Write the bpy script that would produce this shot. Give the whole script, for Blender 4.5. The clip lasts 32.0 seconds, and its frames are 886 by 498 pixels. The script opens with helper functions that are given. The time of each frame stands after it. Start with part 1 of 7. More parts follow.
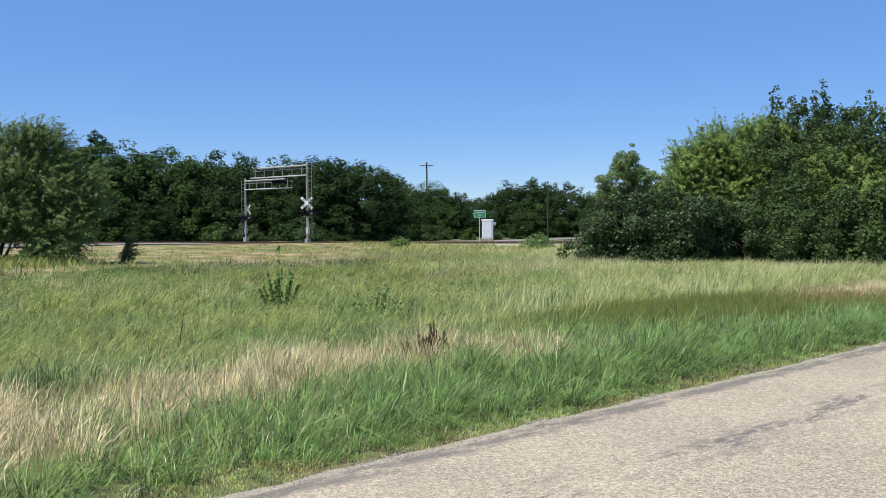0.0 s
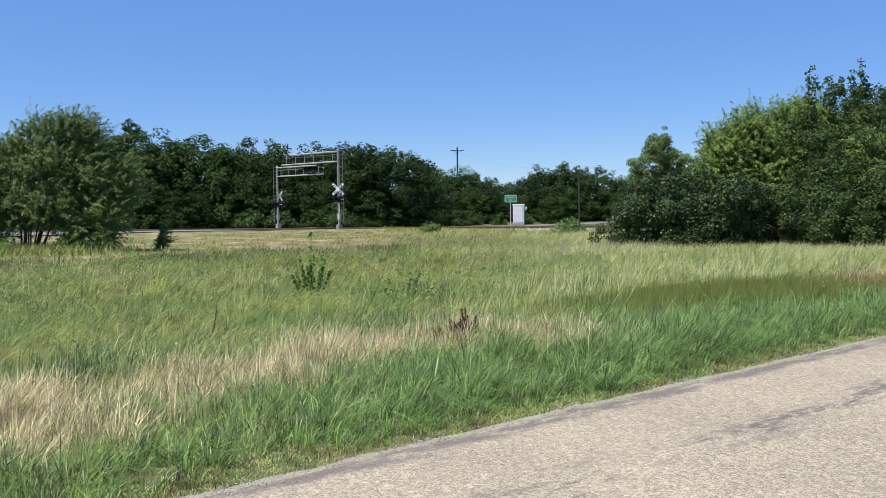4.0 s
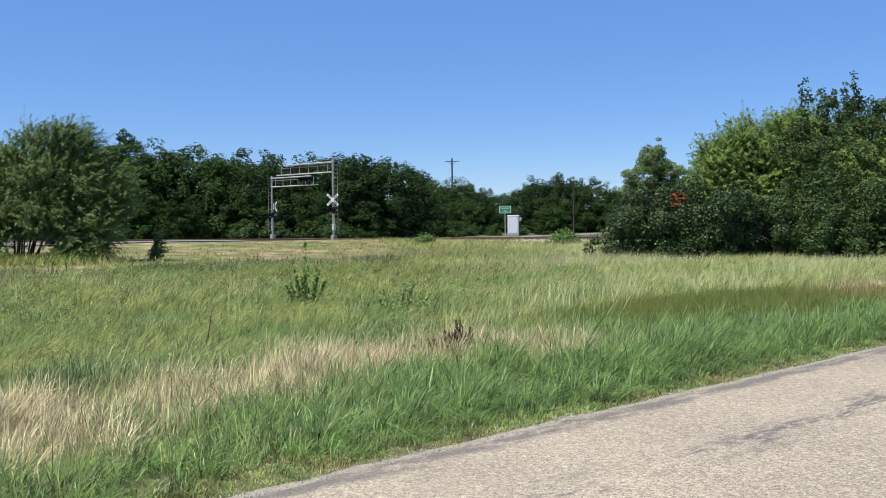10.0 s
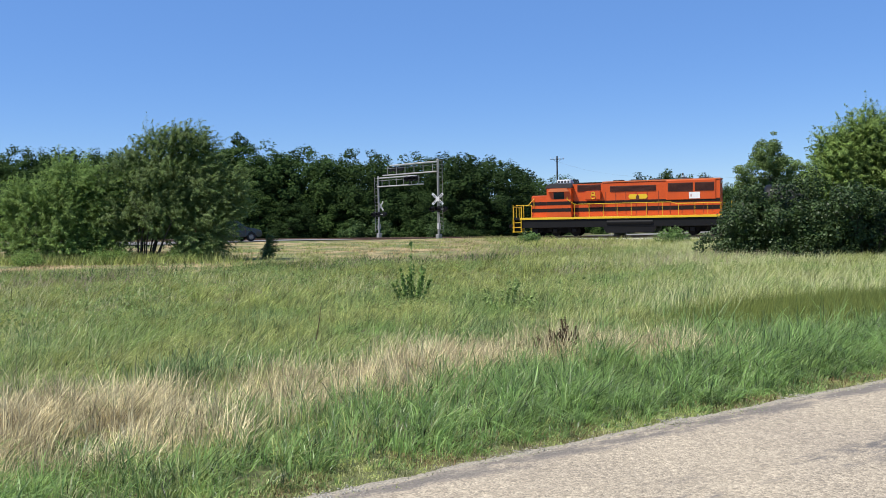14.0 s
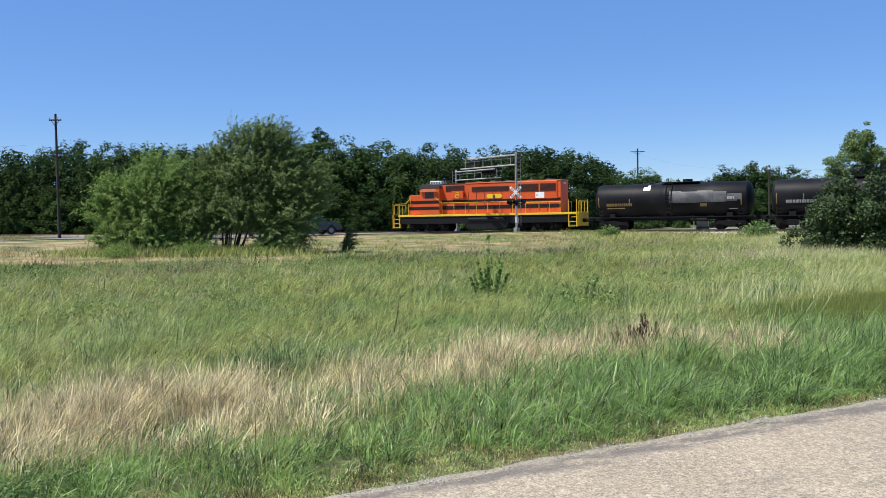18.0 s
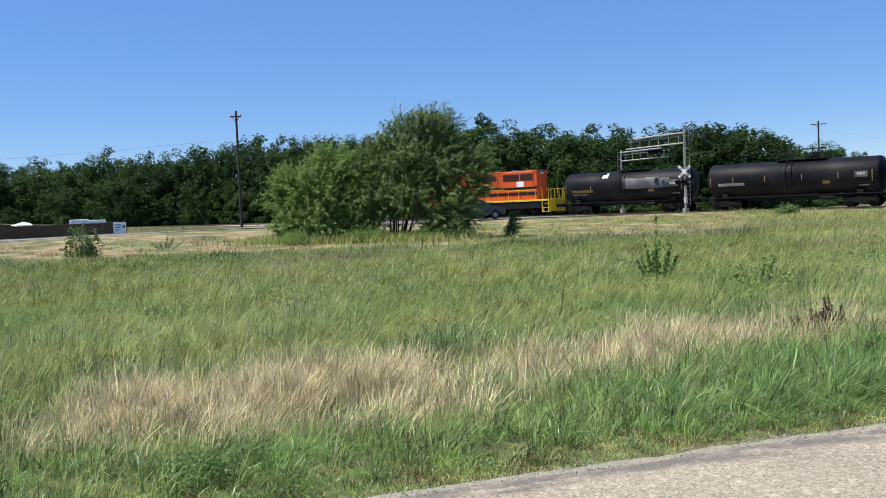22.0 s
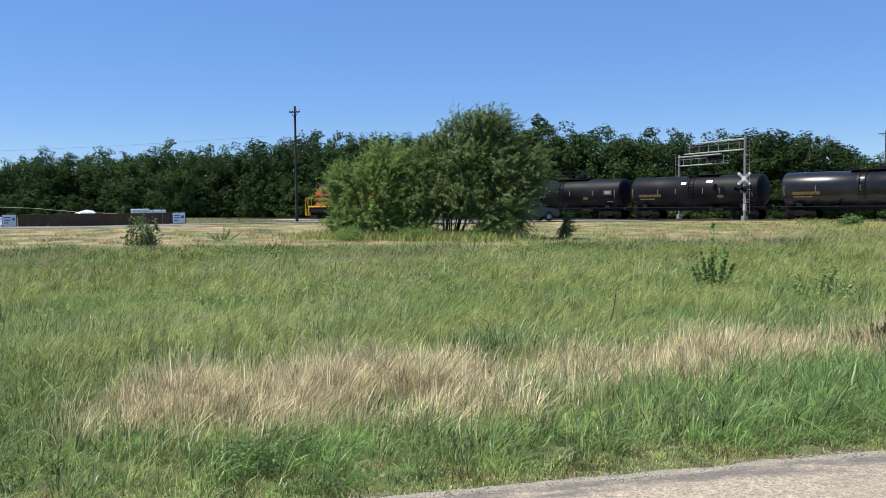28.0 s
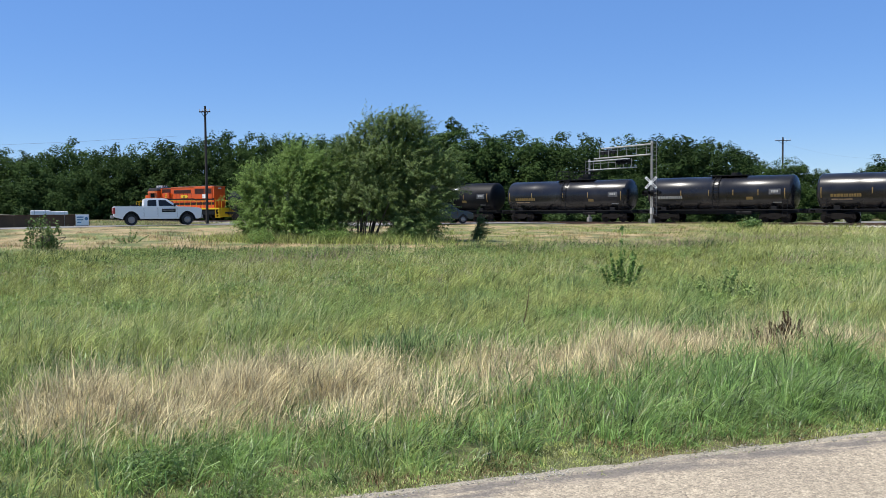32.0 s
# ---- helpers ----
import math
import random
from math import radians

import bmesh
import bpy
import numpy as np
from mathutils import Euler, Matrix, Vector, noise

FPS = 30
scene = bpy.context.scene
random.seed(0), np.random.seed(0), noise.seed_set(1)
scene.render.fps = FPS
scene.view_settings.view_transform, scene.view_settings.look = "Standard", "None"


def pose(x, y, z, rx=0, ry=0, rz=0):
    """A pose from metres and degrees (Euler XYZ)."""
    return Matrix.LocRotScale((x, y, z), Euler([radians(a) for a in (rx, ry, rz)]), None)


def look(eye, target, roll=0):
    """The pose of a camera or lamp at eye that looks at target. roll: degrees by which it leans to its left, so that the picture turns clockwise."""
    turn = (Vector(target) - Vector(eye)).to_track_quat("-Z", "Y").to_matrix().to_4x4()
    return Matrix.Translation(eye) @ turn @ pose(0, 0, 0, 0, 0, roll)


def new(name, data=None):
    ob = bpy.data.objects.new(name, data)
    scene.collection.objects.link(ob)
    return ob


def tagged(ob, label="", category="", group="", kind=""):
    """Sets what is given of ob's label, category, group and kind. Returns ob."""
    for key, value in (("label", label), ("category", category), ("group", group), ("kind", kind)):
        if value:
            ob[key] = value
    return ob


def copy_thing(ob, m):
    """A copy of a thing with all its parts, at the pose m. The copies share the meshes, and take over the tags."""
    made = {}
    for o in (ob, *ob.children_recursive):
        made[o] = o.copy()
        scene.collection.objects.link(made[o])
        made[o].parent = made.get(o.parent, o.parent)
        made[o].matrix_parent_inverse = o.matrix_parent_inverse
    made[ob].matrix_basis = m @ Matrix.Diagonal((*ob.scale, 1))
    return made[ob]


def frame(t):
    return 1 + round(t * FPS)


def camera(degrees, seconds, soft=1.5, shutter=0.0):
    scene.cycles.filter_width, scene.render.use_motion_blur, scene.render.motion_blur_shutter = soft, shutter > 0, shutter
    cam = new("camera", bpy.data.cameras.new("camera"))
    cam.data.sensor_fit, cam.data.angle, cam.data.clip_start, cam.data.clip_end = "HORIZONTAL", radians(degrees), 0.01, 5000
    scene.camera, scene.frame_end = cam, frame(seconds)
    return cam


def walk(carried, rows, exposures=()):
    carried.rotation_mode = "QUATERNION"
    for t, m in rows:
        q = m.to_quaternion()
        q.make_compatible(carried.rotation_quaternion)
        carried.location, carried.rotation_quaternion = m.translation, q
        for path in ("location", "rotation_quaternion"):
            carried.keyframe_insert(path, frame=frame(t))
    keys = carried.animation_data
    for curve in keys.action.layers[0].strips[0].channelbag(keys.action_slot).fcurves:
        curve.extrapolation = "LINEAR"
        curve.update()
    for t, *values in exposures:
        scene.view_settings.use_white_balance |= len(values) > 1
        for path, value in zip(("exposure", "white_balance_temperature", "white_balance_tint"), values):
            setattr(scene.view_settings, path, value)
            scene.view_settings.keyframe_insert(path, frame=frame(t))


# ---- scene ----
# World: x to the right, y ahead towards the crossing mast, z up; the near road lies at z = 0.

# ---------------------------------------------------------------- camera
cam = camera(54.27, 32.0, soft=0.8)
EYE = (0.0, 0.0, 1.65)
TURNS = [
    (0, 88.39, 0.39, -8.90),
    (0.5, 88.74, 0.46, -8.90),
    (1, 88.52, 0.46, -8.31),
    (1.5, 88.39, 0.39, -8.05),
    (2, 88.74, 0.46, -8.73),
    (2.5, 88.54, 0.23, -9.54),
    (3, 87.94, 0.45, -8.72),
    (3.5, 87.25, 1.03, -7.09),
    (5.5, 88.56, 0.54, -6.85),
    (6, 88.66, 0.52, -8.33),
    (6.5, 88.66, 0.54, -8.09),
    (7, 88.63, 0.51, -7.51),
    (7.5, 88.52, 0.49, -6.85),
    (8, 88.33, 0.55, -7.08),
    (8.5, 88.16, 0.36, -7.23),
    (9, 88.03, 0.32, -7.03),
    (9.5, 88.04, 0.60, -7.08),
    (10, 88.14, 0.71, -7.21),
    (10.5, 88.32, 0.65, -7.32),
    (11, 88.25, 0.71, -7.21),
    (11.5, 88.12, 0.76, -6.75),
    (12, 88.16, 0.73, -5.40),
    (12.5, 88.08, 0.62, -3.49),
    (13, 87.94, 0.56, -1.78),
    (13.5, 88.03, 0.77, -0.91),
    (15.5, 88.36, 1.09, 1.24),
    (16, 88.31, 0.97, 1.76),
    (16.5, 88.25, 1.21, 2.76),
    (17, 88.17, 1.14, 3.98),
    (17.5, 88.10, 1.15, 5.05),
    (18, 87.82, 0.99, 4.86),
    (18.5, 86.55, 1.01, 3.94),
    (19, 85.00, 0.47, 4.39),
    (19.5, 85.75, 1.08, 4.09),
    (20, 87.11, 1.35, -1.92),
    (20.2, 87.39, 1.62, -3.86),
    (20.5, 87.90, 2.15, -4.70),
    (21, 87.86, 3.34, -1.60),
    (21.5, 87.64, 2.70, 6.22),
    (22, 87.07, 2.35, 15.66),
    (22.2, 86.79, 1.93, 18.18),
    (22.5, 87.02, 1.16, 18.93),
    (23, 86.63, -0.11, 12.01),
    (23.2, 86.48, -0.04, 8.76),
    (23.5, 86.82, 0.06, 6.20),
    (24, 87.11, 0.09, 5.54),
    (24.5, 87.04, 0.41, 6.35),
    (26.5, 87.54, 0.49, 6.16),
    (26.7, 87.75, 0.38, 8.79),
    (27, 88.24, 0.17, 13.04),
    (27.5, 87.94, -0.09, 17.03),
    (28, 87.13, 0.65, 19.21),
    (28.5, 86.72, 1.31, 19.78),
    (29, 87.03, 1.75, 18.60),
    (29.5, 85.70, 2.75, 21.15),
    (29.7, 85.31, 2.88, 22.64),
    (30, 85.62, 2.88, 23.78),
    (30.5, 86.44, 2.59, 22.86),
    (31, 86.17, 1.93, 19.50),
    (31.2, 85.93, 1.23, 17.36),
    (31.5, 86.35, 0.41, 14.41),
    (31.7, 86.67, 0.42, 13.40),
    (32, 87.24, 0.46, 13.55),
]
walk(cam, [(t, pose(*EYE, rx, ry, rz)) for t, rx, ry, rz in TURNS], exposures=((0.0, 0.5), (32.0, 0.5)))

# ---------------------------------------------------------------- sky and sun
SUN_ELEVATION, SUN_AZIMUTH = 61.0, -112.0      # azimuth: degrees to the right of straight ahead
world = bpy.data.worlds.new("sky")
scene.world = world
world.use_nodes = True
wn = world.node_tree
sky = wn.nodes.new("ShaderNodeTexSky")
sky.sky_type = "NISHITA"
sky.sun_disc = False
sky.sun_elevation = radians(SUN_ELEVATION)
sky.sun_rotation = radians(SUN_AZIMUTH)
sky.air_density, sky.dust_density, sky.ozone_density = 1.0, 0.0, 5.0
sky.altitude = 1200
deep = wn.nodes.new("ShaderNodeHueSaturation")
deep.inputs["Saturation"].default_value = 1.25
deep.inputs["Hue"].default_value = 0.516
wn.nodes["Background"].inputs["Strength"].default_value = 0.105
wn.links.new(sky.outputs["Color"], deep.inputs["Color"])
blue_mix = wn.nodes.new("ShaderNodeMix")                    # flat blue painted evenly into the sky takes the edge off its gradient
blue_mix.data_type = "RGBA"
blue_mix.inputs["Factor"].default_value = 0.5
blue_mix.inputs["B"].default_value = (1.38, 2.76, 5.4, 1)
wn.links.new(deep.outputs["Color"], blue_mix.inputs["A"])
wn.links.new(blue_mix.outputs["Result"], wn.nodes["Background"].inputs["Color"])

sun = new("sun", bpy.data.lights.new("sun", "SUN"))
sun.data.energy = 4.6
sun.data.angle = radians(0.53)
sun.data.color = (1.0, 0.95, 0.87)
sa, se = radians(SUN_AZIMUTH), radians(SUN_ELEVATION)
sun_way = Vector((math.sin(sa) * math.cos(se), math.cos(sa) * math.cos(se), math.sin(se)))
sun.matrix_world = look(sun_way * 60, (0, 0, 0))

# ---------------------------------------------------------------- plan
TRACK_ANGLE = radians(24.31)
TU = Vector((-math.cos(TRACK_ANGLE), math.sin(TRACK_ANGLE), 0))     # the way the train goes
TN = Vector((math.sin(TRACK_ANGLE), math.cos(TRACK_ANGLE), 0))      # across the track, away from the road
TRACK0 = Vector((0, 81.63, 0))
RAIL_Z = 0.15
ROAD0, RD, RN = Vector((-15.5, 73.4, 0)), Vector((0.8, 0.6, 0)), Vector((-0.6, 0.8, 0))   # the crossing road
EDGE_A, EDGE_S = 5.6, 0.64                                          # edge of the near road: y = A + S x
EC = 1 / math.sqrt(1 + EDGE_S * EDGE_S)


def smooth(a, b, x):
    k = np.clip((x - a) / (b - a), 0, 1)
    return k * k * (3 - 2 * k)


def wave(x, y, s, ph=0.0):
    return np.sin(x * 1.3 / s + 1.7 * np.sin(y * 0.7 / s + ph) + ph) * np.cos(y * 1.1 / s + 1.3 * np.sin(x * 0.9 / s + 2 * ph))


def verge(x, y):
    """Metres from the near road's edge, into the field."""
    return (y - EDGE_A - EDGE_S * x) * EC


def ground_z(x, y):
    v = verge(x, y)
    w = (x - ROAD0.x) * RN.x + (y - ROAD0.y) * RN.y
    wt = (x - TRACK0.x) * TN.x + (y - TRACK0.y) * TN.y
    z = -0.16 * smooth(0.2, 3.0, v) + 0.0 * x
    z = z + 0.05 * wave(x, y, 7.0) * smooth(2, 8, v)
    bank = smooth(-33.0, -8.0, w) * (1 - smooth(5.0, 14.0, w))
    flat = smooth(-7.5, -3.5, wt) * (1 - smooth(3.5, 7.5, wt))
    z = z + bank * (0.20 + 0.09 * smooth(-8.0, 0.0, x) + 0.34 * smooth(-17.0, -34.0, x))
    z = z + 0.15 * smooth(-4.8, -3.4, w) * (1 - smooth(3.6, 6.0, w)) * smooth(-40.0, -26.0, x) * (1 - smooth(-12.0, -3.0, x))
    z = z * (1 - flat) + flat * (-0.32 + 0.20 * smooth(-12.0, -25.0, x))
    z = z - 0.52 * smooth(4.5, 9.0, wt) * smooth(-4.0, 4.0, x) * (1 - smooth(40.0, 70.0, wt))
    far = smooth(105, 240, np.sqrt(x * x + y * y))
    z = z + far * (1.2 * (x < 0) * smooth(0, 90, -x))
    return z


# ---------------------------------------------------------------- materials
def material(name, base, rough=0.8, metal=0.0, var=0.15, scale=4.0, bump=0.0, bump_scale=60.0, fine=0.0, fine_scale=80.0,
             second=None, second_scale=1.0, random_value=0.0, island=0.0, translucent=0.0, spec=0.5, coords="Object", upward=0.0, stretch=(1, 1, 1), threshold=(0.45, 0.6)):
    """A procedural material: base colour with broad and fine variation, an optional second colour in patches, and fine relief."""
    m = bpy.data.materials.new(name)
    m.use_nodes = True
    nt = m.node_tree
    n, link = nt.nodes, nt.links
    bsdf = n["Principled BSDF"]
    bsdf.inputs["Roughness"].default_value = rough
    bsdf.inputs["Metallic"].default_value = metal
    bsdf.inputs["Specular IOR Level"].default_value = spec
    tc = n.new("ShaderNodeTexCoord")
    mp = n.new("ShaderNodeMapping")
    mp.inputs["Scale"].default_value = stretch
    link.new(tc.outputs[coords], mp.inputs["Vector"])

    def noise_tex(s, detail=4.0):
        t = n.new("ShaderNodeTexNoise")
        t.inputs["Scale"].default_value = s
        t.inputs["Detail"].default_value = detail
        link.new(mp.outputs["Vector"], t.inputs["Vector"])
        return t.outputs["Fac"]

    def maths(op, a, b):
        k = n.new("ShaderNodeMath")
        k.operation = op
        for i, val in enumerate((a, b)):
            if isinstance(val, (int, float)):
                k.inputs[i].default_value = val
            else:
                link.new(val, k.inputs[i])
        return k.outputs[0]

    colour = n.new("ShaderNodeRGB")
    colour.outputs[0].default_value = (*base, 1)
    col = colour.outputs[0]
    if second:
        ramp = n.new("ShaderNodeMapRange")
        ramp.inputs["From Min"].default_value, ramp.inputs["From Max"].default_value = threshold
        link.new(noise_tex(second_scale, 6.0), ramp.inputs["Value"])
        mix = n.new("ShaderNodeMix")
        mix.data_type = "RGBA"
        link.new(ramp.outputs[0], mix.inputs["Factor"])
        link.new(col, mix.inputs["A"])
        mix.inputs["B"].default_value = (*second, 1)
        col = mix.outputs["Result"]
    value = maths("ADD", maths("MULTIPLY", noise_tex(scale), 3.6 * var), 1 - 1.8 * var)
    if fine:
        value = maths("ADD", value, maths("MULTIPLY", maths("SUBTRACT", noise_tex(fine_scale, 3.0), 0.5), 4 * fine))
    if random_value:
        oi = n.new("ShaderNodeObjectInfo")
        value = maths("ADD", value, maths("MULTIPLY", maths("SUBTRACT", oi.outputs["Random"], 0.5), 2 * random_value))
    if island:
        gi = n.new("ShaderNodeNewGeometry")
        value = maths("ADD", value, maths("MULTIPLY", maths("SUBTRACT", gi.outputs["Random Per Island"], 0.5), 2 * island))
    hsv = n.new("ShaderNodeHueSaturation")
    link.new(col, hsv.inputs["Color"])
    link.new(value, hsv.inputs["Value"])
    link.new(hsv.outputs[0], bsdf.inputs["Base Color"])
    if bump:
        b = n.new("ShaderNodeBump")
        b.inputs["Strength"].default_value = bump
        b.inputs["Distance"].default_value = 0.02
        link.new(noise_tex(bump_scale, 5.0), b.inputs["Height"])
        link.new(b.outputs[0], bsdf.inputs["Normal"])
    if upward:
        # normals bent upward: blades and sprays are lit like the sward they stand in
        gn = n.new("ShaderNodeNewGeometry")
        up = n.new("ShaderNodeVectorMath")
        up.operation = "ADD"
        link.new(gn.outputs["Normal"], up.inputs[0])
        up.inputs[1].default_value = (0, 0, upward)
        nrm = n.new("ShaderNodeVectorMath")
        nrm.operation = "NORMALIZE"
        link.new(up.outputs[0], nrm.inputs[0])
        link.new(nrm.outputs[0], bsdf.inputs["Normal"])
    if translucent:
        tr = n.new("ShaderNodeBsdfTranslucent")
        link.new(hsv.outputs[0], tr.inputs["Color"])
        ms = n.new("ShaderNodeMixShader")
        ms.inputs[0].default_value = translucent
        link.new(bsdf.outputs[0], ms.inputs[1])
        link.new(tr.outputs[0], ms.inputs[2])
        link.new(ms.outputs[0], n["Material Output"].inputs["Surface"])
    return m


M_ASPHALT = material("chip_seal", (0.358, 0.299, 0.213), 0.9, var=0.10, scale=0.7, fine=0.22, fine_scale=26,
                     second=(0.30, 0.25, 0.183), second_scale=0.5, threshold=(0.5, 0.75))
M_GRIT = material("gravel_margin", (0.30, 0.265, 0.20), 0.95, var=0.15, scale=6, fine=0.5, fine_scale=70, bump=0.9, bump_scale=50)
M_SOIL = material("field_soil", (0.085, 0.105, 0.03), 0.95, var=0.25, scale=0.5, fine=0.3, fine_scale=20, second=(0.13, 0.11, 0.05), second_scale=0.25)


def road_wear(m):
    """Dark bitumen along the broken edge and in ragged streaks down the wheel track, by metres across the road."""
    nt = m.node_tree
    n, link = nt.nodes, nt.links
    bsdf = n["Principled BSDF"]
    old = bsdf.inputs["Base Color"].links[0].from_socket
    tc = n.new("ShaderNodeTexCoord")
    across = n.new("ShaderNodeVectorMath")
    across.operation = "DOT_PRODUCT"
    link.new(tc.outputs["Object"], across.inputs[0])
    across.inputs[1].default_value = (-EDGE_S * EC, EC, 0)
    along = n.new("ShaderNodeVectorMath")
    along.operation = "DOT_PRODUCT"
    link.new(tc.outputs["Object"], along.inputs[0])
    along.inputs[1].default_value = (EC, EDGE_S * EC, 0)

    def maths(op, a, b=0.0):
        k = n.new("ShaderNodeMath")
        k.operation = op
        for q, val in enumerate((a, b)):
            if isinstance(val, (int, float)):
                k.inputs[q].default_value = val
            else:
                link.new(val, k.inputs[q])
        return k.outputs[0]

    def ragged(sx, sy, seed):
        c = n.new("ShaderNodeCombineXYZ")
        link.new(maths("MULTIPLY", along.outputs["Value"], sx), c.inputs[0])
        link.new(maths("MULTIPLY", across.outputs["Value"], sy), c.inputs[1])
        c.inputs[2].default_value = seed
        t = n.new("ShaderNodeTexNoise")
        t.inputs["Scale"].default_value = 1.0
        t.inputs["Detail"].default_value = 6.0
        t.inputs["Roughness"].default_value = 0.65
        link.new(c.outputs[0], t.inputs["Vector"])
        return t.outputs["Fac"]

    def ramp(value, lo, hi):
        r = n.new("ShaderNodeMapRange")
        r.inputs["From Min"].default_value, r.inputs["From Max"].default_value = lo, hi
        link.new(value, r.inputs["Value"])
        return r.outputs[0]

    # rolled-in chips, each with its own tone, in dark binder
    for size, lo, hi in ((80.0, 0.52, 1.44), (30.0, 0.86, 1.12)):
        cell = n.new("ShaderNodeTexVoronoi")
        cell.inputs["Scale"].default_value = size
        link.new(tc.outputs["Object"], cell.inputs["Vector"])
        tone = n.new("ShaderNodeMapRange")
        tone.inputs["To Min"].default_value, tone.inputs["To Max"].default_value = lo, hi
        link.new(cell.outputs["Color"], tone.inputs["Value"])
        tint = n.new("ShaderNodeHueSaturation")
        link.new(old, tint.inputs["Color"])
        link.new(tone.outputs[0], tint.inputs["Value"])
        old = tint.outputs[0]
        if size > 50:
            relief = n.new("ShaderNodeBump")
            relief.invert = True
            relief.inputs["Strength"].default_value = 0.8
            relief.inputs["Distance"].default_value = 0.006
            link.new(cell.outputs["Distance"], relief.inputs["Height"])
            link.new(relief.outputs[0], bsdf.inputs["Normal"])
    v = maths("SUBTRACT", across.outputs["Value"], EDGE_A * EC)
    wob = maths("MULTIPLY", maths("SUBTRACT", ragged(2.6, 2.6, 3.0), 0.5), 0.34)
    ve = maths("ADD", v, wob)
    edge = maths("MULTIPLY", ramp(ve, -0.27, -0.17), ramp(ve, 0.05, -0.05))
    edge = maths("MULTIPLY", edge, ramp(ragged(1.8, 6.0, 9.0), 0.36, 0.52))
    track = ramp(maths("ABSOLUTE", maths("ADD", maths("ADD", v, 1.34), maths("MULTIPLY", wob, 1.1))), 0.36, 0.04)
    track = maths("MULTIPLY", track, ramp(ragged(0.8, 3.4, 1.0), 0.49, 0.57))
    track = maths("MULTIPLY", track, ramp(ragged(7.0, 16.0, 5.0), 0.40, 0.54))
    soft = ramp(maths("ABSOLUTE", maths("ADD", v, 1.45)), 0.6, 0.1)
    soft = maths("MULTIPLY", soft, ramp(ragged(0.35, 1.2, 6.0), 0.45, 0.7))
    dark = maths("ADD", maths("MULTIPLY", edge, 0.72), maths("ADD", maths("MULTIPLY", track, 0.85), maths("MULTIPLY", soft, 0.18)))
    dark = maths("MINIMUM", dark, 0.8)
    mix = n.new("ShaderNodeMix")
    mix.data_type = "RGBA"
    link.new(dark, mix.inputs["Factor"])
    link.new(old, mix.inputs["A"])
    mix.inputs["B"].default_value = (0.095, 0.086, 0.082, 1)
    link.new(mix.outputs["Result"], bsdf.inputs["Base Color"])


road_wear(M_ASPHALT)
M_MOWN = material("mown_grass", (0.122, 0.152, 0.042), 0.95, var=0.45, scale=0.6, fine=0.5, fine_scale=6, second=(0.28, 0.21, 0.10), second_scale=0.3,
                  bump=0.6, bump_scale=14, threshold=(0.40, 0.56))
M_ROAD2 = material("county_road", (0.19, 0.18, 0.165), 0.9, var=0.15, scale=0.5, fine=0.25, fine_scale=18)
M_BALLAST = material("ballast", (0.47, 0.44, 0.39), 0.95, var=0.2, scale=1, fine=0.5, fine_scale=14, bump=1.0, bump_scale=12)
M_RAIL = material("rail_steel", (0.16, 0.10, 0.07), 0.55, metal=0.6, var=0.2)
M_TIE = material("tie_wood", (0.09, 0.07, 0.055), 0.9, var=0.3, scale=2, random_value=0.2)
M_LEAF_DARK = material("elm_leaf_dark", (0.033, 0.060, 0.017), 0.8, var=0.35, random_value=0.22, scale=0.5, island=0.2, translucent=0.18, spec=0.06, upward=0.4)
M_LEAF_OAK = material("oak_leaf", (0.070, 0.112, 0.034), 0.7, var=0.2, scale=0.4, island=0.4, translucent=0.3, spec=0.2)
M_LEAF_MID = material("elm_leaf", (0.046, 0.081, 0.021), 0.8, var=0.35, random_value=0.22, scale=0.5, island=0.2, translucent=0.2, spec=0.06, upward=0.4)
M_LEAF_WILLOW = material("willow_leaf", (0.185, 0.280, 0.070), 0.6, var=0.25, scale=0.6, island=0.5, translucent=0.4, spec=0.2, upward=0.35)
M_LEAF_GREY = material("grey_green_willow_leaf", (0.150, 0.216, 0.062), 0.55, var=0.3, scale=0.5, island=0.4, translucent=0.35, spec=0.3, upward=0.25)
M_LEAF_LIGHT = material("light_willow_leaf", (0.215, 0.305, 0.080), 0.6, var=0.2, scale=0.5, island=0.35, translucent=0.4, spec=0.2, upward=0.5)
M_LEAF_BUSH = material("bush_leaf", (0.048, 0.080, 0.024), 0.5, var=0.35, scale=1.2, island=0.5, translucent=0.2, spec=0.28)
M_BARK = material("bark", (0.055, 0.045, 0.036), 0.95, var=0.35, scale=5, bump=0.6, bump_scale=20)
M_STEEL = material("galvanised_steel", (0.44, 0.435, 0.42), 0.5, metal=0.15, var=0.15, scale=2)
M_MAST = material("weathered_mast_steel", (0.235, 0.235, 0.225), 0.6, metal=0.1, var=0.2, scale=2)
M_WHITE = material("white_paint", (0.80, 0.80, 0.78), 0.5, var=0.05)
M_BLACK = material("black_paint", (0.010, 0.010, 0.011), 0.6, var=0.2, spec=0.15)
M_ORANGE = material("orange_paint", (0.60, 0.082, 0.008), 0.42, var=0.10, scale=0.8, fine=0.05, fine_scale=9)
M_YELLOW = material("yellow_paint", (0.72, 0.47, 0.02), 0.45, var=0.12, scale=1.5)
M_TANK = material("tank_black", (0.011, 0.011, 0.014), 0.27, var=0.35, scale=0.5, second=(0.018, 0.017, 0.018), second_scale=0.7, spec=0.4)
M_GREEN = material("green_sign", (0.01, 0.22, 0.10), 0.4, var=0.05)
M_CABINET = material("cabinet_grey", (0.62, 0.64, 0.66), 0.45, var=0.06, scale=1)
M_POLE = material("creosote_pole", (0.036, 0.030, 0.026), 0.9, var=0.3, scale=3)

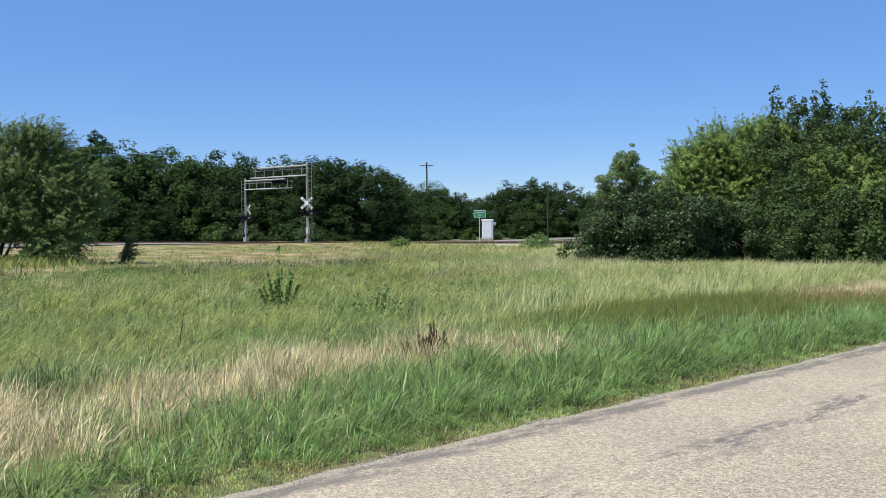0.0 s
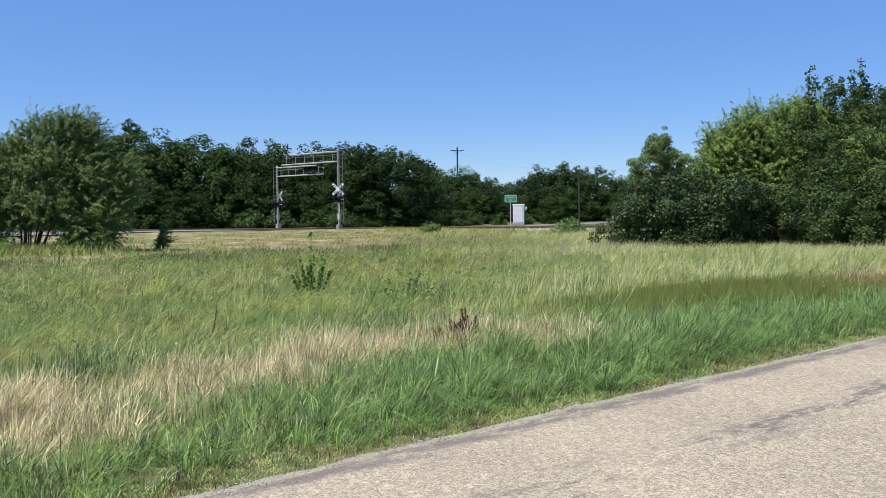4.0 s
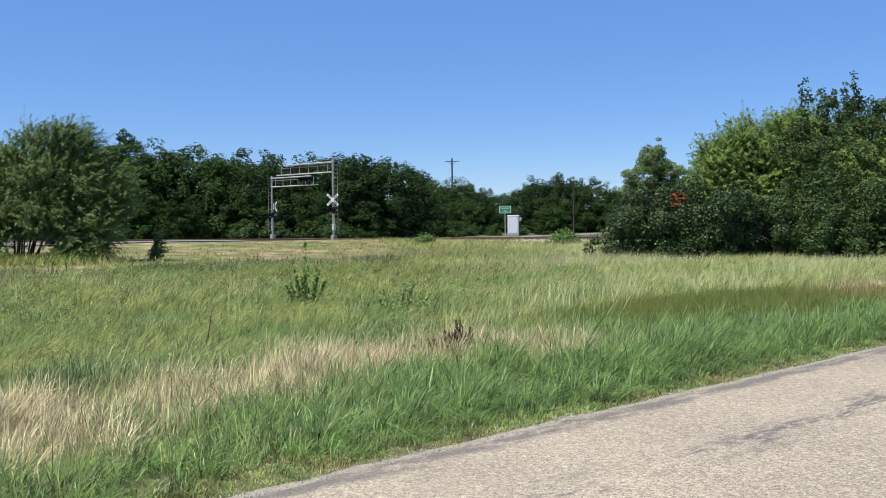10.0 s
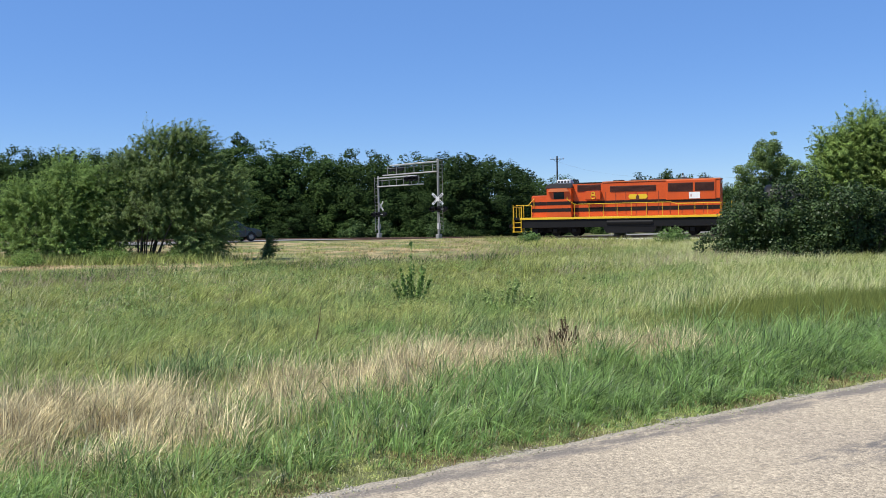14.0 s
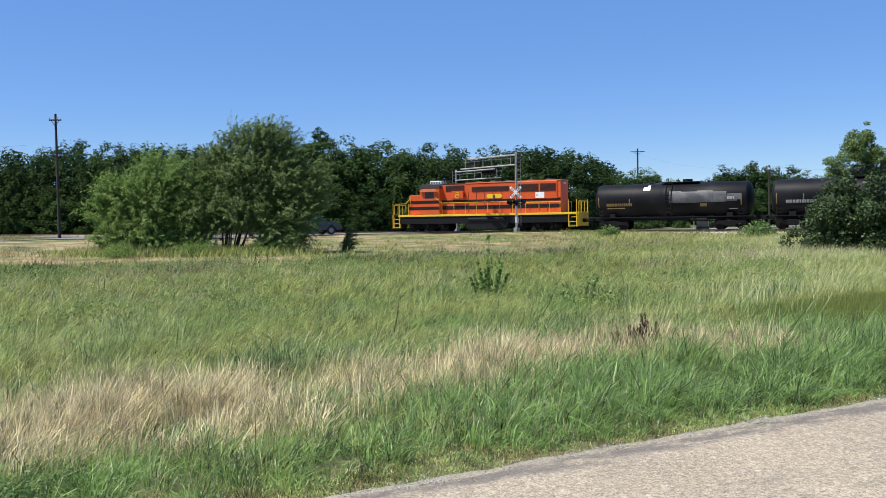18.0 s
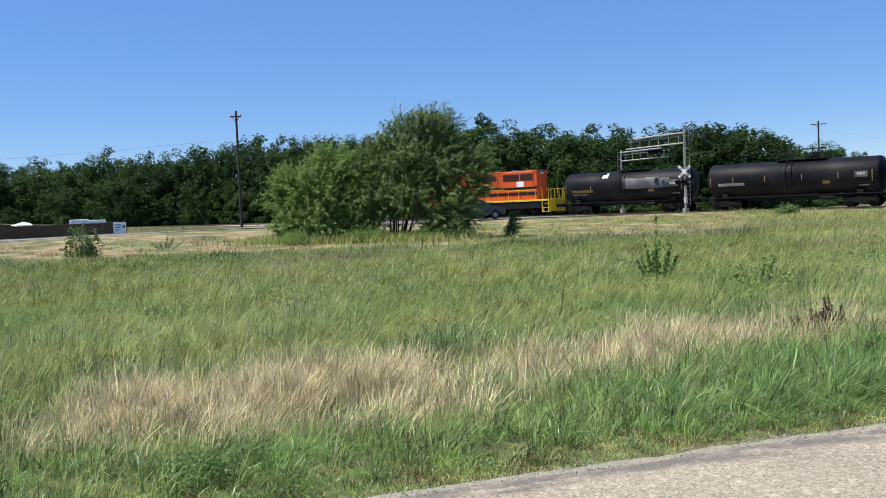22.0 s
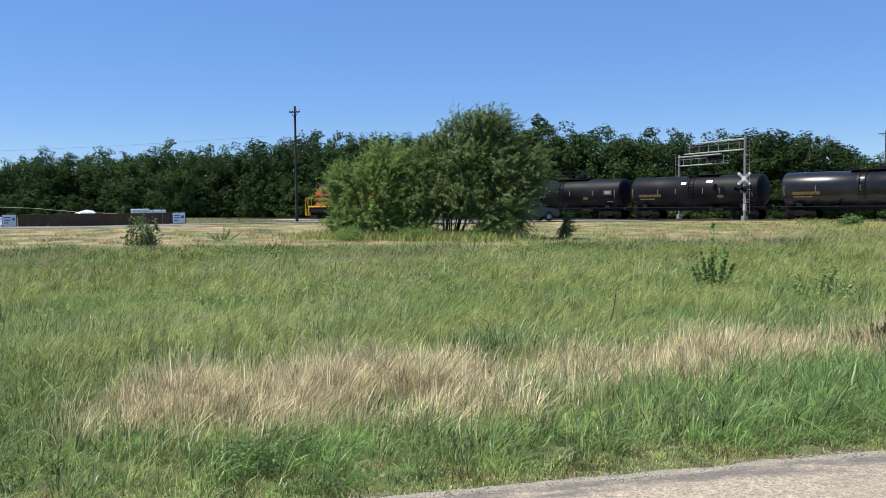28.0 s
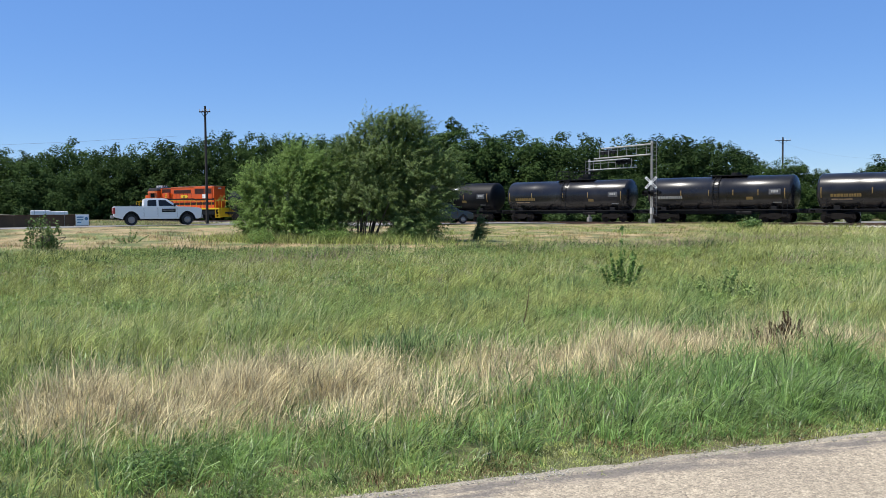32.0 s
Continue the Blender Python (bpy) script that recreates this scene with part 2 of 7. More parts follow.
M_GRASS_VERGE = material("verge_grass_blade", (0.172, 0.268, 0.074), 0.38, fine=0.6, fine_scale=6.5, var=0.5, scale=2.6, island=0.6, translucent=0.35, spec=0.4, upward=0.3)
M_GRASS_OLIVE = material("olive_grass_blade", (0.135, 0.168, 0.036), 0.6, var=0.15, scale=0.5, island=0.4, translucent=0.35, spec=0.2, upward=0.55)
M_GRASS_BROWN = material("brown_seed_head", (0.30, 0.235, 0.17), 0.7, var=0.15, scale=0.5, island=0.4, translucent=0.25, spec=0.15, upward=0.55)
M_GRASS_FIELD = material("field_grass_blade", (0.315, 0.345, 0.112), 0.55, fine=0.6, fine_scale=5.5, var=0.7, scale=2.6, island=0.4, translucent=0.35, spec=0.25, upward=0.4,
                         second=(0.17, 0.26, 0.072), second_scale=0.5, threshold=(0.45, 0.62))
M_GRASS_FAR = material("far_grass_blade", (0.250, 0.282, 0.076), 0.6, fine=0.6, fine_scale=3.4, var=0.75, scale=1.9, island=0.35, translucent=0.35, spec=0.2, upward=0.3,
                       second=(0.30, 0.325, 0.11), second_scale=0.9, threshold=(0.46, 0.6))
M_GRASS_DRY = material("dry_grass_blade", (0.65, 0.56, 0.325), 0.7, fine=0.5, fine_scale=7.0, var=0.45, scale=2.6, second=(0.32, 0.26, 0.145), second_scale=2.4, island=0.55, translucent=0.25, spec=0.15, upward=0.55)
M_RUSTY = material("rusty_weed", (0.30, 0.185, 0.105), 0.75, var=0.3, scale=2, island=0.5, translucent=0.2, spec=0.1, upward=0.4)
M_THATCH = material("brown_thatch", (0.20, 0.135, 0.07), 0.85, var=0.4, scale=3, island=0.5, spec=0.1)
M_GRASS_STUBBLE = material("tan_stubble", (0.385, 0.29, 0.145), 0.8, var=0.45, scale=0.8, island=0.5, translucent=0.2, spec=0.1, upward=0.5, second=(0.20, 0.17, 0.08), second_scale=0.5)
M_GRASS_ROUGH = material("rough_grass_blade", (0.20, 0.235, 0.08), 0.7, var=0.4, scale=0.3, island=0.5, translucent=0.3, spec=0.1, upward=0.5, second=(0.34, 0.27, 0.14), second_scale=0.12, threshold=(0.42, 0.58))
M_UNDER = material("undergrowth_leaf", (0.058, 0.100, 0.030), 0.7, var=0.3, scale=0.4, island=0.3, translucent=0.3, spec=0.15, upward=0.4)
M_GRASS_PALE = material("pale_grass_head", (0.52, 0.52, 0.26), 0.7, var=0.15, scale=0.5, island=0.3, translucent=0.3, spec=0.2, upward=0.55)
M_CEDAR = material("cedar_leaf", (0.075, 0.125, 0.045), 0.6, var=0.2, island=0.4, translucent=0.2, spec=0.2)
M_PALELEAF = material("pale_weed_leaf", (0.25, 0.33, 0.11), 0.7, var=0.2, island=0.4, translucent=0.35, spec=0.1, upward=0.4)
M_CORNER = material("corner_weed", (0.10, 0.155, 0.038), 0.6, var=0.35, scale=1.2, island=0.55, translucent=0.3, spec=0.25, upward=0.5)
M_BLUEWEED = material("blue_green_weed", (0.165, 0.235, 0.082), 0.6, var=0.25, island=0.5, translucent=0.3, spec=0.25, upward=0.5)
M_STONE = material("crushed_stone", (0.34, 0.315, 0.26), 0.9, var=0.2, scale=8, island=0.45)
M_SAPLING = material("sapling_leaf", (0.15, 0.235, 0.066), 0.7, var=0.2, island=0.4, translucent=0.35, spec=0.1, upward=0.3)
M_FORB = material("meadow_weed_leaf", (0.20, 0.275, 0.075), 0.5, var=0.4, scale=1.5, island=0.4, translucent=0.4, spec=0.25, upward=0.6)
M_WEED = material("weed_leaf", (0.13, 0.215, 0.058), 0.55, var=0.2, island=0.4, translucent=0.3, spec=0.3)
M_DEAD = material("dead_weed", (0.115, 0.078, 0.046), 0.8, var=0.2, island=0.4, spec=0.1)
M_DARK = material("dark_grille", (0.10, 0.028, 0.014), 0.6, var=0.25, scale=3)
M_CABROOF = material("cab_roof_grey", (0.035, 0.033, 0.034), 0.6, var=0.2, scale=2)
M_ROOF = material("hood_roof_orange", (0.62, 0.17, 0.06), 0.35, var=0.15, scale=0.8)
M_GLASS = material("tinted_glass", (0.012, 0.014, 0.017), 0.08, var=0.05, spec=0.35)
M_RUBBER = material("tyre_rubber", (0.022, 0.022, 0.022), 0.85, var=0.2)
M_RIM = material("alloy_rim", (0.30, 0.29, 0.29), 0.35, metal=0.7, var=0.1)
M_SILVER = material("silver_white_paint", (0.80, 0.81, 0.82), 0.25, metal=0.0, var=0.03, scale=1)
M_BLUECAR = material("blue_grey_car_paint", (0.042, 0.055, 0.066), 0.22, metal=0.3, var=0.05, scale=1)
M_REDLAMP = material("red_lamp", (0.35, 0.02, 0.02), 0.3, var=0.05)
M_LAMP = material("clear_lamp", (0.65, 0.66, 0.66), 0.2, var=0.05)
M_WALL = material("rusty_steel_panel", (0.105, 0.06, 0.035), 0.8, metal=0.2, var=0.25, scale=1.2, fine=0.15, fine_scale=20)
M_SIGNBLUE = material("sign_blue", (0.10, 0.22, 0.34), 0.5, var=0.05)
M_BLOCK = material("white_wrapped_block", (0.80, 0.81, 0.81), 0.55, var=0.08, scale=2, random_value=0.06)
M_PATCH = material("faded_grey_paint", (0.10, 0.10, 0.105), 0.55, var=0.25, scale=1.5, second=(0.055, 0.055, 0.06), second_scale=1.2)
# brown taken down to near black: the shade below the train is in the colour
M_BROWN = material("shaded_truck_frame_brown", (0.009, 0.0075, 0.007), 0.8, var=0.3, scale=4, spec=0.15)
M_PIPE = material("tan_pipe", (0.42, 0.36, 0.27), 0.6, var=0.15, scale=1)
M_WIRE = material("wire", (0.12, 0.12, 0.13), 0.6, var=0.05)
M_TEXT = material("faded_yellow_marking", (0.21, 0.135, 0.04), 0.6, var=0.1)
M_TEXTW = material("grey_white_marking", (0.30, 0.30, 0.29), 0.6, var=0.1)
M_WOODTAN = material("weathered_board", (0.35, 0.24, 0.15), 0.85, var=0.2, scale=3)


# ---------------------------------------------------------------- mesh helpers
def finish(name, bm, mat, parent=None, label="", smooth_angle=None):
    me = bpy.data.meshes.new(name)
    bmesh.ops.recalc_face_normals(bm, faces=bm.faces)
    bm.to_mesh(me)
    bm.free()
    for m in (mat if isinstance(mat, (list, tuple)) else [mat]):
        me.materials.append(m)
    if smooth_angle:
        me.shade_smooth()
        me.set_sharp_from_angle(angle=radians(smooth_angle))
    ob = new(name, me)
    if parent:
        ob.parent = parent
    if label:
        tagged(ob, label)
    return ob


def part(name, bm, mat, parent, label="", smooth_angle=None):
    return finish(name, bm, mat, parent, label, smooth_angle)


def box(bm, c, s, bevel=0.0, m=None):
    b = bmesh.new()
    bmesh.ops.create_cube(b, size=1.0)
    bmesh.ops.scale(b, vec=s, verts=b.verts)
    if bevel:
        bmesh.ops.bevel(b, geom=b.edges[:], offset=bevel, segments=2, affect="EDGES", profile=0.5)
    bmesh.ops.translate(b, vec=c, verts=b.verts)
    if m:
        bmesh.ops.transform(b, matrix=m, verts=b.verts)
    tmp = bpy.data.meshes.new("tmp")
    b.to_mesh(tmp)
    b.free()
    bm.from_mesh(tmp)
    bpy.data.meshes.remove(tmp)
    return bm


def tube(bm, p, q, r, r2=None, seg=8, caps=True):
    p, q = Vector(p), Vector(q)
    d = q - p
    rot = d.to_track_quat("Z", "Y").to_matrix().to_4x4()
    m = Matrix.Translation((p + q) / 2) @ rot
    bmesh.ops.create_cone(bm, cap_ends=caps, segments=seg, radius1=r, radius2=r if r2 is None else r2, depth=d.length, matrix=m)
    return bm


def prism(bm, outline, y0, y1):
    """A solid from an outline in x and z, between two y."""
    a = [bm.verts.new((x, y0, z)) for x, z in outline]
    b = [bm.verts.new((x, y1, z)) for x, z in outline]
    bm.faces.new(a)
    bm.faces.new(b[::-1])
    k = len(a)
    for i in range(k):
        bm.faces.new((a[i], b[i], b[(i + 1) % k], a[(i + 1) % k]))
    return bm


def from_arrays(name, verts, faces, mat, smooth_shade=False):
    """A mesh of equal polygons from numpy arrays."""
    me = bpy.data.meshes.new(name)
    k = faces.shape[1]
    me.vertices.add(len(verts))
    me.vertices.foreach_set("co", verts.astype(np.float32).ravel())
    me.loops.add(faces.size)
    me.loops.foreach_set("vertex_index", faces.astype(np.int32).ravel())
    me.polygons.add(len(faces))
    me.polygons.foreach_set("loop_start", np.arange(0, faces.size, k, dtype=np.int32))
    me.polygons.foreach_set("loop_total", np.full(len(faces), k, dtype=np.int32))
    me.update(calc_edges=True)
    me.materials.append(mat)
    if smooth_shade:
        me.shade_smooth()
    return me


# ---------------------------------------------------------------- ground, roads, track bed
def grid_sheet(name, xs, ys, mat, lift=0.0, zf=ground_z):
    gx, gy = np.meshgrid(xs, ys)
    z = zf(gx, gy) + lift
    verts = np.stack([gx, gy, z], -1).reshape(-1, 3)
    nx, ny = len(xs), len(ys)
    i = (np.arange(ny - 1)[:, None] * nx + np.arange(nx - 1)[None]).ravel()
    faces = np.stack([i, i + 1, i + nx + 1, i + nx], 1)
    return new(name, from_arrays(name, verts, faces, mat, True))


def steps(*spans):
    out = []
    for a, b, d in spans:
        out += list(np.arange(a, b, d))
    return np.array(out + [spans[-1][1]])


ground = grid_sheet("ground", steps((-2600, -300, 230), (-300, -90, 12), (-90, 60, 1.5), (60, 300, 12), (300, 2600, 230)),
                    steps((-2600, -40, 256), (-40, -12, 4), (-12, 110, 1.5), (110, 320, 12), (320, 2800, 248)), M_SOIL)
tagged(ground, "broad field of soil and low grass reaching the horizon", "ground", kind="structure")


def strip(name, p, d, half, length0, length1, mat, lift, n=120, across=9, crown=0.0, zf=ground_z):
    """A ribbon of road along d through p that follows the ground."""
    t = np.linspace(length0, length1, n)
    c = np.linspace(-half, half, across)
    nx, ny = -d.y, d.x
    X = p.x + d.x * t[:, None] + nx * c[None]
    Y = p.y + d.y * t[:, None] + ny * c[None]
    Z = zf(X, Y) + lift + crown * (1 - (c[None] / half) ** 2)
    verts = np.stack([X, Y, Z], -1).reshape(-1, 3)
    i = (np.arange(n - 1)[:, None] * across + np.arange(across - 1)[None]).ravel()
    faces = np.stack([i, i + 1, i + across + 1, i + across], 1)
    return new(name, from_arrays(name, verts, faces, mat, True))


NRD = Vector((EC, EDGE_S * EC, 0))                     # along the near road
NRN = Vector((-EDGE_S * EC, EC, 0))                    # towards the field
near0 = Vector((0, EDGE_A, 0)) - NRN * 3.6
near_road = strip("road_near", near0, NRD, 3.6, -60, 120, M_ASPHALT, 0.014, n=180, across=13, crown=0.02, zf=lambda x, y: 0 * x)
tagged(near_road, "sun-bleached chip-seal country road with tan aggregate", "road", kind="structure")


def ragged_strip(name, v0, v1, u0, u1, mat, lift, wob, label, category):
    """A ribbon along the near road with uneven edges: v from the edge, u along it."""
    n = int((u1 - u0) / 0.05)
    u = np.linspace(u0, u1, n)
    taper = np.minimum(1, np.minimum(u - u0, u1 - u) / 0.4 + 0.02)
    mid = (v0 + v1) / 2 + wob * 0.5 * np.sin(u * 0.8 + v0) + wob * 0.3 * np.sin(u * 3.7) + wob * 0.3 * np.sin(u * 9.1)
    half = (v1 - v0) / 2 * taper * (1 + 0.15 * np.sin(u * 4.3 + 1) * np.sin(u * 1.9) + 0.12 * np.sin(u * 11.1) + 0.15 * np.sin(u * 33.7))
    rows_v = []
    for c in (-1, -0.4, 0.4, 1):
        vv = mid + c * half
        X = NRD.x * u + NRN.x * vv
        Y = EDGE_A + NRD.y * u + NRN.y * vv
        rows_v.append(np.stack([X, Y, np.full(n, lift) + (0.004 if abs(c) < 1 else 0)], -1))
    verts = np.stack(rows_v, 1).reshape(-1, 3)
    i = (np.arange(n - 1)[:, None] * 4 + np.arange(3)[None]).ravel()
    ob = new(name, from_arrays(name, verts, np.stack([i, i + 4, i + 5, i + 1], 1), mat, True))
    return tagged(ob, label, category, kind="structure")


ragged_strip("gravel_margin", -0.02, 0.07, -20, 40, M_GRIT, 0.012, 0.03, "loose grey gravel along the road edge", "gravel")
county = strip("road_crossing", ROAD0, RD, 3.4, -140, 160, M_ROAD2, 0.05, n=200, across=5)
tagged(county, "pale asphalt county road over the railway crossing", "road", kind="structure")


def mown_sheet():
    d = strip("mown_bank", ROAD0 - RN * 20.4, RD, 16.5, -75, 24, M_MOWN, 0.03, n=130, across=36)
    return tagged(d, "mown road bank with dry tan patches", "grass bank", kind="structure")


mown_sheet()

bed = strip("track_bed", TRACK0 + Vector((0, 0, 0)), TU, 3.9, -190, 220, M_BALLAST, 0.0, n=300, across=9,
            zf=lambda x, y: RAIL_Z - 0.20 - 0.30 * smooth(1.5, 3.9, np.abs((x - TRACK0.x) * TN.x + (y - TRACK0.y) * TN.y)) + 0.02 * wave(x, y, 0.7))
tagged(bed, "pale crushed-stone railway ballast", "ballast", kind="structure")


def rails():
    for side in (-0.7525, 0.7525):
        bm = bmesh.new()
        prism(bm, [(-0.07, -0.17), (0.07, -0.17), (0.07, -0.15), (0.012, -0.13), (0.012, -0.05), (0.036, -0.04), (0.036, 0), (-0.036, 0), (-0.036, -0.04), (-0.012, -0.05), (-0.012, -0.13), (-0.07, -0.15)], -200, 200)
        ob = finish("rail", bm, M_RAIL)
        c = TRACK0 + TN * side
        ob.matrix_world = Matrix.Translation((c.x, c.y, RAIL_Z)) @ Matrix.Rotation(math.atan2(TU.y, TU.x) - math.pi / 2, 4, "Z")
        tagged(ob, "rusty brown steel rail with a worn head", "rail", "rails of the track", "structure")


rails()
tie_mesh = None
for i in range(-70, 71):
    if tie_mesh is None:
        bm = bmesh.new()
        box(bm, (0, 0, 0), (0.23, 2.6, 0.18), 0.015)
        tie = finish("tie", bm, M_TIE, bed)
        tie_mesh = tie.data
    else:
        tie = new("tie", tie_mesh)
        tie.parent = bed
    c = TRACK0 + TU * (i * 0.55 + 4.0)
    tie.matrix_world = Matrix.Translation((c.x, c.y, RAIL_Z - 0.25)) @ Matrix.Rotation(math.atan2(TU.y, TU.x), 4, "Z")

# ---------------------------------------------------------------- trees
SWAYING = []


def leaf_cards(rng, centres, outward, size, droop=0.0, narrow=0.42, far=False, toss=0.9):
    """Small bent leaf cards, turned at random and leaning outwards."""
    n = len(centres)
    a = rng.normal(size=(n, 3)) * toss + outward * 0.75 + np.array([0, 0, 0.4])
    a /= np.linalg.norm(a, axis=1, keepdims=True)
    b = rng.normal(size=(n, 3))
    b[:, 2] -= droop
    b -= a * (a * b).sum(1, keepdims=True)
    b /= np.linalg.norm(b, axis=1, keepdims=True)
    c = np.cross(a, b)
    s = size * rng.uniform(0.55, 1.45, (n, 1))
    if far:
        v = np.stack([centres - b * s * 0.5 - c * s * 0.4, centres - b * s * 0.4 + c * s * 0.45, centres + b * s * 0.7], 1)
        return v.reshape(-1, 3), np.arange(3 * n).reshape(n, 3)
    v = np.stack([centres - b * s * 0.6, centres + c * s * narrow + a * s * 0.1, centres + b * s * 0.7, centres - c * s * narrow + a * s * 0.05], 1)
    return v.reshape(-1, 3), np.arange(4 * n).reshape(n, 4)


def crown_points(rng, clumps, n, ragged=0.25):
    """Points in the outer shells of the clumps, each (x, y, z, rx, ry, rz), with loose sprays beyond them."""
    cl = np.array(clumps)
    wgt = cl[:, 3] * cl[:, 4] + cl[:, 3] * cl[:, 5]
    pick = rng.choice(len(cl), n, p=wgt / wgt.sum())
    d = rng.normal(size=(n, 3))
    d /= np.linalg.norm(d, axis=1, keepdims=True)
    lump = 1 + 0.16 * np.sin(d[:, :1] * 5 + pick[:, None]) * np.cos(d[:, 1:2] * 6 + 2 * pick[:, None]) + 0.12 * np.sin(d[:, 2:] * 9 + 3 * pick[:, None])
    r = rng.uniform(0.35, 1.0, (n, 1)) ** 0.55 * lump
    r *= 1 + np.minimum(0.3, ragged * np.abs(rng.normal(size=(n, 1)))) * (rng.random((n, 1)) < 0.2)
    return cl[pick, :3] + d * r * cl[pick, 3:6], d


def limbs(rng, clumps, r0, spread, stems, seg=7):
    """Trunk or stems from the ground, forking towards the clumps: one mesh each."""
    made = []
    top = max(c[2] for c in clumps)
    cx = sum(c[0] for c in clumps) / len(clumps)
    cy = sum(c[1] for c in clumps) / len(clumps)
    for k in range(stems):
        bm = bmesh.new()
        made.append(bm)
        off = Vector((rng.uniform(-spread, spread), rng.uniform(-spread, spread), 0)) if stems > 1 else Vector((0, 0, 0))
        fork = Vector((cx * 0.5 + off.x * 2.2 + rng.normal() * 0.15, cy * 0.5 + off.y * 2.2 + rng.normal() * 0.15, top * rng.uniform(0.3, 0.42)))
        knee = off.lerp(fork, 0.5) + Vector((rng.normal() * 0.06, rng.normal() * 0.06, 0))
        tube(bm, off - Vector((0, 0, 0.25)), knee, r0, r0 * 0.82, seg)
        tube(bm, knee, fork, r0 * 0.82, r0 * 0.66, seg)
        near = sorted(range(len(clumps)), key=lambda i: (Vector(clumps[i][:3]) - fork).length + rng.uniform(0, 1.5))
        for i in near[:8 if stems == 1 else 4]:
            c = Vector(clumps[i][:3])
            mid = fork.lerp(c, 0.5) + Vector((0, 0, 0.05 * top))
            tube(bm, fork, mid, r0 * 0.5, r0 * 0.3, 6)
            tube(bm, mid, c, r0 * 0.3, r0 * 0.08, 5)
    return made


def refine(rng, clumps, n, size=(0.2, 0.44), tall=(1.0, 2.1)):
    """Many small sprays in the outer parts of a few large clumps."""
    pts, d = crown_points(rng, clumps, n, 0.1)
    r = rng.uniform(size[0], size[1], n)
    return [(p[0], p[1], max(p[2], q * 0.6), q, q, q * rng.uniform(tall[0], tall[1])) for p, q in zip(pts, r)]


def plant(name, rng, clumps, leaves, leaf, mat, r0, stems=1, spread=0.3, droop=0.0, narrow=0.42, ragged=0.25, low=0.15, far=False, fine=0, size=(0.2, 0.44), tall=(1.0, 2.1), toss=0.9, extra=(), mass=0.0):
    thing = new(name)
    for bm in limbs(rng, clumps, r0, spread, stems):
        part("trunk" if stems == 1 else "stem", bm, M_BARK, thing, "grey-brown bark trunk and limbs" if stems == 1 else "slender dark stem", 60)
    if fine:
        clumps = refine(rng, clumps, fine, size, tall) + list(extra)
    pts, out = crown_points(rng, clumps, leaves, ragged)
    if mass:
        # leaves of a far crown lie over it like shingles, so that it reads as one rounded body
        mid, span = pts.mean(0), pts.std(0) + 1e-6
        body = (pts - mid) / span
        body /= np.linalg.norm(body, axis=1, keepdims=True) + 1e-6
        out = out * (1 - mass) + body * mass
    keep = pts[:, 2] > low
    v, f = leaf_cards(rng, pts[keep], out[keep], leaf, droop, narrow, far, toss)
    crown = new("crown", from_arrays("crown", v, f, mat))
    crown.parent = thing
    return thing


def feathery(name, rng, boughs, sprays, each, leaf, mat, r0, stems=3, spread=0.3, length=(0.45, 1.0), wind=0.35, narrow=0.16, low=0.05, open_r=0.3):
    """A tree of long plumes that sweep outwards, upwards and down the wind, with narrow leaves set along them."""
    thing = new(name)
    for bm in limbs(rng, boughs, r0, spread, stems):
        part("trunk" if stems == 1 else "stem", bm, M_BARK, thing, "grey-brown bark trunk and limbs" if stems == 1 else "slender dark stem", 60)
    cl = np.array(boughs)
    wgt = cl[:, 3] * cl[:, 5] + cl[:, 3] * cl[:, 4]
    pick = rng.choice(len(cl), sprays, p=wgt / wgt.sum())
    d = rng.normal(size=(sprays, 3))
    d /= np.linalg.norm(d, axis=1, keepdims=True)
    p = cl[pick, :3] + d * cl[pick, 3:6] * rng.uniform(open_r, 0.9, (sprays, 1)) ** 0.7
    axis = p - np.array([cl[:, 0].mean() * 0.6, cl[:, 1].mean(), 0.0])
    axis /= np.linalg.norm(axis, axis=1, keepdims=True)
    way = 0.5 * d + 0.55 * axis + np.array([wind * 0.8, 0, 0.25]) + rng.normal(size=(sprays, 3)) * 0.25
    bend = np.array([wind, 0, -0.42]) + rng.normal(size=(sprays, 3)) * 0.15
    span = rng.uniform(length[0], length[1], (sprays, 1, 1))
    k = rng.uniform(0.0, 1.0, (sprays, each, 1))
    c = p[:, None] + (way[:, None] * k + bend[:, None] * k * k) * span + rng.normal(size=(sprays, each, 3)) * 0.13 * span * (1.1 - k)
    b = way[:, None] * 0.7 + 1.4 * bend[:, None] * k + rng.normal(size=(sprays, each, 3)) * 0.5
    a = d[:, None] * 0.6 + np.array([0, 0, 0.5]) + rng.normal(size=(sprays, each, 3)) * 0.42
    c, a, b = c.reshape(-1, 3), a.reshape(-1, 3), b.reshape(-1, 3)
    keep = c[:, 2] > low
    c, a, b = c[keep], a[keep], b[keep]
    a /= np.linalg.norm(a, axis=1, keepdims=True)
    b -= a * (a * b).sum(1, keepdims=True)
    b /= np.linalg.norm(b, axis=1, keepdims=True)
    e = np.cross(a, b)
    z = leaf * rng.uniform(0.55, 1.45, (len(c), 1))
    v = np.stack([c - b * z * 0.5 - e * z * narrow, c - b * z * 0.3 + e * z * narrow, c + b * z * 0.75], 1).reshape(-1, 3)
    crown = new("crown", from_arrays("crown", v, np.arange(len(v)).reshape(-1, 3), mat))
    crown.parent = thing
    return thing


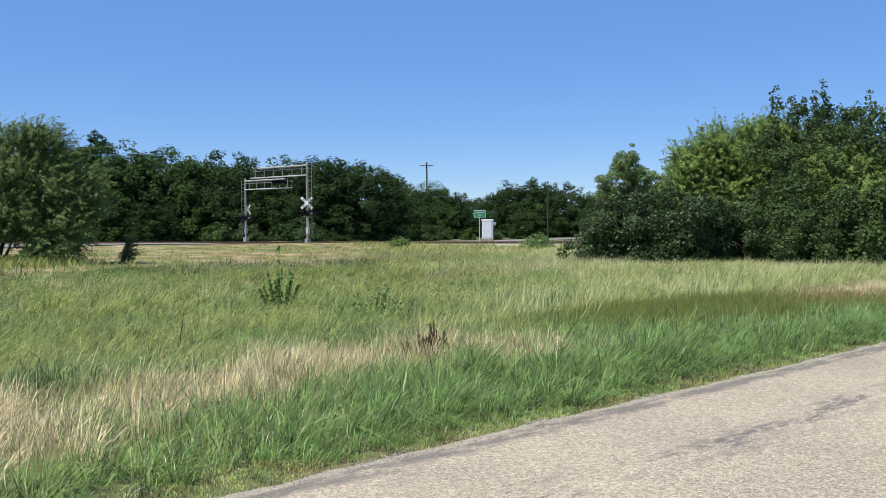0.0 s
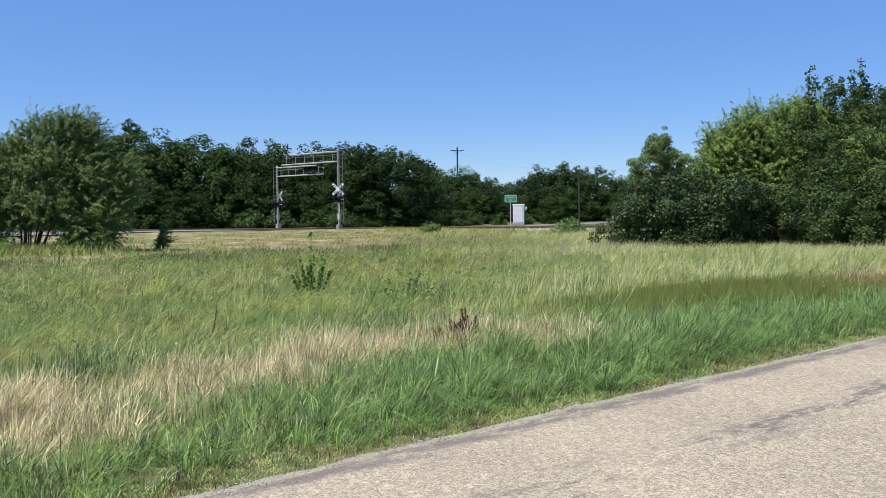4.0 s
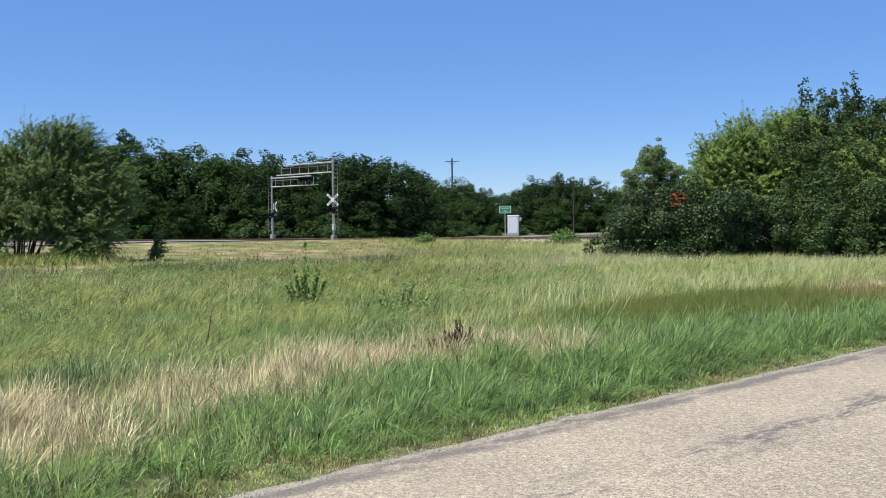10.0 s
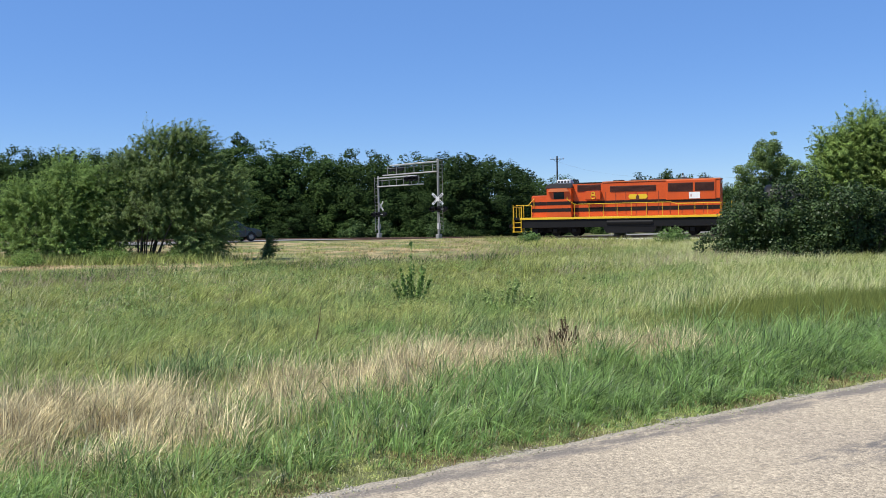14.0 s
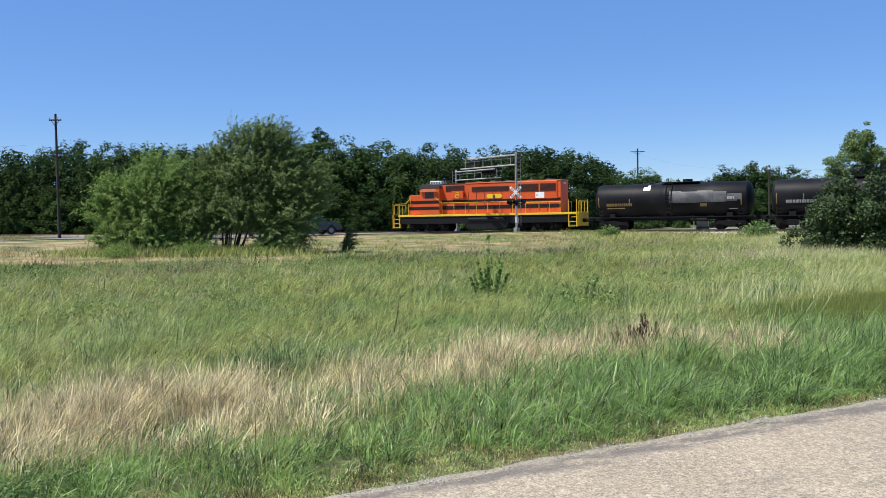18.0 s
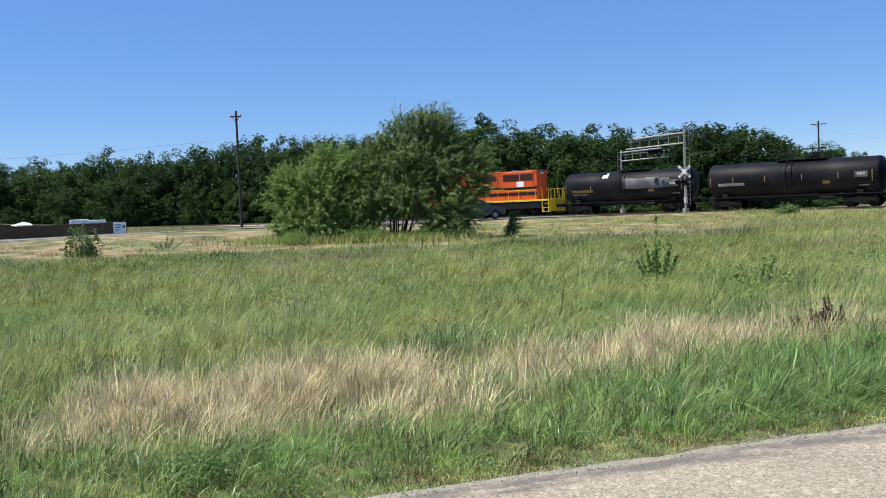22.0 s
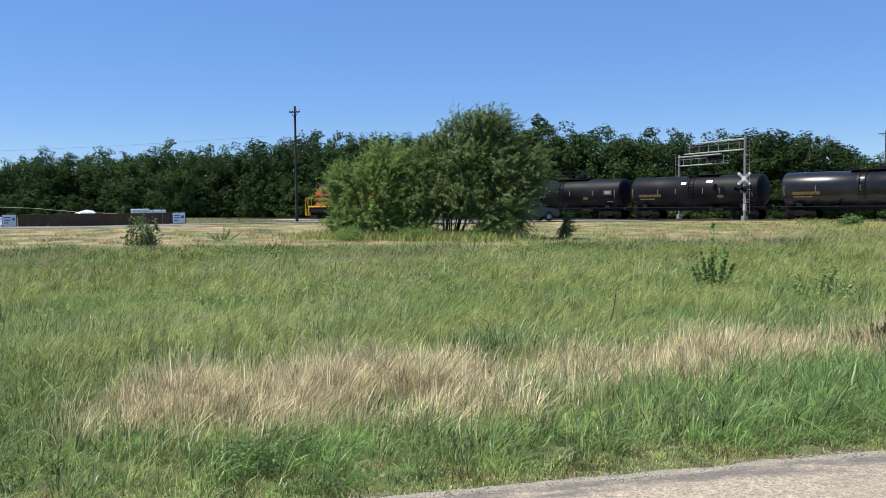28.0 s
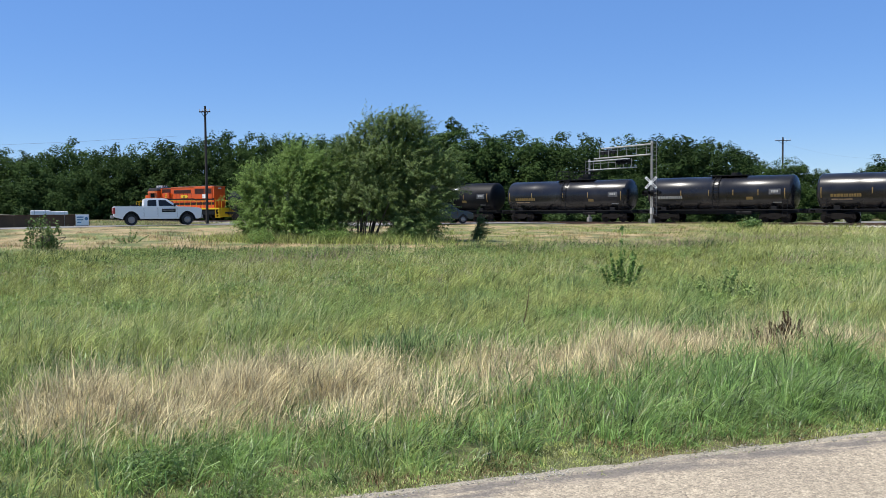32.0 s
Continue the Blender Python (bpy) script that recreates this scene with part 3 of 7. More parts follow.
def dome(rng, height, width, n, low=0.05, squash=0.85, lift=0.42, fill=0.27):
    """Clumps that fill a rounded crown, widest at the height lift."""
    out = []
    for i in range(n):
        h = low + (1 - low) * (i + 0.5) / n
        k = (h - lift) / ((1.04 - lift) if h > lift else (lift + 0.12))
        ring = math.sqrt(max(0.03, 1 - k * k))
        a = i * 2.39996 + rng.uniform(-0.5, 0.5)
        s = width * fill * rng.uniform(0.75, 1.15) * (0.62 + 0.45 * ring)
        rad = max(0.0, width * 0.5 * ring - s * 0.75) * rng.uniform(0.55, 1.1)
        out.append((rad * math.cos(a), rad * math.sin(a), max(s * 0.5, height * h - s * squash * 0.8), s, s, s * squash))
    return out


rng = np.random.default_rng(7)
TREE_LABEL = "broad leafy deciduous tree with a dense dark green crown"
kinds = []
for k, (w, mat, nc) in enumerate(((9.0, M_LEAF_DARK, 24), (8.0, M_LEAF_MID, 22), (10.0, M_LEAF_DARK, 30), (8.5, M_LEAF_DARK, 26), (7.5, M_LEAF_MID, 20), (9.0, M_LEAF_DARK, 28))):
    t = plant("tree", rng, dome(rng, 10.0, w * 1.2, nc, 0.03, lift=0.62, fill=0.29), 17000, 0.22, mat, 0.2, ragged=0.06, far=True, fine=250, size=(0.5, 0.95), tall=(0.65, 1.0), toss=0.34, low=0.05, mass=0.4)
    tagged(t, TREE_LABEL, "tree", "trees of the wood behind the railway")
    kinds.append(t)

# crest of the wood: degrees to the right, elevation of the tops, distance
CREST_WEST = [(-66, 1.9, 195), (-54, 2.1, 190), (-46.2, 2.55, 182), (-44.4, 3.25, 176), (-42.4, 3.2, 171), (-40.9, 3.55, 167), (-38.8, 3.4, 161), (-36.9, 4.2, 156), (-35.1, 4.1, 152), (-34, 3.85, 150), (-31.7, 3.8, 145), (-29.6, 4.55, 140), (-27.4, 5.0, 134),
              (-25.9, 4.8, 131), (-24.1, 4.85, 128), (-22, 4.7, 125), (-17, 4.9, 118), (-14.2, 5.0, 115), (-11.4, 4.75, 111), (-10.7, 4.95, 110), (-8.6, 4.85, 109), (-6.1, 4.6, 108), (-4.7, 4.9, 107), (-3.4, 4.45, 106)]
CREST_EAST = [(-1.6, 4.35, 105), (-0.3, 4.9, 104), (1.2, 4.3, 104), (2.4, 4.35, 104), (3.4, 4.75, 104), (4.2, 4.5, 105), (5.4, 3.75, 110), (6.3, 2.75, 132), (8.0, 2.6, 134), (9.5, 2.5, 136), (10.8, 2.0, 138), (12.5, 2.0, 138), (13.4, 2.85, 135), (15.1, 3.05, 130), (16.9, 2.45, 128), (18.7, 2.25, 128), (24, 3.0, 118), (30, 4.0, 112), (38, 4.0, 110), (50, 4.0, 110)]
CREST = CREST_WEST + CREST_EAST


def crest(a):
    c = np.array(CREST)
    return 1.075 * float(np.interp(a, c[:, 0], c[:, 1])), float(np.interp(a, c[:, 0], c[:, 2]))


used = set()


def set_tree(x, y, gz, h, width):
    k = int(rng.integers(len(kinds)))
    m = Matrix.Translation((x, y, gz)) @ Matrix.Rotation(rng.uniform(0, 6.28), 4, "Z")
    if k in used:
        ob = copy_thing(kinds[k], m)
    else:
        ob = kinds[k]
        used.add(k)
        ob.matrix_basis = m
    ob.scale = (width * rng.uniform(0.9, 1.12), width * rng.uniform(0.9, 1.12), h / 10.0)
    return ob


a = -62.0
while a < 44:
    el, dist = crest(a)
    for row in range(3):
        if (row == 0 and rng.random() < 0.35) or (a > 22 and row != 1):
            continue
        aa = a + rng.uniform(-0.5, 0.5) + row * 0.9
        el, dist = crest(aa)
        d = dist + (-4.5, 0.5, 6.0)[row] + rng.uniform(-1.2, 1.2)
        x, y = d * math.sin(radians(aa)), d * math.cos(radians(aa))
        gz = float(ground_z(np.array(x), np.array(y)))
        h = 1.65 + d * math.tan(radians(el + rng.uniform(-0.06, 0.03) * el)) - gz
        if row == 0:
            h *= rng.uniform(0.42, 0.75)
        set_tree(x, y, gz - 0.1, h, min(1.2, max(0.75, h / 9.5)))
    a += 57.3 * 4.5 / dist


# brighter undergrowth along the foot of the wood
low_kinds = []
for k in range(3):
    b = plant("bush", rng, dome(rng, 2.2, 3.6, 9, 0.02, 0.8, 0.35, 0.26), 2600, 0.2, (M_UNDER, M_LEAF_MID, M_UNDER)[k], 0.05, stems=3, spread=0.3, ragged=0.4, low=0.02, far=True, fine=45, size=(0.25, 0.55), tall=(0.8, 1.3), toss=0.5)
    tagged(b, "light green bush at the foot of the wood", "bush", "undergrowth of the wood")
    low_kinds.append(b)
spots = [a for a in np.arange(-50, 14, 1.55) if rng.random() < 0.62 and not -13 < a < -9.5]
for i, a in enumerate(spots):
    a += rng.uniform(-0.5, 0.5)
    d = crest(a)[1] - rng.uniform(8.5, 11.0)
    x, y = d * math.sin(radians(a)), d * math.cos(radians(a))
    if abs((x - TRACK0.x) * TN.x + (y - TRACK0.y) * TN.y) < 5 or abs((x - ROAD0.x) * RN.x + (y - ROAD0.y) * RN.y) < 5:
        continue
    m = Matrix.Translation((x, y, float(ground_z(np.array(x), np.array(y))))) @ Matrix.Rotation(rng.uniform(0, 6), 4, "Z")
    ob = low_kinds[i] if i < 3 else copy_thing(low_kinds[i % 3], m)
    ob.matrix_basis = m
    k = rng.uniform(0.6, 1.3)
    ob.scale = (k * 1.1, k * 1.1, k * rng.uniform(0.8, 1.3))


# ---------------------------------------------------------------- single trees and bushes
def at_polar(ob, az, dist, dz=0.0, turn=0.0, scale=1.0):
    x, y = dist * math.sin(radians(az)), dist * math.cos(radians(az))
    ob.matrix_world = Matrix.Translation((x, y, float(ground_z(np.array(x), np.array(y))) + dz)) @ Matrix.Rotation(turn, 4, "Z") @ Matrix.Scale(scale, 4)
    return ob


def sway(ob, phase, amount):
    for c in ob.children:
        if c.name.split(".")[0] == "crown":
            SWAYING.append((c, phase, amount))


WILLOW = "tall willow-like tree with light feathery green foliage"
# the many-stemmed trees between field and crossing road
# boughs of the larger tree: top, middle and skirt
TOP_BOUGHS = [(0.3, 0.1, 5.75, 0.9, 0.8, 0.7), (1.7, 0.0, 5.95, 0.9, 0.8, 0.7), (2.2, 0.1, 5.9, 1.0, 0.9, 0.75), (1.0, 0.1, 5.7, 1.0, 0.9, 0.8), (2.9, 0.1, 5.5, 0.8, 0.7, 0.7), (1.9, 0.2, 5.3, 1.3, 1.2, 1.3), (-0.4, 0, 5.2, 0.9, 0.8, 0.7), (0.3, 0.2, 5.0, 1.3, 1.2, 1.1), (3.0, 0.1, 4.9, 0.9, 0.8, 0.8), (-0.9, 0.2, 4.6, 1.0, 0.9, 0.8), (0.8, -0.5, 4.2, 1.4, 1.0, 1.0), (4.2, 0.2, 4.2, 0.7, 0.6, 0.6), (3.5, 0.2, 4.0, 0.9, 0.8, 0.8)]
MIDDLE_BOUGHS = [(2.5, 0, 3.6, 1.4, 1.2, 1.5), (-1.7, 0.3, 3.6, 1.3, 1.2, 1.4), (4.4, 0.1, 3.4, 0.8, 0.7, 0.7), (3.9, 0.1, 3.1, 0.8, 0.7, 0.6), (0.4, 0, 3.0, 1.9, 1.6, 1.7), (3.8, 0.1, 2.5, 0.9, 0.8, 0.7), (-2.4, 0.1, 2.4, 1.1, 1.0, 1.1), (-1.2, -0.6, 2.2, 1.2, 1.0, 1.1), (0.9, -0.8, 2.2, 1.4, 1.0, 1.1), (3.0, -0.3, 2.2, 0.9, 0.8, 0.8), (-3.0, 0, 2.2, 0.8, 0.8, 0.8)]
FILL_BOUGHS = [(1.2, 0.1, 2.6, 1.2, 1.0, 1.0), (2.0, 0.2, 2.9, 1.1, 1.0, 1.0), (-0.2, 0.2, 2.4, 1.2, 1.0, 1.0), (1.0, 0.3, 3.4, 1.3, 1.0, 1.0), (4.2, 0.1, 2.6, 0.6, 0.6, 0.6), (3.8, 0.0, 1.8, 0.8, 0.7, 0.7), (3.5, -0.1, 1.0, 0.8, 0.7, 0.6), (-1.6, 0.2, 3.0, 1.1, 1.0, 0.9)]
SKIRT_BOUGHS = [(-0.8, -0.4, 1.3, 1.2, 0.9, 0.9), (0.7, -0.3, 1.6, 1.1, 0.9, 0.7), (1.9, -0.4, 0.9, 1.1, 0.8, 0.7), (2.4, 0.2, 1.9, 1.1, 0.9, 0.9), (2.0, -0.2, 1.3, 1.3, 1.1, 0.9), (2.6, 0, 0.9, 0.9, 0.8, 0.6), (-2.7, 0, 1.2, 1.0, 0.9, 0.8), (3.3, -0.2, 1.4, 0.8, 0.8, 0.8), (2.3, -0.5, 0.6, 1.1, 0.8, 0.5), (-2.2, -0.5, 0.6, 1.2, 0.8, 0.5), (-3.1, -0.2, 1.1, 0.9, 0.8, 0.9), (3.1, -0.3, 0.6, 0.8, 0.7, 0.5)]
lt = feathery("tree", rng, TOP_BOUGHS + MIDDLE_BOUGHS + FILL_BOUGHS + SKIRT_BOUGHS, 5000, 58, 0.080, M_LEAF_GREY, 0.045, stems=12, spread=0.6, length=(0.3, 0.75), wind=0.12, open_r=0.08, narrow=0.19)
tagged(lt, "many-stemmed feathery tree at the field's edge", "tree", "trees at the field's edge")
at_polar(lt, -18.6, 45.0)
sway(lt, 0.3, 0.35)
UPPER = [(-0.2, 0.2, 4.4, 0.8, 0.8, 0.7), (0.9, 0.1, 4.0, 1.1, 1.0, 1.0), (0, 0, 3.3, 1.4, 1.3, 1.25), (-2.0, 0, 3.3, 0.7, 0.7, 0.8), (1.7, 0.2, 3.2, 1.1, 1.0, 1.1), (-2.1, 0.1, 2.9, 0.9, 0.8, 0.9), (-1.2, 0, 2.6, 1.2, 1.1, 1.1), (0.6, -0.5, 2.3, 1.2, 1.0, 1.1)]
LOWER = [(-2.5, 0, 2.2, 0.9, 0.8, 0.9), (1.8, 0, 1.6, 1.1, 0.9, 0.9), (-1.6, -0.2, 1.5, 1.0, 0.9, 0.8), (0.1, -0.5, 1.3, 1.1, 0.9, 0.8), (-0.8, -0.6, 0.9, 1.2, 0.8, 0.6), (-2.2, -0.2, 0.9, 0.8, 0.7, 0.6), (0.6, -0.6, 0.6, 1.2, 0.8, 0.5), (2.0, -0.4, 0.6, 1.0, 0.8, 0.5), (-1.6, -0.6, 0.5, 1.1, 0.7, 0.45)]
lt2 = feathery("tree", rng, UPPER + LOWER, 2300, 56, 0.086, M_LEAF_WILLOW, 0.04, stems=6, spread=0.5, length=(0.35, 0.85), wind=0.14, open_r=0.08, narrow=0.19)
tagged(lt2, "bright green feathery tree with slender stems", "tree", "trees at the field's edge")
at_polar(lt2, -23.5, 46.0)
sway(lt2, 1.7, 0.4)
# dark taller tree looking over them from the wood
ob = at_polar(plant("tree", rng, dome(rng, 14.2, 7.6, 20, 0.3, fill=0.22), 13000, 0.22, M_LEAF_MID, 0.25, ragged=0.5, far=True, fine=120, size=(0.35, 0.9), tall=(0.6, 1.0), toss=0.4, mass=0.3), -13.0, 116)
tagged(ob, "tall open-crowned tree above the wood", "tree", "trees of the wood behind the railway")

# dense bushes on the right, in front of the track
for i, (az, d, w, h) in enumerate(((20.0, 39.0, 4.4, 3.0), (22.6, 38.5, 5.0, 3.45), (26.3, 38.5, 5.6, 3.3), (29.8, 39.5, 5.8, 3.1), (33.4, 40.5, 6.0, 3.3), (37.4, 41, 6.4, 3.5), (41.5, 38, 6.0, 3.5))):
    b = plant("bush", rng, dome(rng, h, w * 0.96, 20, 0.02, 0.8, 0.42, 0.22), 38000 if az < 35 else 9000, 0.074 if az < 35 else 0.13, M_LEAF_BUSH if az < 29 else M_LEAF_OAK, 0.05, stems=6, spread=0.5, droop=0.1, narrow=0.5, ragged=0.4, low=0.02, fine=72, size=(0.24, 0.6), tall=(0.8, 1.5), toss=0.5)
    tagged(b, "dense dark green bush with glossy leaves", "bush", "bushes in front of the track")
    at_polar(b, az, d, turn=rng.uniform(0, 6))
# willows behind the bushes
for i, (az, d, w, h, n) in enumerate(((24.7, 46.0, 3.2, 6.0, 22000), (26.4, 47.0, 4.2, 6.9, 32000), (28.4, 48.0, 4.6, 7.4, 34000), (30.6, 47.0, 5.0, 7.2, 36000), (33.6, 43.5, 5.2, 5.2, 28000), (38.5, 49, 6.5, 7.8, 9000), (43, 50, 7, 8.0, 7000))):
    b = feathery("tree", rng, dome(rng, h * 0.98, w, 20, 0.1, 1.0, 0.5, 0.23), n // 13, 56, 0.115, M_LEAF_LIGHT, 0.10, stems=2, spread=0.3, length=(0.45, 0.9), wind=0.25, low=0.4, open_r=0.12, narrow=0.16)
    tagged(b, WILLOW, "tree", "willow-like trees on the right bank")
    at_polar(b, az, d, turn=rng.uniform(0, 6))
    sway(b, 0.9 * i, 0.35)
OAK_TIPS = []
for k in range(9):
    tx, ty, lean = rng.uniform(-2.8, 2.8), rng.uniform(-1.0, 1.0), rng.uniform(-0.35, 0.35)
    for i in range(int(rng.integers(4, 8))):
        OAK_TIPS.append((tx + lean * i * 0.3 + rng.normal() * 0.1, ty, 7.2 + 0.27 * i - 0.12 * abs(tx), 0.2 - 0.012 * i, 0.2, 0.16))
for az, d, k, tips, n in ((32.6, 45.5, 0.97, OAK_TIPS, 90000), (37.2, 46.5, 0.93, (), 36000)):
    b = at_polar(plant("tree", rng, dome(rng, 8.0, 9.6, 44, 0.06, 0.9, 0.5, 0.18), n, 0.10 if n > 50000 else 0.13, M_LEAF_OAK, 0.16, ragged=0.8, fine=820, size=(0.18, 0.48), tall=(0.7, 1.2), toss=0.7, extra=tips), az, d, scale=k)
    tagged(b, "tall dark tree with thin ragged top branches", "tree", "willow-like trees on the right bank")
# loose-crowned tree beyond the track
b = at_polar(plant("tree", rng, [(-1.2, 0, 6.0, 1.6, 1.4, 1.2), (0.4, 0, 6.8, 1.2, 1.1, 0.9), (0.2, 0, 7.7, 1.7, 1.4, 1.5), (1.9, 0, 6.3, 1.4, 1.3, 1.1), (3.4, 0.2, 6.0, 1.2, 1.1, 0.9), (-2.0, 0, 4.9, 1.1, 1.0, 0.7), (3.0, 0, 4.6, 1.6, 1.2, 0.9), (0.6, 0.1, 5.0, 1.3, 1.2, 0.8)],
                   26000, 0.12, M_LEAF_GREY, 0.16, ragged=0.7, fine=130, size=(0.22, 0.6), tall=(0.7, 1.2), toss=0.6), 20.8, 96.0, scale=1.1)
tagged(b, "light green loose-crowned tree with visible branches", "tree", "trees beyond the track")


# ---------------------------------------------------------------- small plants in the field
def shrub(az, d, h, w, mat, label, leaves=900, leaf=0.07, stems=5, low=0.02, n=9, droop=0.0, narrow=0.42, lift=0.4, name="shrub", category="shrub"):
    b = plant(name, rng, dome(rng, h, w, n, 0.03, 1.0, lift, 0.24), leaves, leaf, mat, 0.016 * min(1.0, h), stems=stems, spread=w * 0.1, droop=droop, narrow=narrow, ragged=0.5, low=low)
    tagged(b, label, category)
    return at_polar(b, az, d)


CEDAR_BOUGHS = [(-0.1, 0, 0.3, 0.3, 0.3, 0.25), (0.05, 0, 0.6, 0.25, 0.25, 0.25), (0.05, 0, 0.9, 0.17, 0.17, 0.25), (0.03, 0, 1.2, 0.09, 0.09, 0.2), (0.0, 0, 1.48, 0.04, 0.04, 0.14)]
cedar = feathery("cedar_sapling", rng, CEDAR_BOUGHS, 170, 40, 0.07, M_CEDAR, 0.03, stems=1, spread=0.05, length=(0.18, 0.38), wind=0.5, low=0.02, open_r=0.1, narrow=0.16)
at_polar(tagged(cedar, "small dark green cedar sapling swept by the wind", "sapling"), -11.2, 44)
for az, w in ((-21.4, 1.7), (-20.2, 1.5), (-17.0, 1.4), (-15.6, 1.6), (-25.4, 1.7)):
    shrub(az, 43.4, 0.75, w, M_LEAF_WILLOW, "low leafy brush at the foot of the trees", 2600, 0.065, 5, name="brush", category="brush", narrow=0.26)
def leafy_stems(az, d, h, stems, spread, leaf, mat, label, name, category, pairs=14, lean=0.15):
    """Upright stems with leaves set along them."""
    thing = new(name)
    vs, outs = [], []
    for k in range(stems):
        a = rng.uniform(0, 2 * math.pi)
        r = spread * math.sqrt(rng.uniform(0.02, 1))
        hk = h * rng.uniform(0.5, 1.0) * (1.08 - 0.5 * r / spread)
        if k == 0:
            r, hk = 0.1 * spread, h
        foot = np.array([r * 0.35 * math.cos(a), r * 0.35 * math.sin(a), 0])
        tip = np.array([r * math.cos(a) + lean * hk, r * math.sin(a), hk])
        bm = bmesh.new()
        tube(bm, foot, foot + (tip - foot) * 0.5, 0.008, 0.006, 5)
        tube(bm, foot + (tip - foot) * 0.5, tip, 0.006, 0.002, 5)
        part("stem", bm, M_BARK if mat is M_WEED else mat, thing)
        for i in range(pairs * 2):
            q = rng.uniform(0.12, 1.0)
            side = rng.normal(size=3) * np.array([1, 1, 0.3])
            side /= np.linalg.norm(side)
            vs.append(foot + (tip - foot) * q + side * leaf * 0.6 * (1.25 - q))
            outs.append(side)
    v, f = leaf_cards(rng, np.array(vs), np.array(outs), leaf, 0.0, 0.3)
    crown = new("foliage", from_arrays("foliage", v, f, mat))
    crown.parent = thing
    tagged(thing, label, category)
    return at_polar(thing, az, d)


b = plant("shrub", rng, dome(rng, 1.55, 1.9, 12, 0.02, 1.0, 0.35, 0.2), 1900, 0.085, M_CORNER, 0.02, stems=9, spread=0.35, narrow=0.4, ragged=0.8, low=0.02, fine=42, size=(0.10, 0.3), tall=(0.9, 2.0))
at_polar(tagged(b, "loose leafy green shrub on the bank", "shrub"), -38.4, 42)
leafy_stems(-33.6, 45, 0.8, 14, 1.1, 0.06, M_WEED, "low thin weed clump on the bank", "weed", "weed", 14, 0.05)
leafy_stems(-1.9, 18.6, 1.42, 14, 0.5, 0.07, M_SAPLING, "slender leafy green sapling in the grass", "sapling", "sapling", 26, 0.04)
leafy_stems(4.2, 16.5, 0.85, 22, 0.75, 0.06, M_PALELEAF, "leafy pale green weed among tall grass", "weed", "weed", 20)
leafy_stems(8.2, 11.0, 0.58, 64, 0.26, 0.026, M_DEAD, "dry dark brown seeding weed", "dead_weed", "weed", 56, 0.02)
leafy_stems(7.0, 11.2, 0.46, 26, 0.26, 0.022, M_DEAD, "dry dark brown seeding weed", "dead_weed", "weed", 34, 0.05)
leafy_stems(-8.3, 12.2, 0.7, 2, 0.09, 0.02, M_DEAD, "thin dark seed stalk", "seed_stalk", "weed", 22)
leafy_stems(-10.8, 9.6, 0.45, 3, 0.12, 0.035, M_GRASS_PALE, "pale yellow-green broad-leaved weed", "weed", "weed", 7)
shrub(-32.0, 5.5, 0.11, 0.5, M_WEED, "low dark leafy weed patch at the road verge", 1500, 0.018, 8, name="weed_patch", category="weed")
shrub(-28.6, 5.75, 0.09, 0.4, M_WEED, "low dark leafy weed patch at the road verge", 1000, 0.018, 8, name="weed_patch", category="weed")
shrub(15.2, 62, 1.0, 2.6, M_WEED, "low green shrub beside the ballast", 2000, 0.10, 6)
shrub(6.0, 64, 0.75, 1.8, M_WEED, "low green weed clump beside the ballast", 1200, 0.10, 6)


# ---------------------------------------------------------------- grass
def blades(name, rng, x, y, height, width, lean, mat, label, rows=3, wind=0.35):
    """One object of many single blades, each a tapering ribbon that bends with the wind."""
    n = len(x)
    z = ground_z(x, y)
    h = height * rng.uniform(0.55, 1.25, n)
    a = rng.uniform(0, 2 * math.pi, n)
    lx = np.cos(a) * lean * rng.uniform(0.2, 1.2, n) + wind * rng.uniform(-0.2, 1.2, n) * (1 + wave(x, y, 1.3, 0.4))
    ly = np.sin(a) * lean * rng.uniform(0.2, 1.2, n)
    b = rng.uniform(0, 2 * math.pi, n)
    # blades mostly show their flat side across the field
    wx, wy = np.cos(b) * width * rng.uniform(0.6, 1.3, n) * 0.5, np.sin(b) * width * 0.35
    base = np.stack([x, y, z - 0.03], -1)
    side = np.stack([wx, wy, 0 * x], -1)
    if rows == 3:
        mid = base + np.stack([lx * h * 0.32, ly * h * 0.32, h * 0.6], -1)
        tip = base + np.stack([lx * h, ly * h, h * (1.0 - 0.25 * np.minimum(1, np.abs(lx)))], -1)
        v = np.stack([base - side, base + side, mid - side * 0.8, mid + side * 0.8, tip], 1).reshape(-1, 3)
        i = np.arange(n)[:, None] * 5
        f = np.concatenate([i + np.array([[0, 1, 3]]), i + np.array([[0, 3, 2]]), i + np.array([[2, 3, 4]])], 1).reshape(-1, 3)
    else:
        tip = base + np.stack([lx * h * 0.8, ly * h * 0.8, h], -1)
        v = np.stack([base - side, base + side, tip], 1).reshape(-1, 3)
        f = np.arange(3 * n).reshape(n, 3)
    ob = new(name, from_arrays(name, v, f, mat))
    return tagged(ob, label, "grass", kind="stuff")


def scatter(rng, n, v0, v1, u0, u1, az0=-54, az1=42):
    """Points by metres along and across from the near road's edge, inside the open field."""
    u = rng.uniform(u0, u1, n)
    v = rng.uniform(v0, v1, n)
    x = NRD.x * u + NRN.x * v
    y = EDGE_A + NRD.y * u + NRN.y * v
    a = np.degrees(np.arctan2(x, y))
    keep = (a > az0) & (a < az1) & (y > 1)
    return x[keep], y[keep], u[keep], v[keep]


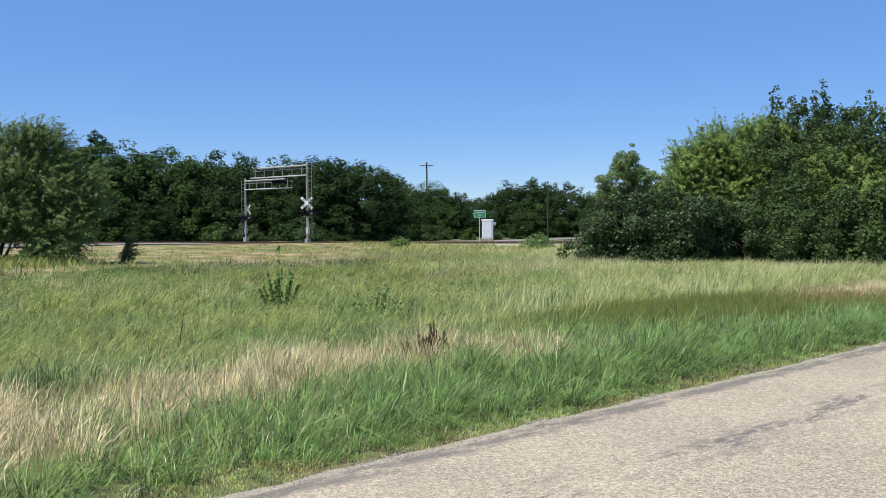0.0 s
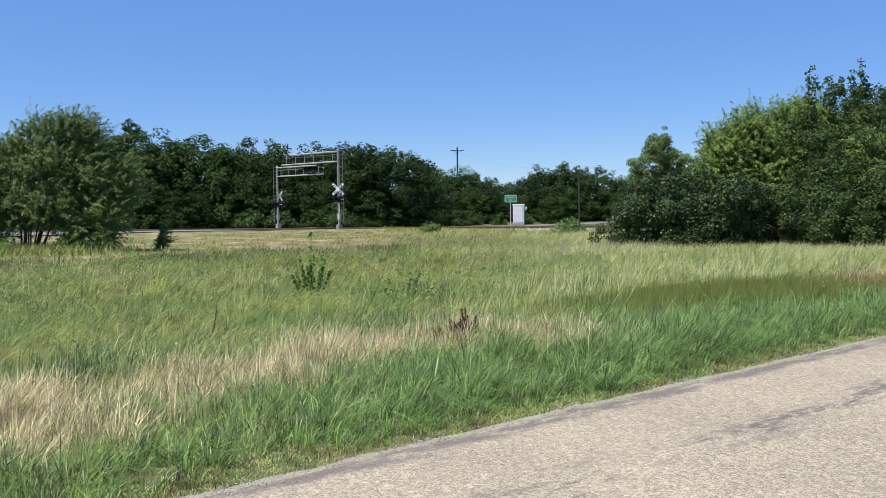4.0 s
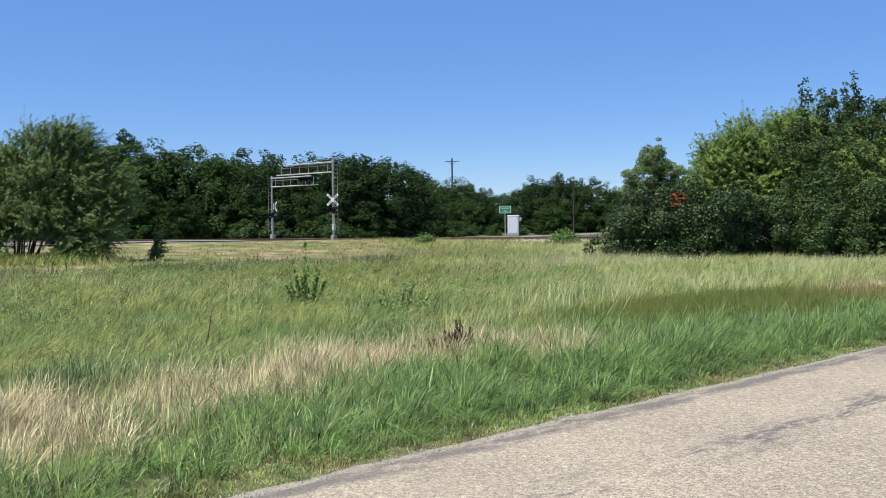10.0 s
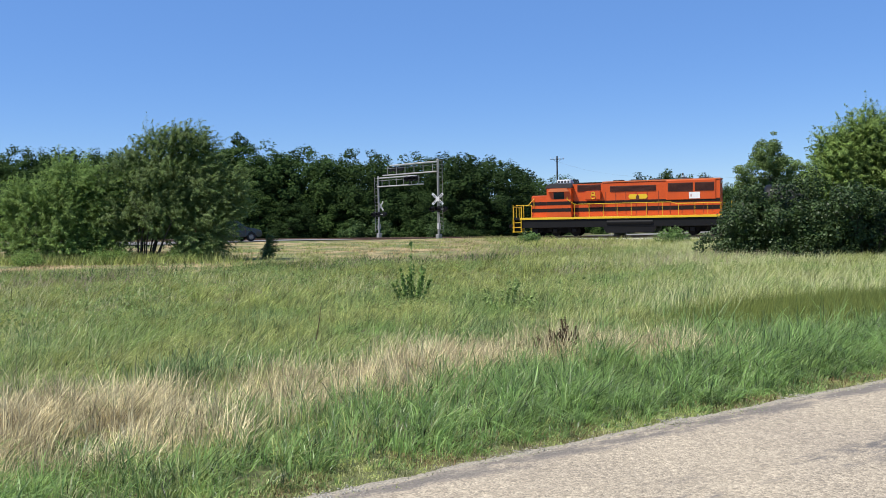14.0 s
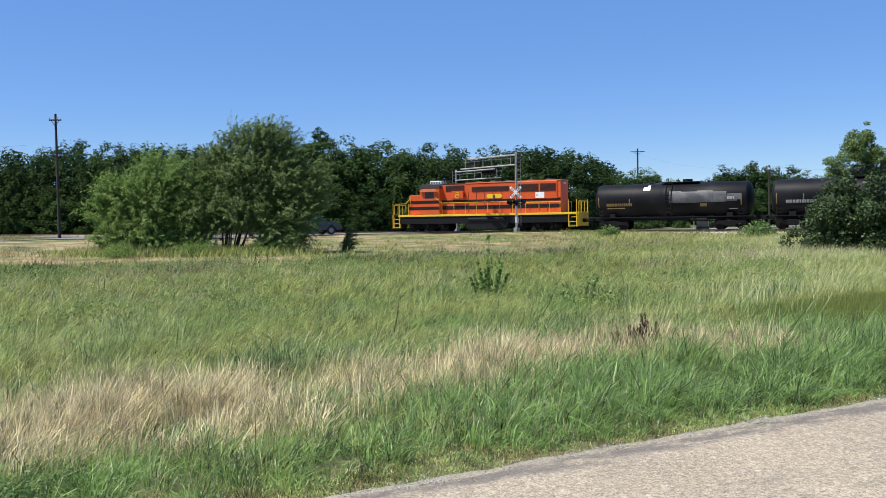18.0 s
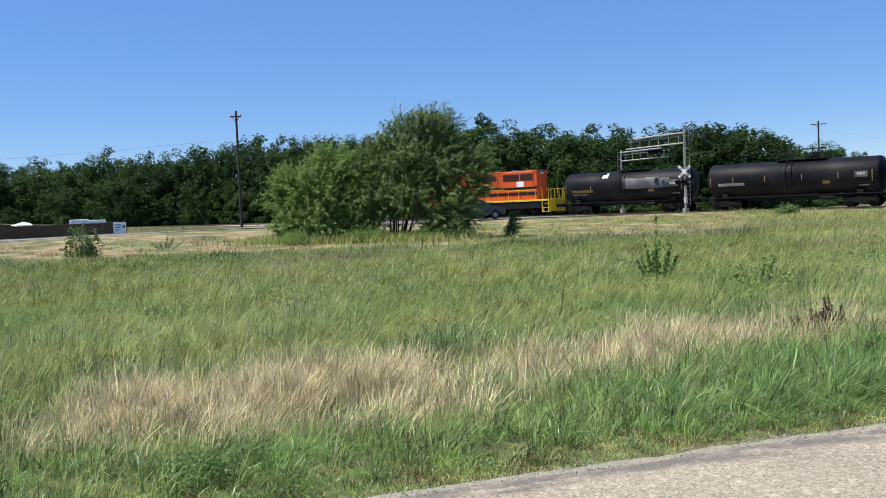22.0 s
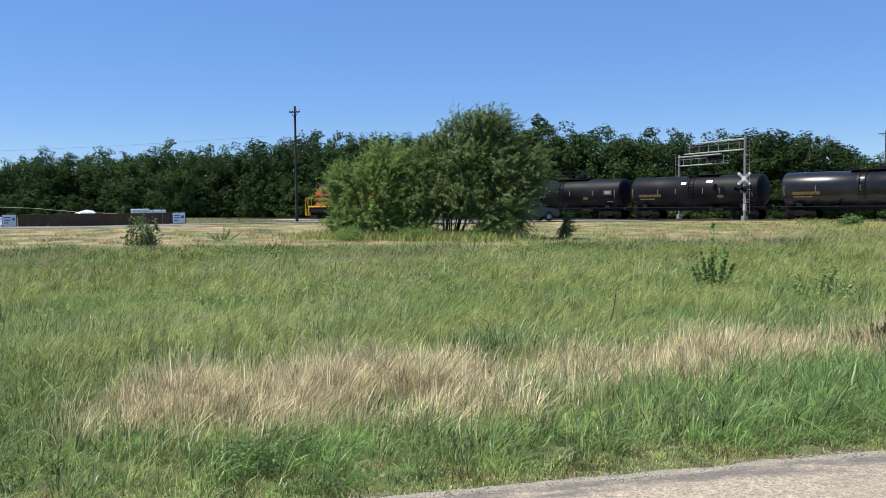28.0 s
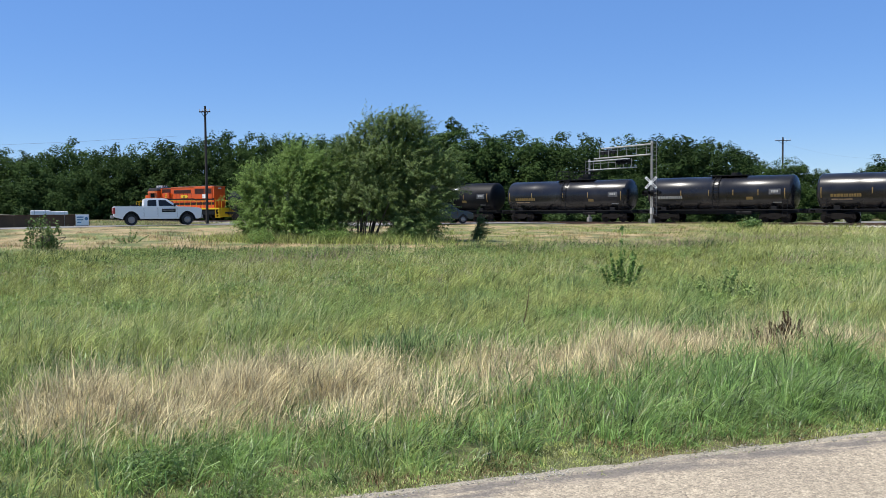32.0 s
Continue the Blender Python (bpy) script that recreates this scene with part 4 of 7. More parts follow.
def dry_amount(x, y, u, v):
    """Where the straw-coloured band lies."""
    mid = 3.35 + 0.2 * np.sin(u * 0.8) + 0.2 * np.sin(u * 1.9 + 1) - 0.1 * smooth(-1.0, -3.5, u) + 0.28 * smooth(0.8, 2.4, u)
    half = 0.78 + 0.2 * np.sin(u * 0.9 + 2) + 0.4 * smooth(-0.5, -2.0, u) + 0.16 * smooth(0.8, 2.4, u)
    d = np.exp(-np.clip((v - mid) / half, -3, 3) ** 2 * 1.1)
    d *= (1 - smooth(4.9, 6.1, u)) * smooth(-4.8, -3.3, u) * (1 - 0.7 * np.exp(-((u + 0.35) / 0.35) ** 2))
    d = np.maximum(d, 1.0 * np.exp(-((u - 17.6) / 1.9) ** 2 - ((v - 3.6) / 0.9) ** 2))
    patch = np.clip(0.78 + 0.6 * wave(x, y, 0.8) + 0.6 * wave(x, y, 0.27, 2.0), 0, 1.25)
    return np.clip(d * patch * 1.3, 0, 1)


def olive_patch(u, v):
    """A smooth stretch of fine olive grass behind the verge."""
    return np.exp(-(((u - 12.3) / 4.0) ** 2 + ((v - 4.4 + 0.2 * (u - 9.6)) / 1.75) ** 2) ** 2)


def wood_side(x, y):
    """Below nought in the tall grass, above on the mown bank."""
    w = (x - ROAD0.x) * RN.x + (y - ROAD0.y) * RN.y
    wt = (x - TRACK0.x) * TN.x + (y - TRACK0.y) * TN.y
    bank = np.where(x < 3.5 + 2.2 * wave(x, y, 1.6, 2.0) + 0.8 * wave(x, y, 0.5), w + 29.0 + 5.0 * smooth(-26.0, -9.0, x) + 1.2 * wave(x, y, 5.0), -50)
    return np.maximum(bank, wt + 5.5)


def tufts(name, rng, tx, ty, height, k, radius, width, spread, mat, label, wind=0.3, arched=False, nod=0.12):
    """Tufts of k blades that part outwards from their middles and bend with the wind."""
    n = len(tx)
    th = np.broadcast_to(height, (n,)) * rng.uniform(0.7, 1.25, n)
    gust = wind * (1 + 0.5 * wave(tx, ty, 1.7, 0.7))
    a = rng.uniform(0, 2 * math.pi, (n, k))
    r = radius * np.sqrt(rng.uniform(0, 1, (n, k)))
    x = (tx[:, None] + r * np.cos(a)).ravel()
    y = (ty[:, None] + r * np.sin(a)).ravel()
    h = (th[:, None] * rng.uniform(0.45, 1.12, (n, k))).ravel()
    out = spread * rng.uniform(0.25, 1.3, (n, k))
    ta = rng.uniform(0, 2 * math.pi, n)[:, None]
    lx = (np.cos(a) * out + np.cos(ta) * nod + gust[:, None] * rng.uniform(0.5, 1.4, (n, k))).ravel()
    ly = (np.sin(a) * out + np.sin(ta) * nod).ravel()
    b = rng.uniform(0, 2 * math.pi, n * k)
    wd = width * rng.uniform(0.55, 1.3, n * k) * 0.5
    z = ground_z(x, y) - 0.02
    base = np.stack([x, y, z], -1)
    side = np.stack([np.cos(b) * wd, np.sin(b) * wd * 0.8, 0 * x], -1)
    bend = np.clip(np.hypot(lx, ly), 0, 1.25)
    if arched:
        lx, ly = lx * 1.25, ly * 1.25
        rows_v = []
        for s, w in ((0.0, 1.0), (0.42, 0.95), (0.76, 0.7)):
            p = base + np.stack([lx * h * s ** 1.9, ly * h * s ** 1.9, h * (s - 0.62 * np.minimum(bend, 1.1) * s ** 2.6)], -1)
            rows_v += [p - side * w, p + side * w]
        rows_v.append(base + np.stack([lx * h * 1.05, ly * h * 1.05, h * (1.0 - 0.78 * np.minimum(bend, 1.1))], -1))
        v = np.stack(rows_v, 1).reshape(-1, 3)
        i = np.arange(n * k)[:, None] * 7
        f = np.concatenate([i + np.array([q]) for q in ([0, 1, 3], [0, 3, 2], [2, 3, 5], [2, 5, 4], [4, 5, 6])], 1).reshape(-1, 3)
        return tagged(new(name, from_arrays(name, v, f, mat)), label, "grass", kind="stuff")
    mid = base + np.stack([lx * h * 0.30, ly * h * 0.30, h * 0.62], -1)
    tip = base + np.stack([lx * h, ly * h, h * (1.0 - 0.55 * bend ** 1.4)], -1)
    v = np.stack([base - side, base + side, mid - side * 0.85, mid + side * 0.85, tip], 1).reshape(-1, 3)
    i = np.arange(n * k)[:, None] * 5
    f = np.concatenate([i + np.array([[0, 1, 3]]), i + np.array([[0, 3, 2]]), i + np.array([[2, 3, 4]])], 1).reshape(-1, 3)
    return tagged(new(name, from_arrays(name, v, f, mat)), label, "grass", kind="stuff")


grng = np.random.default_rng(11)


def stones(rng, n):
    """Loose crushed stones along the road's broken edge."""
    u = rng.uniform(-9, 20, n)
    u = u + 0.25 * np.sin(u * 4.1) + 0.12 * np.sin(u * 9.7 + 1)
    v = 0.03 + rng.normal(0, 0.05, n) + 0.03 * np.sin(u * 0.8) + 0.02 * np.sin(u * 3.7)
    x, y = NRD.x * u + NRN.x * v, EDGE_A + NRD.y * u + NRN.y * v
    c = np.stack([x, y, ground_z(x, y) * 0 + 0.016], -1)
    corner = np.array([[1, 0, 0], [-1, 0, 0], [0, 1, 0], [0, -1, 0], [0, 0, 0.7], [0, 0, -0.7]])
    s = rng.uniform(0.003, 0.009, (n, 1, 1)) * rng.uniform(0.6, 1.3, (n, 6, 1))
    a = rng.uniform(0, 6.28, n)
    ca, sa = np.cos(a)[:, None], np.sin(a)[:, None]
    k = corner[None] * s
    rot = np.stack([k[..., 0] * ca - k[..., 1] * sa, k[..., 0] * sa + k[..., 1] * ca, k[..., 2]], -1)
    verts = (c[:, None] + rot).reshape(-1, 3)
    f = np.array([[0, 2, 4], [2, 1, 4], [1, 3, 4], [3, 0, 4], [2, 0, 5], [1, 2, 5], [3, 1, 5], [0, 3, 5]])
    faces = (np.arange(n)[:, None, None] * 6 + f[None]).reshape(-1, 3)
    ob = new("loose_gravel", from_arrays("loose_gravel", verts, faces, M_STONE))
    return tagged(ob, "loose pale crushed stones along the road edge", "gravel", kind="stuff")


stones(grng, 6000)
chance = grng.random
# low turf that creeps over the road's edge
x, y, u, v = scatter(grng, 19000, -0.10, 0.75, -10, 22)
keep = v > -0.03 + grng.normal(0, 0.04, len(u)) + 0.05 * np.sin(u * 7.7) + 0.07 * np.sin(u * 2.1) + 0.06 * np.sin(u * 5.3 + 1)
x, y = x[keep], y[keep]
tufts("verge_turf", grng, x, y, 0.055, 6, 0.05, 0.006, 0.9, M_GRASS_FIELD, "thin low turf at the road's edge", 0.15)
x, y, u, v = scatter(grng, 4500, 0.0, 0.6, -10, 22)
tufts("verge_straw", grng, x, y, 0.05, 5, 0.07, 0.005, 1.3, M_GRASS_PALE, "flattened dry stalks at the road's edge", 0.1)
# lush verge beside the near road
x, y, u, v = scatter(grng, 19000, 0.2, 5.4, -11, 23)
edge = 0.15 + 0.09 * np.sin(u * 2.1) + 0.08 * np.sin(u * 5.3 + 1)
keep = (v > edge) & (chance(len(x)) < 0.72 + 0.6 * wave(x, y, 0.21, 1.5)) & (chance(len(x)) < 1 - 0.93 * dry_amount(x, y, u, v)) & (chance(len(x)) < 1.1 - 0.85 * smooth(2.4, 4.2, v + 0.9 * smooth(5.0, 11.0, u)) - olive_patch(u, v))
x, y, u, v = x[keep], y[keep], u[keep], v[keep]
hh = (0.10 + (0.15 + 0.23 * smooth(-1.8, 4.0, u) - 0.05 * smooth(7.0, 12.0, u)) * smooth(0.1, 0.9, v)) * (1 + 0.38 * wave(x, y, 0.8) + 0.28 * wave(x, y, 0.3, 1.0))
mixed = chance(len(x)) < 0.42 * smooth(2.5, -2.5, u)
tufts("verge_grass", grng, x[mixed], y[mixed], np.maximum(hh[mixed], 0.06), 18, 0.10, 0.006, 0.6, M_GRASS_FIELD, "yellow-green verge grass of mixed blades", 0.32, True, 0.25)
x, y, hh = x[~mixed], y[~mixed], hh[~mixed]
tufts("verge_grass", grng, x, y, np.maximum(hh, 0.06), 18, 0.09, 0.0082, 0.6, M_GRASS_VERGE, "lush green verge grass blown by the wind", 0.32, True, 0.22)
# brown thatch under the verge, and ripe stalks that stand over it
x, y, u, v = scatter(grng, 7000, 0.08, 0.75, -10, 22)
keep = wave(x, y, 0.5, 3.0) + 0.5 * wave(x, y, 0.17, 1.0) > 0.15
tufts("verge_thatch", grng, x[keep], y[keep], 0.07, 6, 0.07, 0.005, 1.1, M_THATCH, "brown dead thatch under the verge grass", 0.1)
x, y, u, v = scatter(grng, 420, 0.5, 3.0, -9, 20)
tufts("verge_stalks", grng, x, y, 0.56, 2, 0.05, 0.0032, 0.25, M_GRASS_PALE, "tall pale seeding stalks over the verge", 0.4, True, 0.2)
# straw band
x, y, u, v = scatter(grng, 36000, 1.4, 7.0, -8, 22.5)
keep = chance(len(x)) < dry_amount(x, y, u, v)
x, y = x[keep], y[keep]
tufts("dry_grass", grng, x, y, 0.46 + 0.14 * wave(x, y, 0.7), 13, 0.12, 0.0048, 0.42, M_GRASS_DRY, "dry straw-coloured grass band", 0.18, True)
# rusty seeding weeds where the olive stretch ends
x, y, u, v = scatter(grng, 2600, 1.8, 4.6, 12.5, 18)
keep = chance(len(x)) < 0.8 * np.exp(-((u - 15.2) / 0.9) ** 2 - ((v - 3.3) / 0.8) ** 2)
tufts("rusty_weeds", grng, x[keep], y[keep], 0.46, 12, 0.12, 0.008, 0.4, M_RUSTY, "rusty brown seeding weeds beside the verge", 0.25, True, 0.2)
# the smooth olive stretch
x, y, u, v = scatter(grng, 14000, 1.8, 7.0, 5, 17)
keep = chance(len(x)) < olive_patch(u, v)
tufts("olive_grass", grng, x[keep], y[keep], 0.42, 14, 0.12, 0.005, 0.4, M_GRASS_OLIVE, "fine olive-green meadow grass", 0.35)
# green grass through and behind the straw
x, y, u, v = scatter(grng, 14500, 2.4, 14.0, -20, 30)
dry = dry_amount(x, y, u, v)
keep = (chance(len(x)) < 1 - 0.92 * dry) & (chance(len(x)) < 0.3 + 0.7 * smooth(2.6, 4.5, v))
x, y, u, v = x[keep], y[keep], u[keep], v[keep]
olive = olive_patch(u, v) * 1.5 + 0.18 * (wave(x, y, 2.2, 3.0) > 0.35) > chance(len(x))
hh = 0.40 + 0.12 * wave(x, y, 1.9) + 0.13 * wave(x, y, 0.6, 2.0)
tufts("field_grass", grng, x[~olive], y[~olive], hh[~olive] * 1.1, 16, 0.15, 0.008, 0.45, M_GRASS_FIELD, "knee-high yellow-green meadow grass", 0.6, True, 0.32)
tufts("olive_grass", grng, x[olive], y[olive], hh[olive] * 1.05, 15, 0.13, 0.006, 0.5, M_GRASS_OLIVE, "fine olive-green meadow grass", 0.5, False, 0.3)
x, y, u, v = scatter(grng, 3000, 4.0, 14.0, -20, 30)
keep = olive_patch(u, v) < 0.2
x, y = x[keep], y[keep]
tufts("field_weeds", grng, x, y, 0.32 + 0.1 * wave(x, y, 1.0), 10, 0.13, 0.011, 0.8, M_GRASS_VERGE, "broader dark green blades in the meadow", 0.35, True, 0.3)
# middle field: clumps that nod together, thin blades between them
x, y, u, v = scatter(grng, 11500, 12.0, 33.0, -45, 46)
keep = (wood_side(x, y) < 0) & (chance(len(x)) < 0.75 + 0.5 * wave(x, y, 1.1, 2.0))
x, y = x[keep], y[keep]
tufts("field_grass", grng, x, y, 0.44 + 0.12 * wave(x, y, 2.1) + 0.10 * wave(x, y, 0.6, 1.0), 24, 0.2, 0.014, 0.42, M_GRASS_FAR, "knee-high yellow-green meadow grass", 0.62, True, 0.3)
x, y, u, v = scatter(grng, 60000, 14.0, 32.0, -45, 46)
keep = (wood_side(x, y) < 0) & (chance(len(x)) < 0.75 + 0.5 * wave(x, y, 0.35, 2.0))
x, y = x[keep], y[keep]
blades("field_grass", grng, x, y, 0.20 + 0.06 * wave(x, y, 2.1) + 0.06 * wave(x, y, 0.45, 1.0), 0.018, 1.3, M_GRASS_FAR, "knee-high yellow-green meadow grass", rows=1, wind=1.1)
x, y, u, v = scatter(grng, 3600, 12.0, 34.0, -45, 46)
keep = (wood_side(x, y) < 0) & (wave(x, y, 1.1, 2.0) + 0.5 * wave(x, y, 3.0) > 0.15)
x, y = x[keep], y[keep]
tufts("field_weeds", grng, x, y, 0.38 + 0.1 * wave(x, y, 0.9), 18, 0.2, 0.015, 0.6, M_GRASS_VERGE, "darker green leafy clumps in the meadow", 0.5, True, 0.3)
x, y, u, v = scatter(grng, 40000, 12.0, 34.0, -45, 46)
keep = (wood_side(x, y) < 0) & (wave(x, y, 2.6, 2.0) + 0.5 * wave(x, y, 0.9) > 0.25)
x, y = x[keep], y[keep]
blades("olive_grass", grng, x, y, 0.36, 0.022, 1.0, M_GRASS_OLIVE, "fine olive-green meadow grass", rows=1, wind=0.9)
# leafy weeds that show their sunlit leaves over the grass
def forbs(name, rng, x, y, height, k, radius, leaf, mat, label):
    """Low leafy weeds: k leaves round each foot, most of them near the top."""
    n = len(x)
    a = rng.uniform(0, 2 * math.pi, (n, k))
    r = radius * np.sqrt(rng.uniform(0, 1, (n, k)))
    q = rng.uniform(0.35, 1.0, (n, k)) ** 0.6
    px, py = (x[:, None] + r * np.cos(a)).ravel(), (y[:, None] + r * np.sin(a)).ravel()
    pz = ground_z(px, py) + (np.broadcast_to(height, (n,))[:, None] * q * (1 - 0.3 * (r / radius) ** 2)).ravel()
    out = np.stack([np.cos(a).ravel(), np.sin(a).ravel(), 0 * px], -1) * 0.5
    vv, ff = leaf_cards(rng, np.stack([px, py, pz], -1), out, leaf, 0.3, 0.3, True, 0.6)
    return tagged(new(name, from_arrays(name, vv, ff, mat)), label, "weeds", kind="stuff")


x, y, u, v = scatter(grng, 9000, 9.0, 34.0, -45, 30)
keep = (wood_side(x, y) < 0) & (wave(x, y, 2.3, 4.0) + 0.6 * wave(x, y, 0.8, 1.0) + 0.5 * smooth(2.0, -12.0, x) > 0.35)
x, y = x[keep], y[keep]
forbs("leafy_weeds", grng, x, y, 0.42 + 0.12 * wave(x, y, 1.3), 22, 0.2, 0.036, M_FORB, "leafy green weeds standing in the meadow")
# far field up to the bank and the ballast
x, y, u, v = scatter(grng, 200000, 31.0, 74.0, -75, 72)
keep = (wood_side(x, y) < 0) & (chance(len(x)) < 0.75 + 0.5 * wave(x, y, 0.6, 2.0))
x, y = x[keep], y[keep]
blades("field_grass", grng, x, y, 0.33 + 0.10 * wave(x, y, 3.0) + 0.10 * wave(x, y, 0.7, 1.0), 0.055, 1.1, M_GRASS_FAR, "knee-high yellow-green meadow grass", rows=1, wind=0.9)
# seed heads across the meadow
x, y, u, v = scatter(grng, 90000, 5.0, 40.0, -45, 48)
keep = (wood_side(x, y) < 0) & (wave(x, y, 3.5, 1.0) + 0.5 * wave(x, y, 1.1) > -0.1 + 0.5 * smooth(14, 26, v) + 3 * olive_patch(u, v))
x, y = x[keep], y[keep]
blades("seed_heads", grng, x, y, 0.42 + 0.1 * wave(x, y, 2.0), 0.012, 0.7, M_GRASS_PALE, "pale seeding grass stems over the meadow", rows=1, wind=1.2)
x, y, u, v = scatter(grng, 60000, 14.0, 45.0, -60, 30)
ws = wood_side(x, y)
keep = (ws < 0) & (wave(x, y, 5.5, 4.0) + 0.5 * wave(x, y, 1.4) > 0.5 - 0.6 * np.exp(-((ws + 6.0) / 4.0) ** 2) * (1 - smooth(0, 12, x)))
x, y = x[keep], y[keep]
blades("seed_heads", grng, x, y, 0.48, 0.020, 0.9, M_GRASS_BROWN, "brownish seed heads in meadow patches", rows=1, wind=0.4)
# taller dark green growth along the field's far edge
x, y, u, v = scatter(grng, 26000, 18.0, 45.0, -60, 30)
ws = wood_side(x, y)
keep = (ws < -0.3) & (chance(len(x)) < np.exp(-((ws + 3.0) / 2.6) ** 2) * (0.75 + 0.7 * wave(x, y, 1.9, 3.0)))
x, y = x[keep], y[keep]
tufts("field_weeds", grng, x, y, 0.46 + 0.14 * wave(x, y, 1.1), 12, 0.22, 0.022, 0.6, M_UNDER, "dark green growth along the field's far edge", 0.35, True, 0.25)
# tall grass round the feet of the many-stemmed trees
ring = grng.normal(0, 1, (9000, 2))
foot = np.where((np.arange(9000) % 5 < 3)[:, None], np.array([[-14.4, 41.6]]), np.array([[-18.6, 41.2]]))
x, y = foot[:, 0] + ring[:, 0] * 2.1, foot[:, 1] + ring[:, 1] * 1.0
blades("field_grass", grng, x, y, 0.5, 0.05, 0.8, M_GRASS_FAR, "tall green grass round the tree stems", rows=1, wind=0.3)
# darker weedy growth at the field's near corner
x, y, u, v = scatter(grng, 9000, 0.9, 7.0, -14, -2.5)
keep = chance(len(x)) < smooth(-3.2, -6.0, u) * (0.75 + 0.4 * wave(x, y, 0.7, 1.0))
x, y = x[keep], y[keep]
tufts("field_weeds", grng, x, y, 0.28 + 0.1 * wave(x, y, 0.8), 10, 0.14, 0.009, 0.8, M_CORNER, "dark green weedy growth at the field corner", 0.3, True)
# blue-green leafy clumps behind the straw
x, y, u, v = scatter(grng, 9000, 4.4, 13.0, -12, 18)
keep = wave(x, y, 1.4, 5.0) + 0.4 * wave(x, y, 0.5, 1.0) > 0.78
x, y = x[keep], y[keep]
clump = grng.normal(0, 1, (130, 2)) * np.array([[0.28, 0.3]]) + np.array([[-2.85, 9.75]])
x, y = np.concatenate([x, clump[:, 0]]), np.concatenate([y, clump[:, 1]])
tufts("field_weeds", grng, x, y, 0.42, 12, 0.14, 0.012, 0.7, M_BLUEWEED, "blue-green weed clumps in the meadow", 0.25)
# paler ripe grass in the open meadow on the right
x, y, u, v = scatter(grng, 110000, 6.0, 34.0, 4, 48, az0=8)
keep = (wood_side(x, y) < 0) & (chance(len(x)) < smooth(8, 20, np.degrees(np.arctan2(x, y))) * (0.6 + 0.5 * wave(x, y, 2.0, 1.0)) - olive_patch(u, v))
x, y = x[keep], y[keep]
blades("ripe_grass", grng, x, y, 0.42, 0.020, 0.8, M_GRASS_PALE, "pale ripening meadow grass", rows=1, wind=0.7)
# stubble on the mown bank
x, y, u, v = scatter(grng, 620000, 20.0, 90.0, -80, 40)
ws = wood_side(x, y)
w2 = (x - ROAD0.x) * RN.x + (y - ROAD0.y) * RN.y
keep = (ws > -1) & (w2 < -3.6) & (x < 4)
x, y = x[keep], y[keep]
low = 1 - 0.5 * smooth(-17.0, -8.0, w2[keep])
dry = wave(x, y, 3.6, 0.5) + 0.6 * wave(x, y, 1.3) + grng.normal(0, 0.3, len(x)) + 1.3 * smooth(-12.0, -22.0, x) > 0.12
blades("mown_stubble", grng, x[dry], y[dry], low[dry] * 0.08 + low[dry] * 0.20 * np.clip(wave(x[dry], y[dry], 0.9) + 0.4 * wave(x[dry], y[dry], 0.37, 2.0), 0, 1), 0.034, 1.0, M_GRASS_STUBBLE, "short tan stubble on the mown bank", rows=1)
blades("mown_stubble", grng, x[~dry], y[~dry], low[~dry] * 0.10 + low[~dry] * 0.22 * np.clip(wave(x[~dry], y[~dry], 0.8) + 0.4 * wave(x[~dry], y[~dry], 0.31, 2.0), 0, 1), 0.034, 1.0, M_GRASS_FAR, "short green stubble on the mown bank", rows=1)
# rough grass between the crossing road and the track
x, y, u, v = scatter(grng, 120000, 30.0, 150.0, -130, 40, az1=0)
w2 = (x - ROAD0.x) * RN.x + (y - ROAD0.y) * RN.y
wt = (x - TRACK0.x) * TN.x + (y - TRACK0.y) * TN.y
keep = (w2 > 5.0) & (wt < -3.4)
x, y = x[keep], y[keep]
blades("rough_grass", grng, x, y, 0.26 + 0.1 * wave(x, y, 3.0), 0.09, 0.8, M_GRASS_ROUGH, "tan and green grass between road and track", rows=1)

# ---------------------------------------------------------------- the train
M_STRIPE = material("dusty_black_stripe", (0.017, 0.011, 0.010), 0.6, var=0.25, scale=2, spec=0.2)
M_TANK_MATTE = material("tank_black_matte", (0.0072, 0.0078, 0.0100), 0.52, var=0.35, scale=0.5, second=(0.013, 0.013, 0.015), second_scale=0.6, spec=0.13)


def panel(parent, name, mat, x, z, w, h, y, thick=0.02, label="", bevel=0.004):
    """A thin plate on a side of the train that faces +y."""
    bm = bmesh.new()
    box(bm, (x, y, z), (w, thick, h), bevel)
    return part(name, bm, mat, parent, label)


def wheelset(parent, x, r=0.46):
    bm = bmesh.new()
    for s in (-1, 1):
        tube(bm, (0, s * 0.69, 0), (0, s * 0.80, 0), r - 0.03, seg=28)
        tube(bm, (0, s * 0.69, 0), (0, s * 0.72, 0), r, seg=28)
        tube(bm, (0, s * 0.80, 0), (0, s * 0.92, 0), 0.13, seg=12)
    tube(bm, (0, -0.8, 0), (0, 0.8, 0), 0.09, seg=8)
    ob = part("wheelset", bm, M_BROWN, parent, "rusty brown steel wheelset", 40)
    ob.location = (x, 0, r)
    return ob


def side_frame(bm, x0, x1, y):
    m = (x0 + x1) / 2
    outline = [(x0 - 0.3, 0.40), (x0 - 0.3, 0.62), (x0 + 0.15, 0.68), (m - 0.3, 0.80), (m + 0.3, 0.80), (x1 - 0.15, 0.68), (x1 + 0.3, 0.62), (x1 + 0.3, 0.40),
               (x1 - 0.25, 0.50), (m + 0.28, 0.28), (m - 0.28, 0.28), (x0 + 0.25, 0.50)]
    prism(bm, outline, y - 0.06, y + 0.06)
    for k in (-0.12, 0, 0.12):
        tube(bm, (m + k, y, 0.36), (m + k, y, 0.66), 0.05, seg=8)


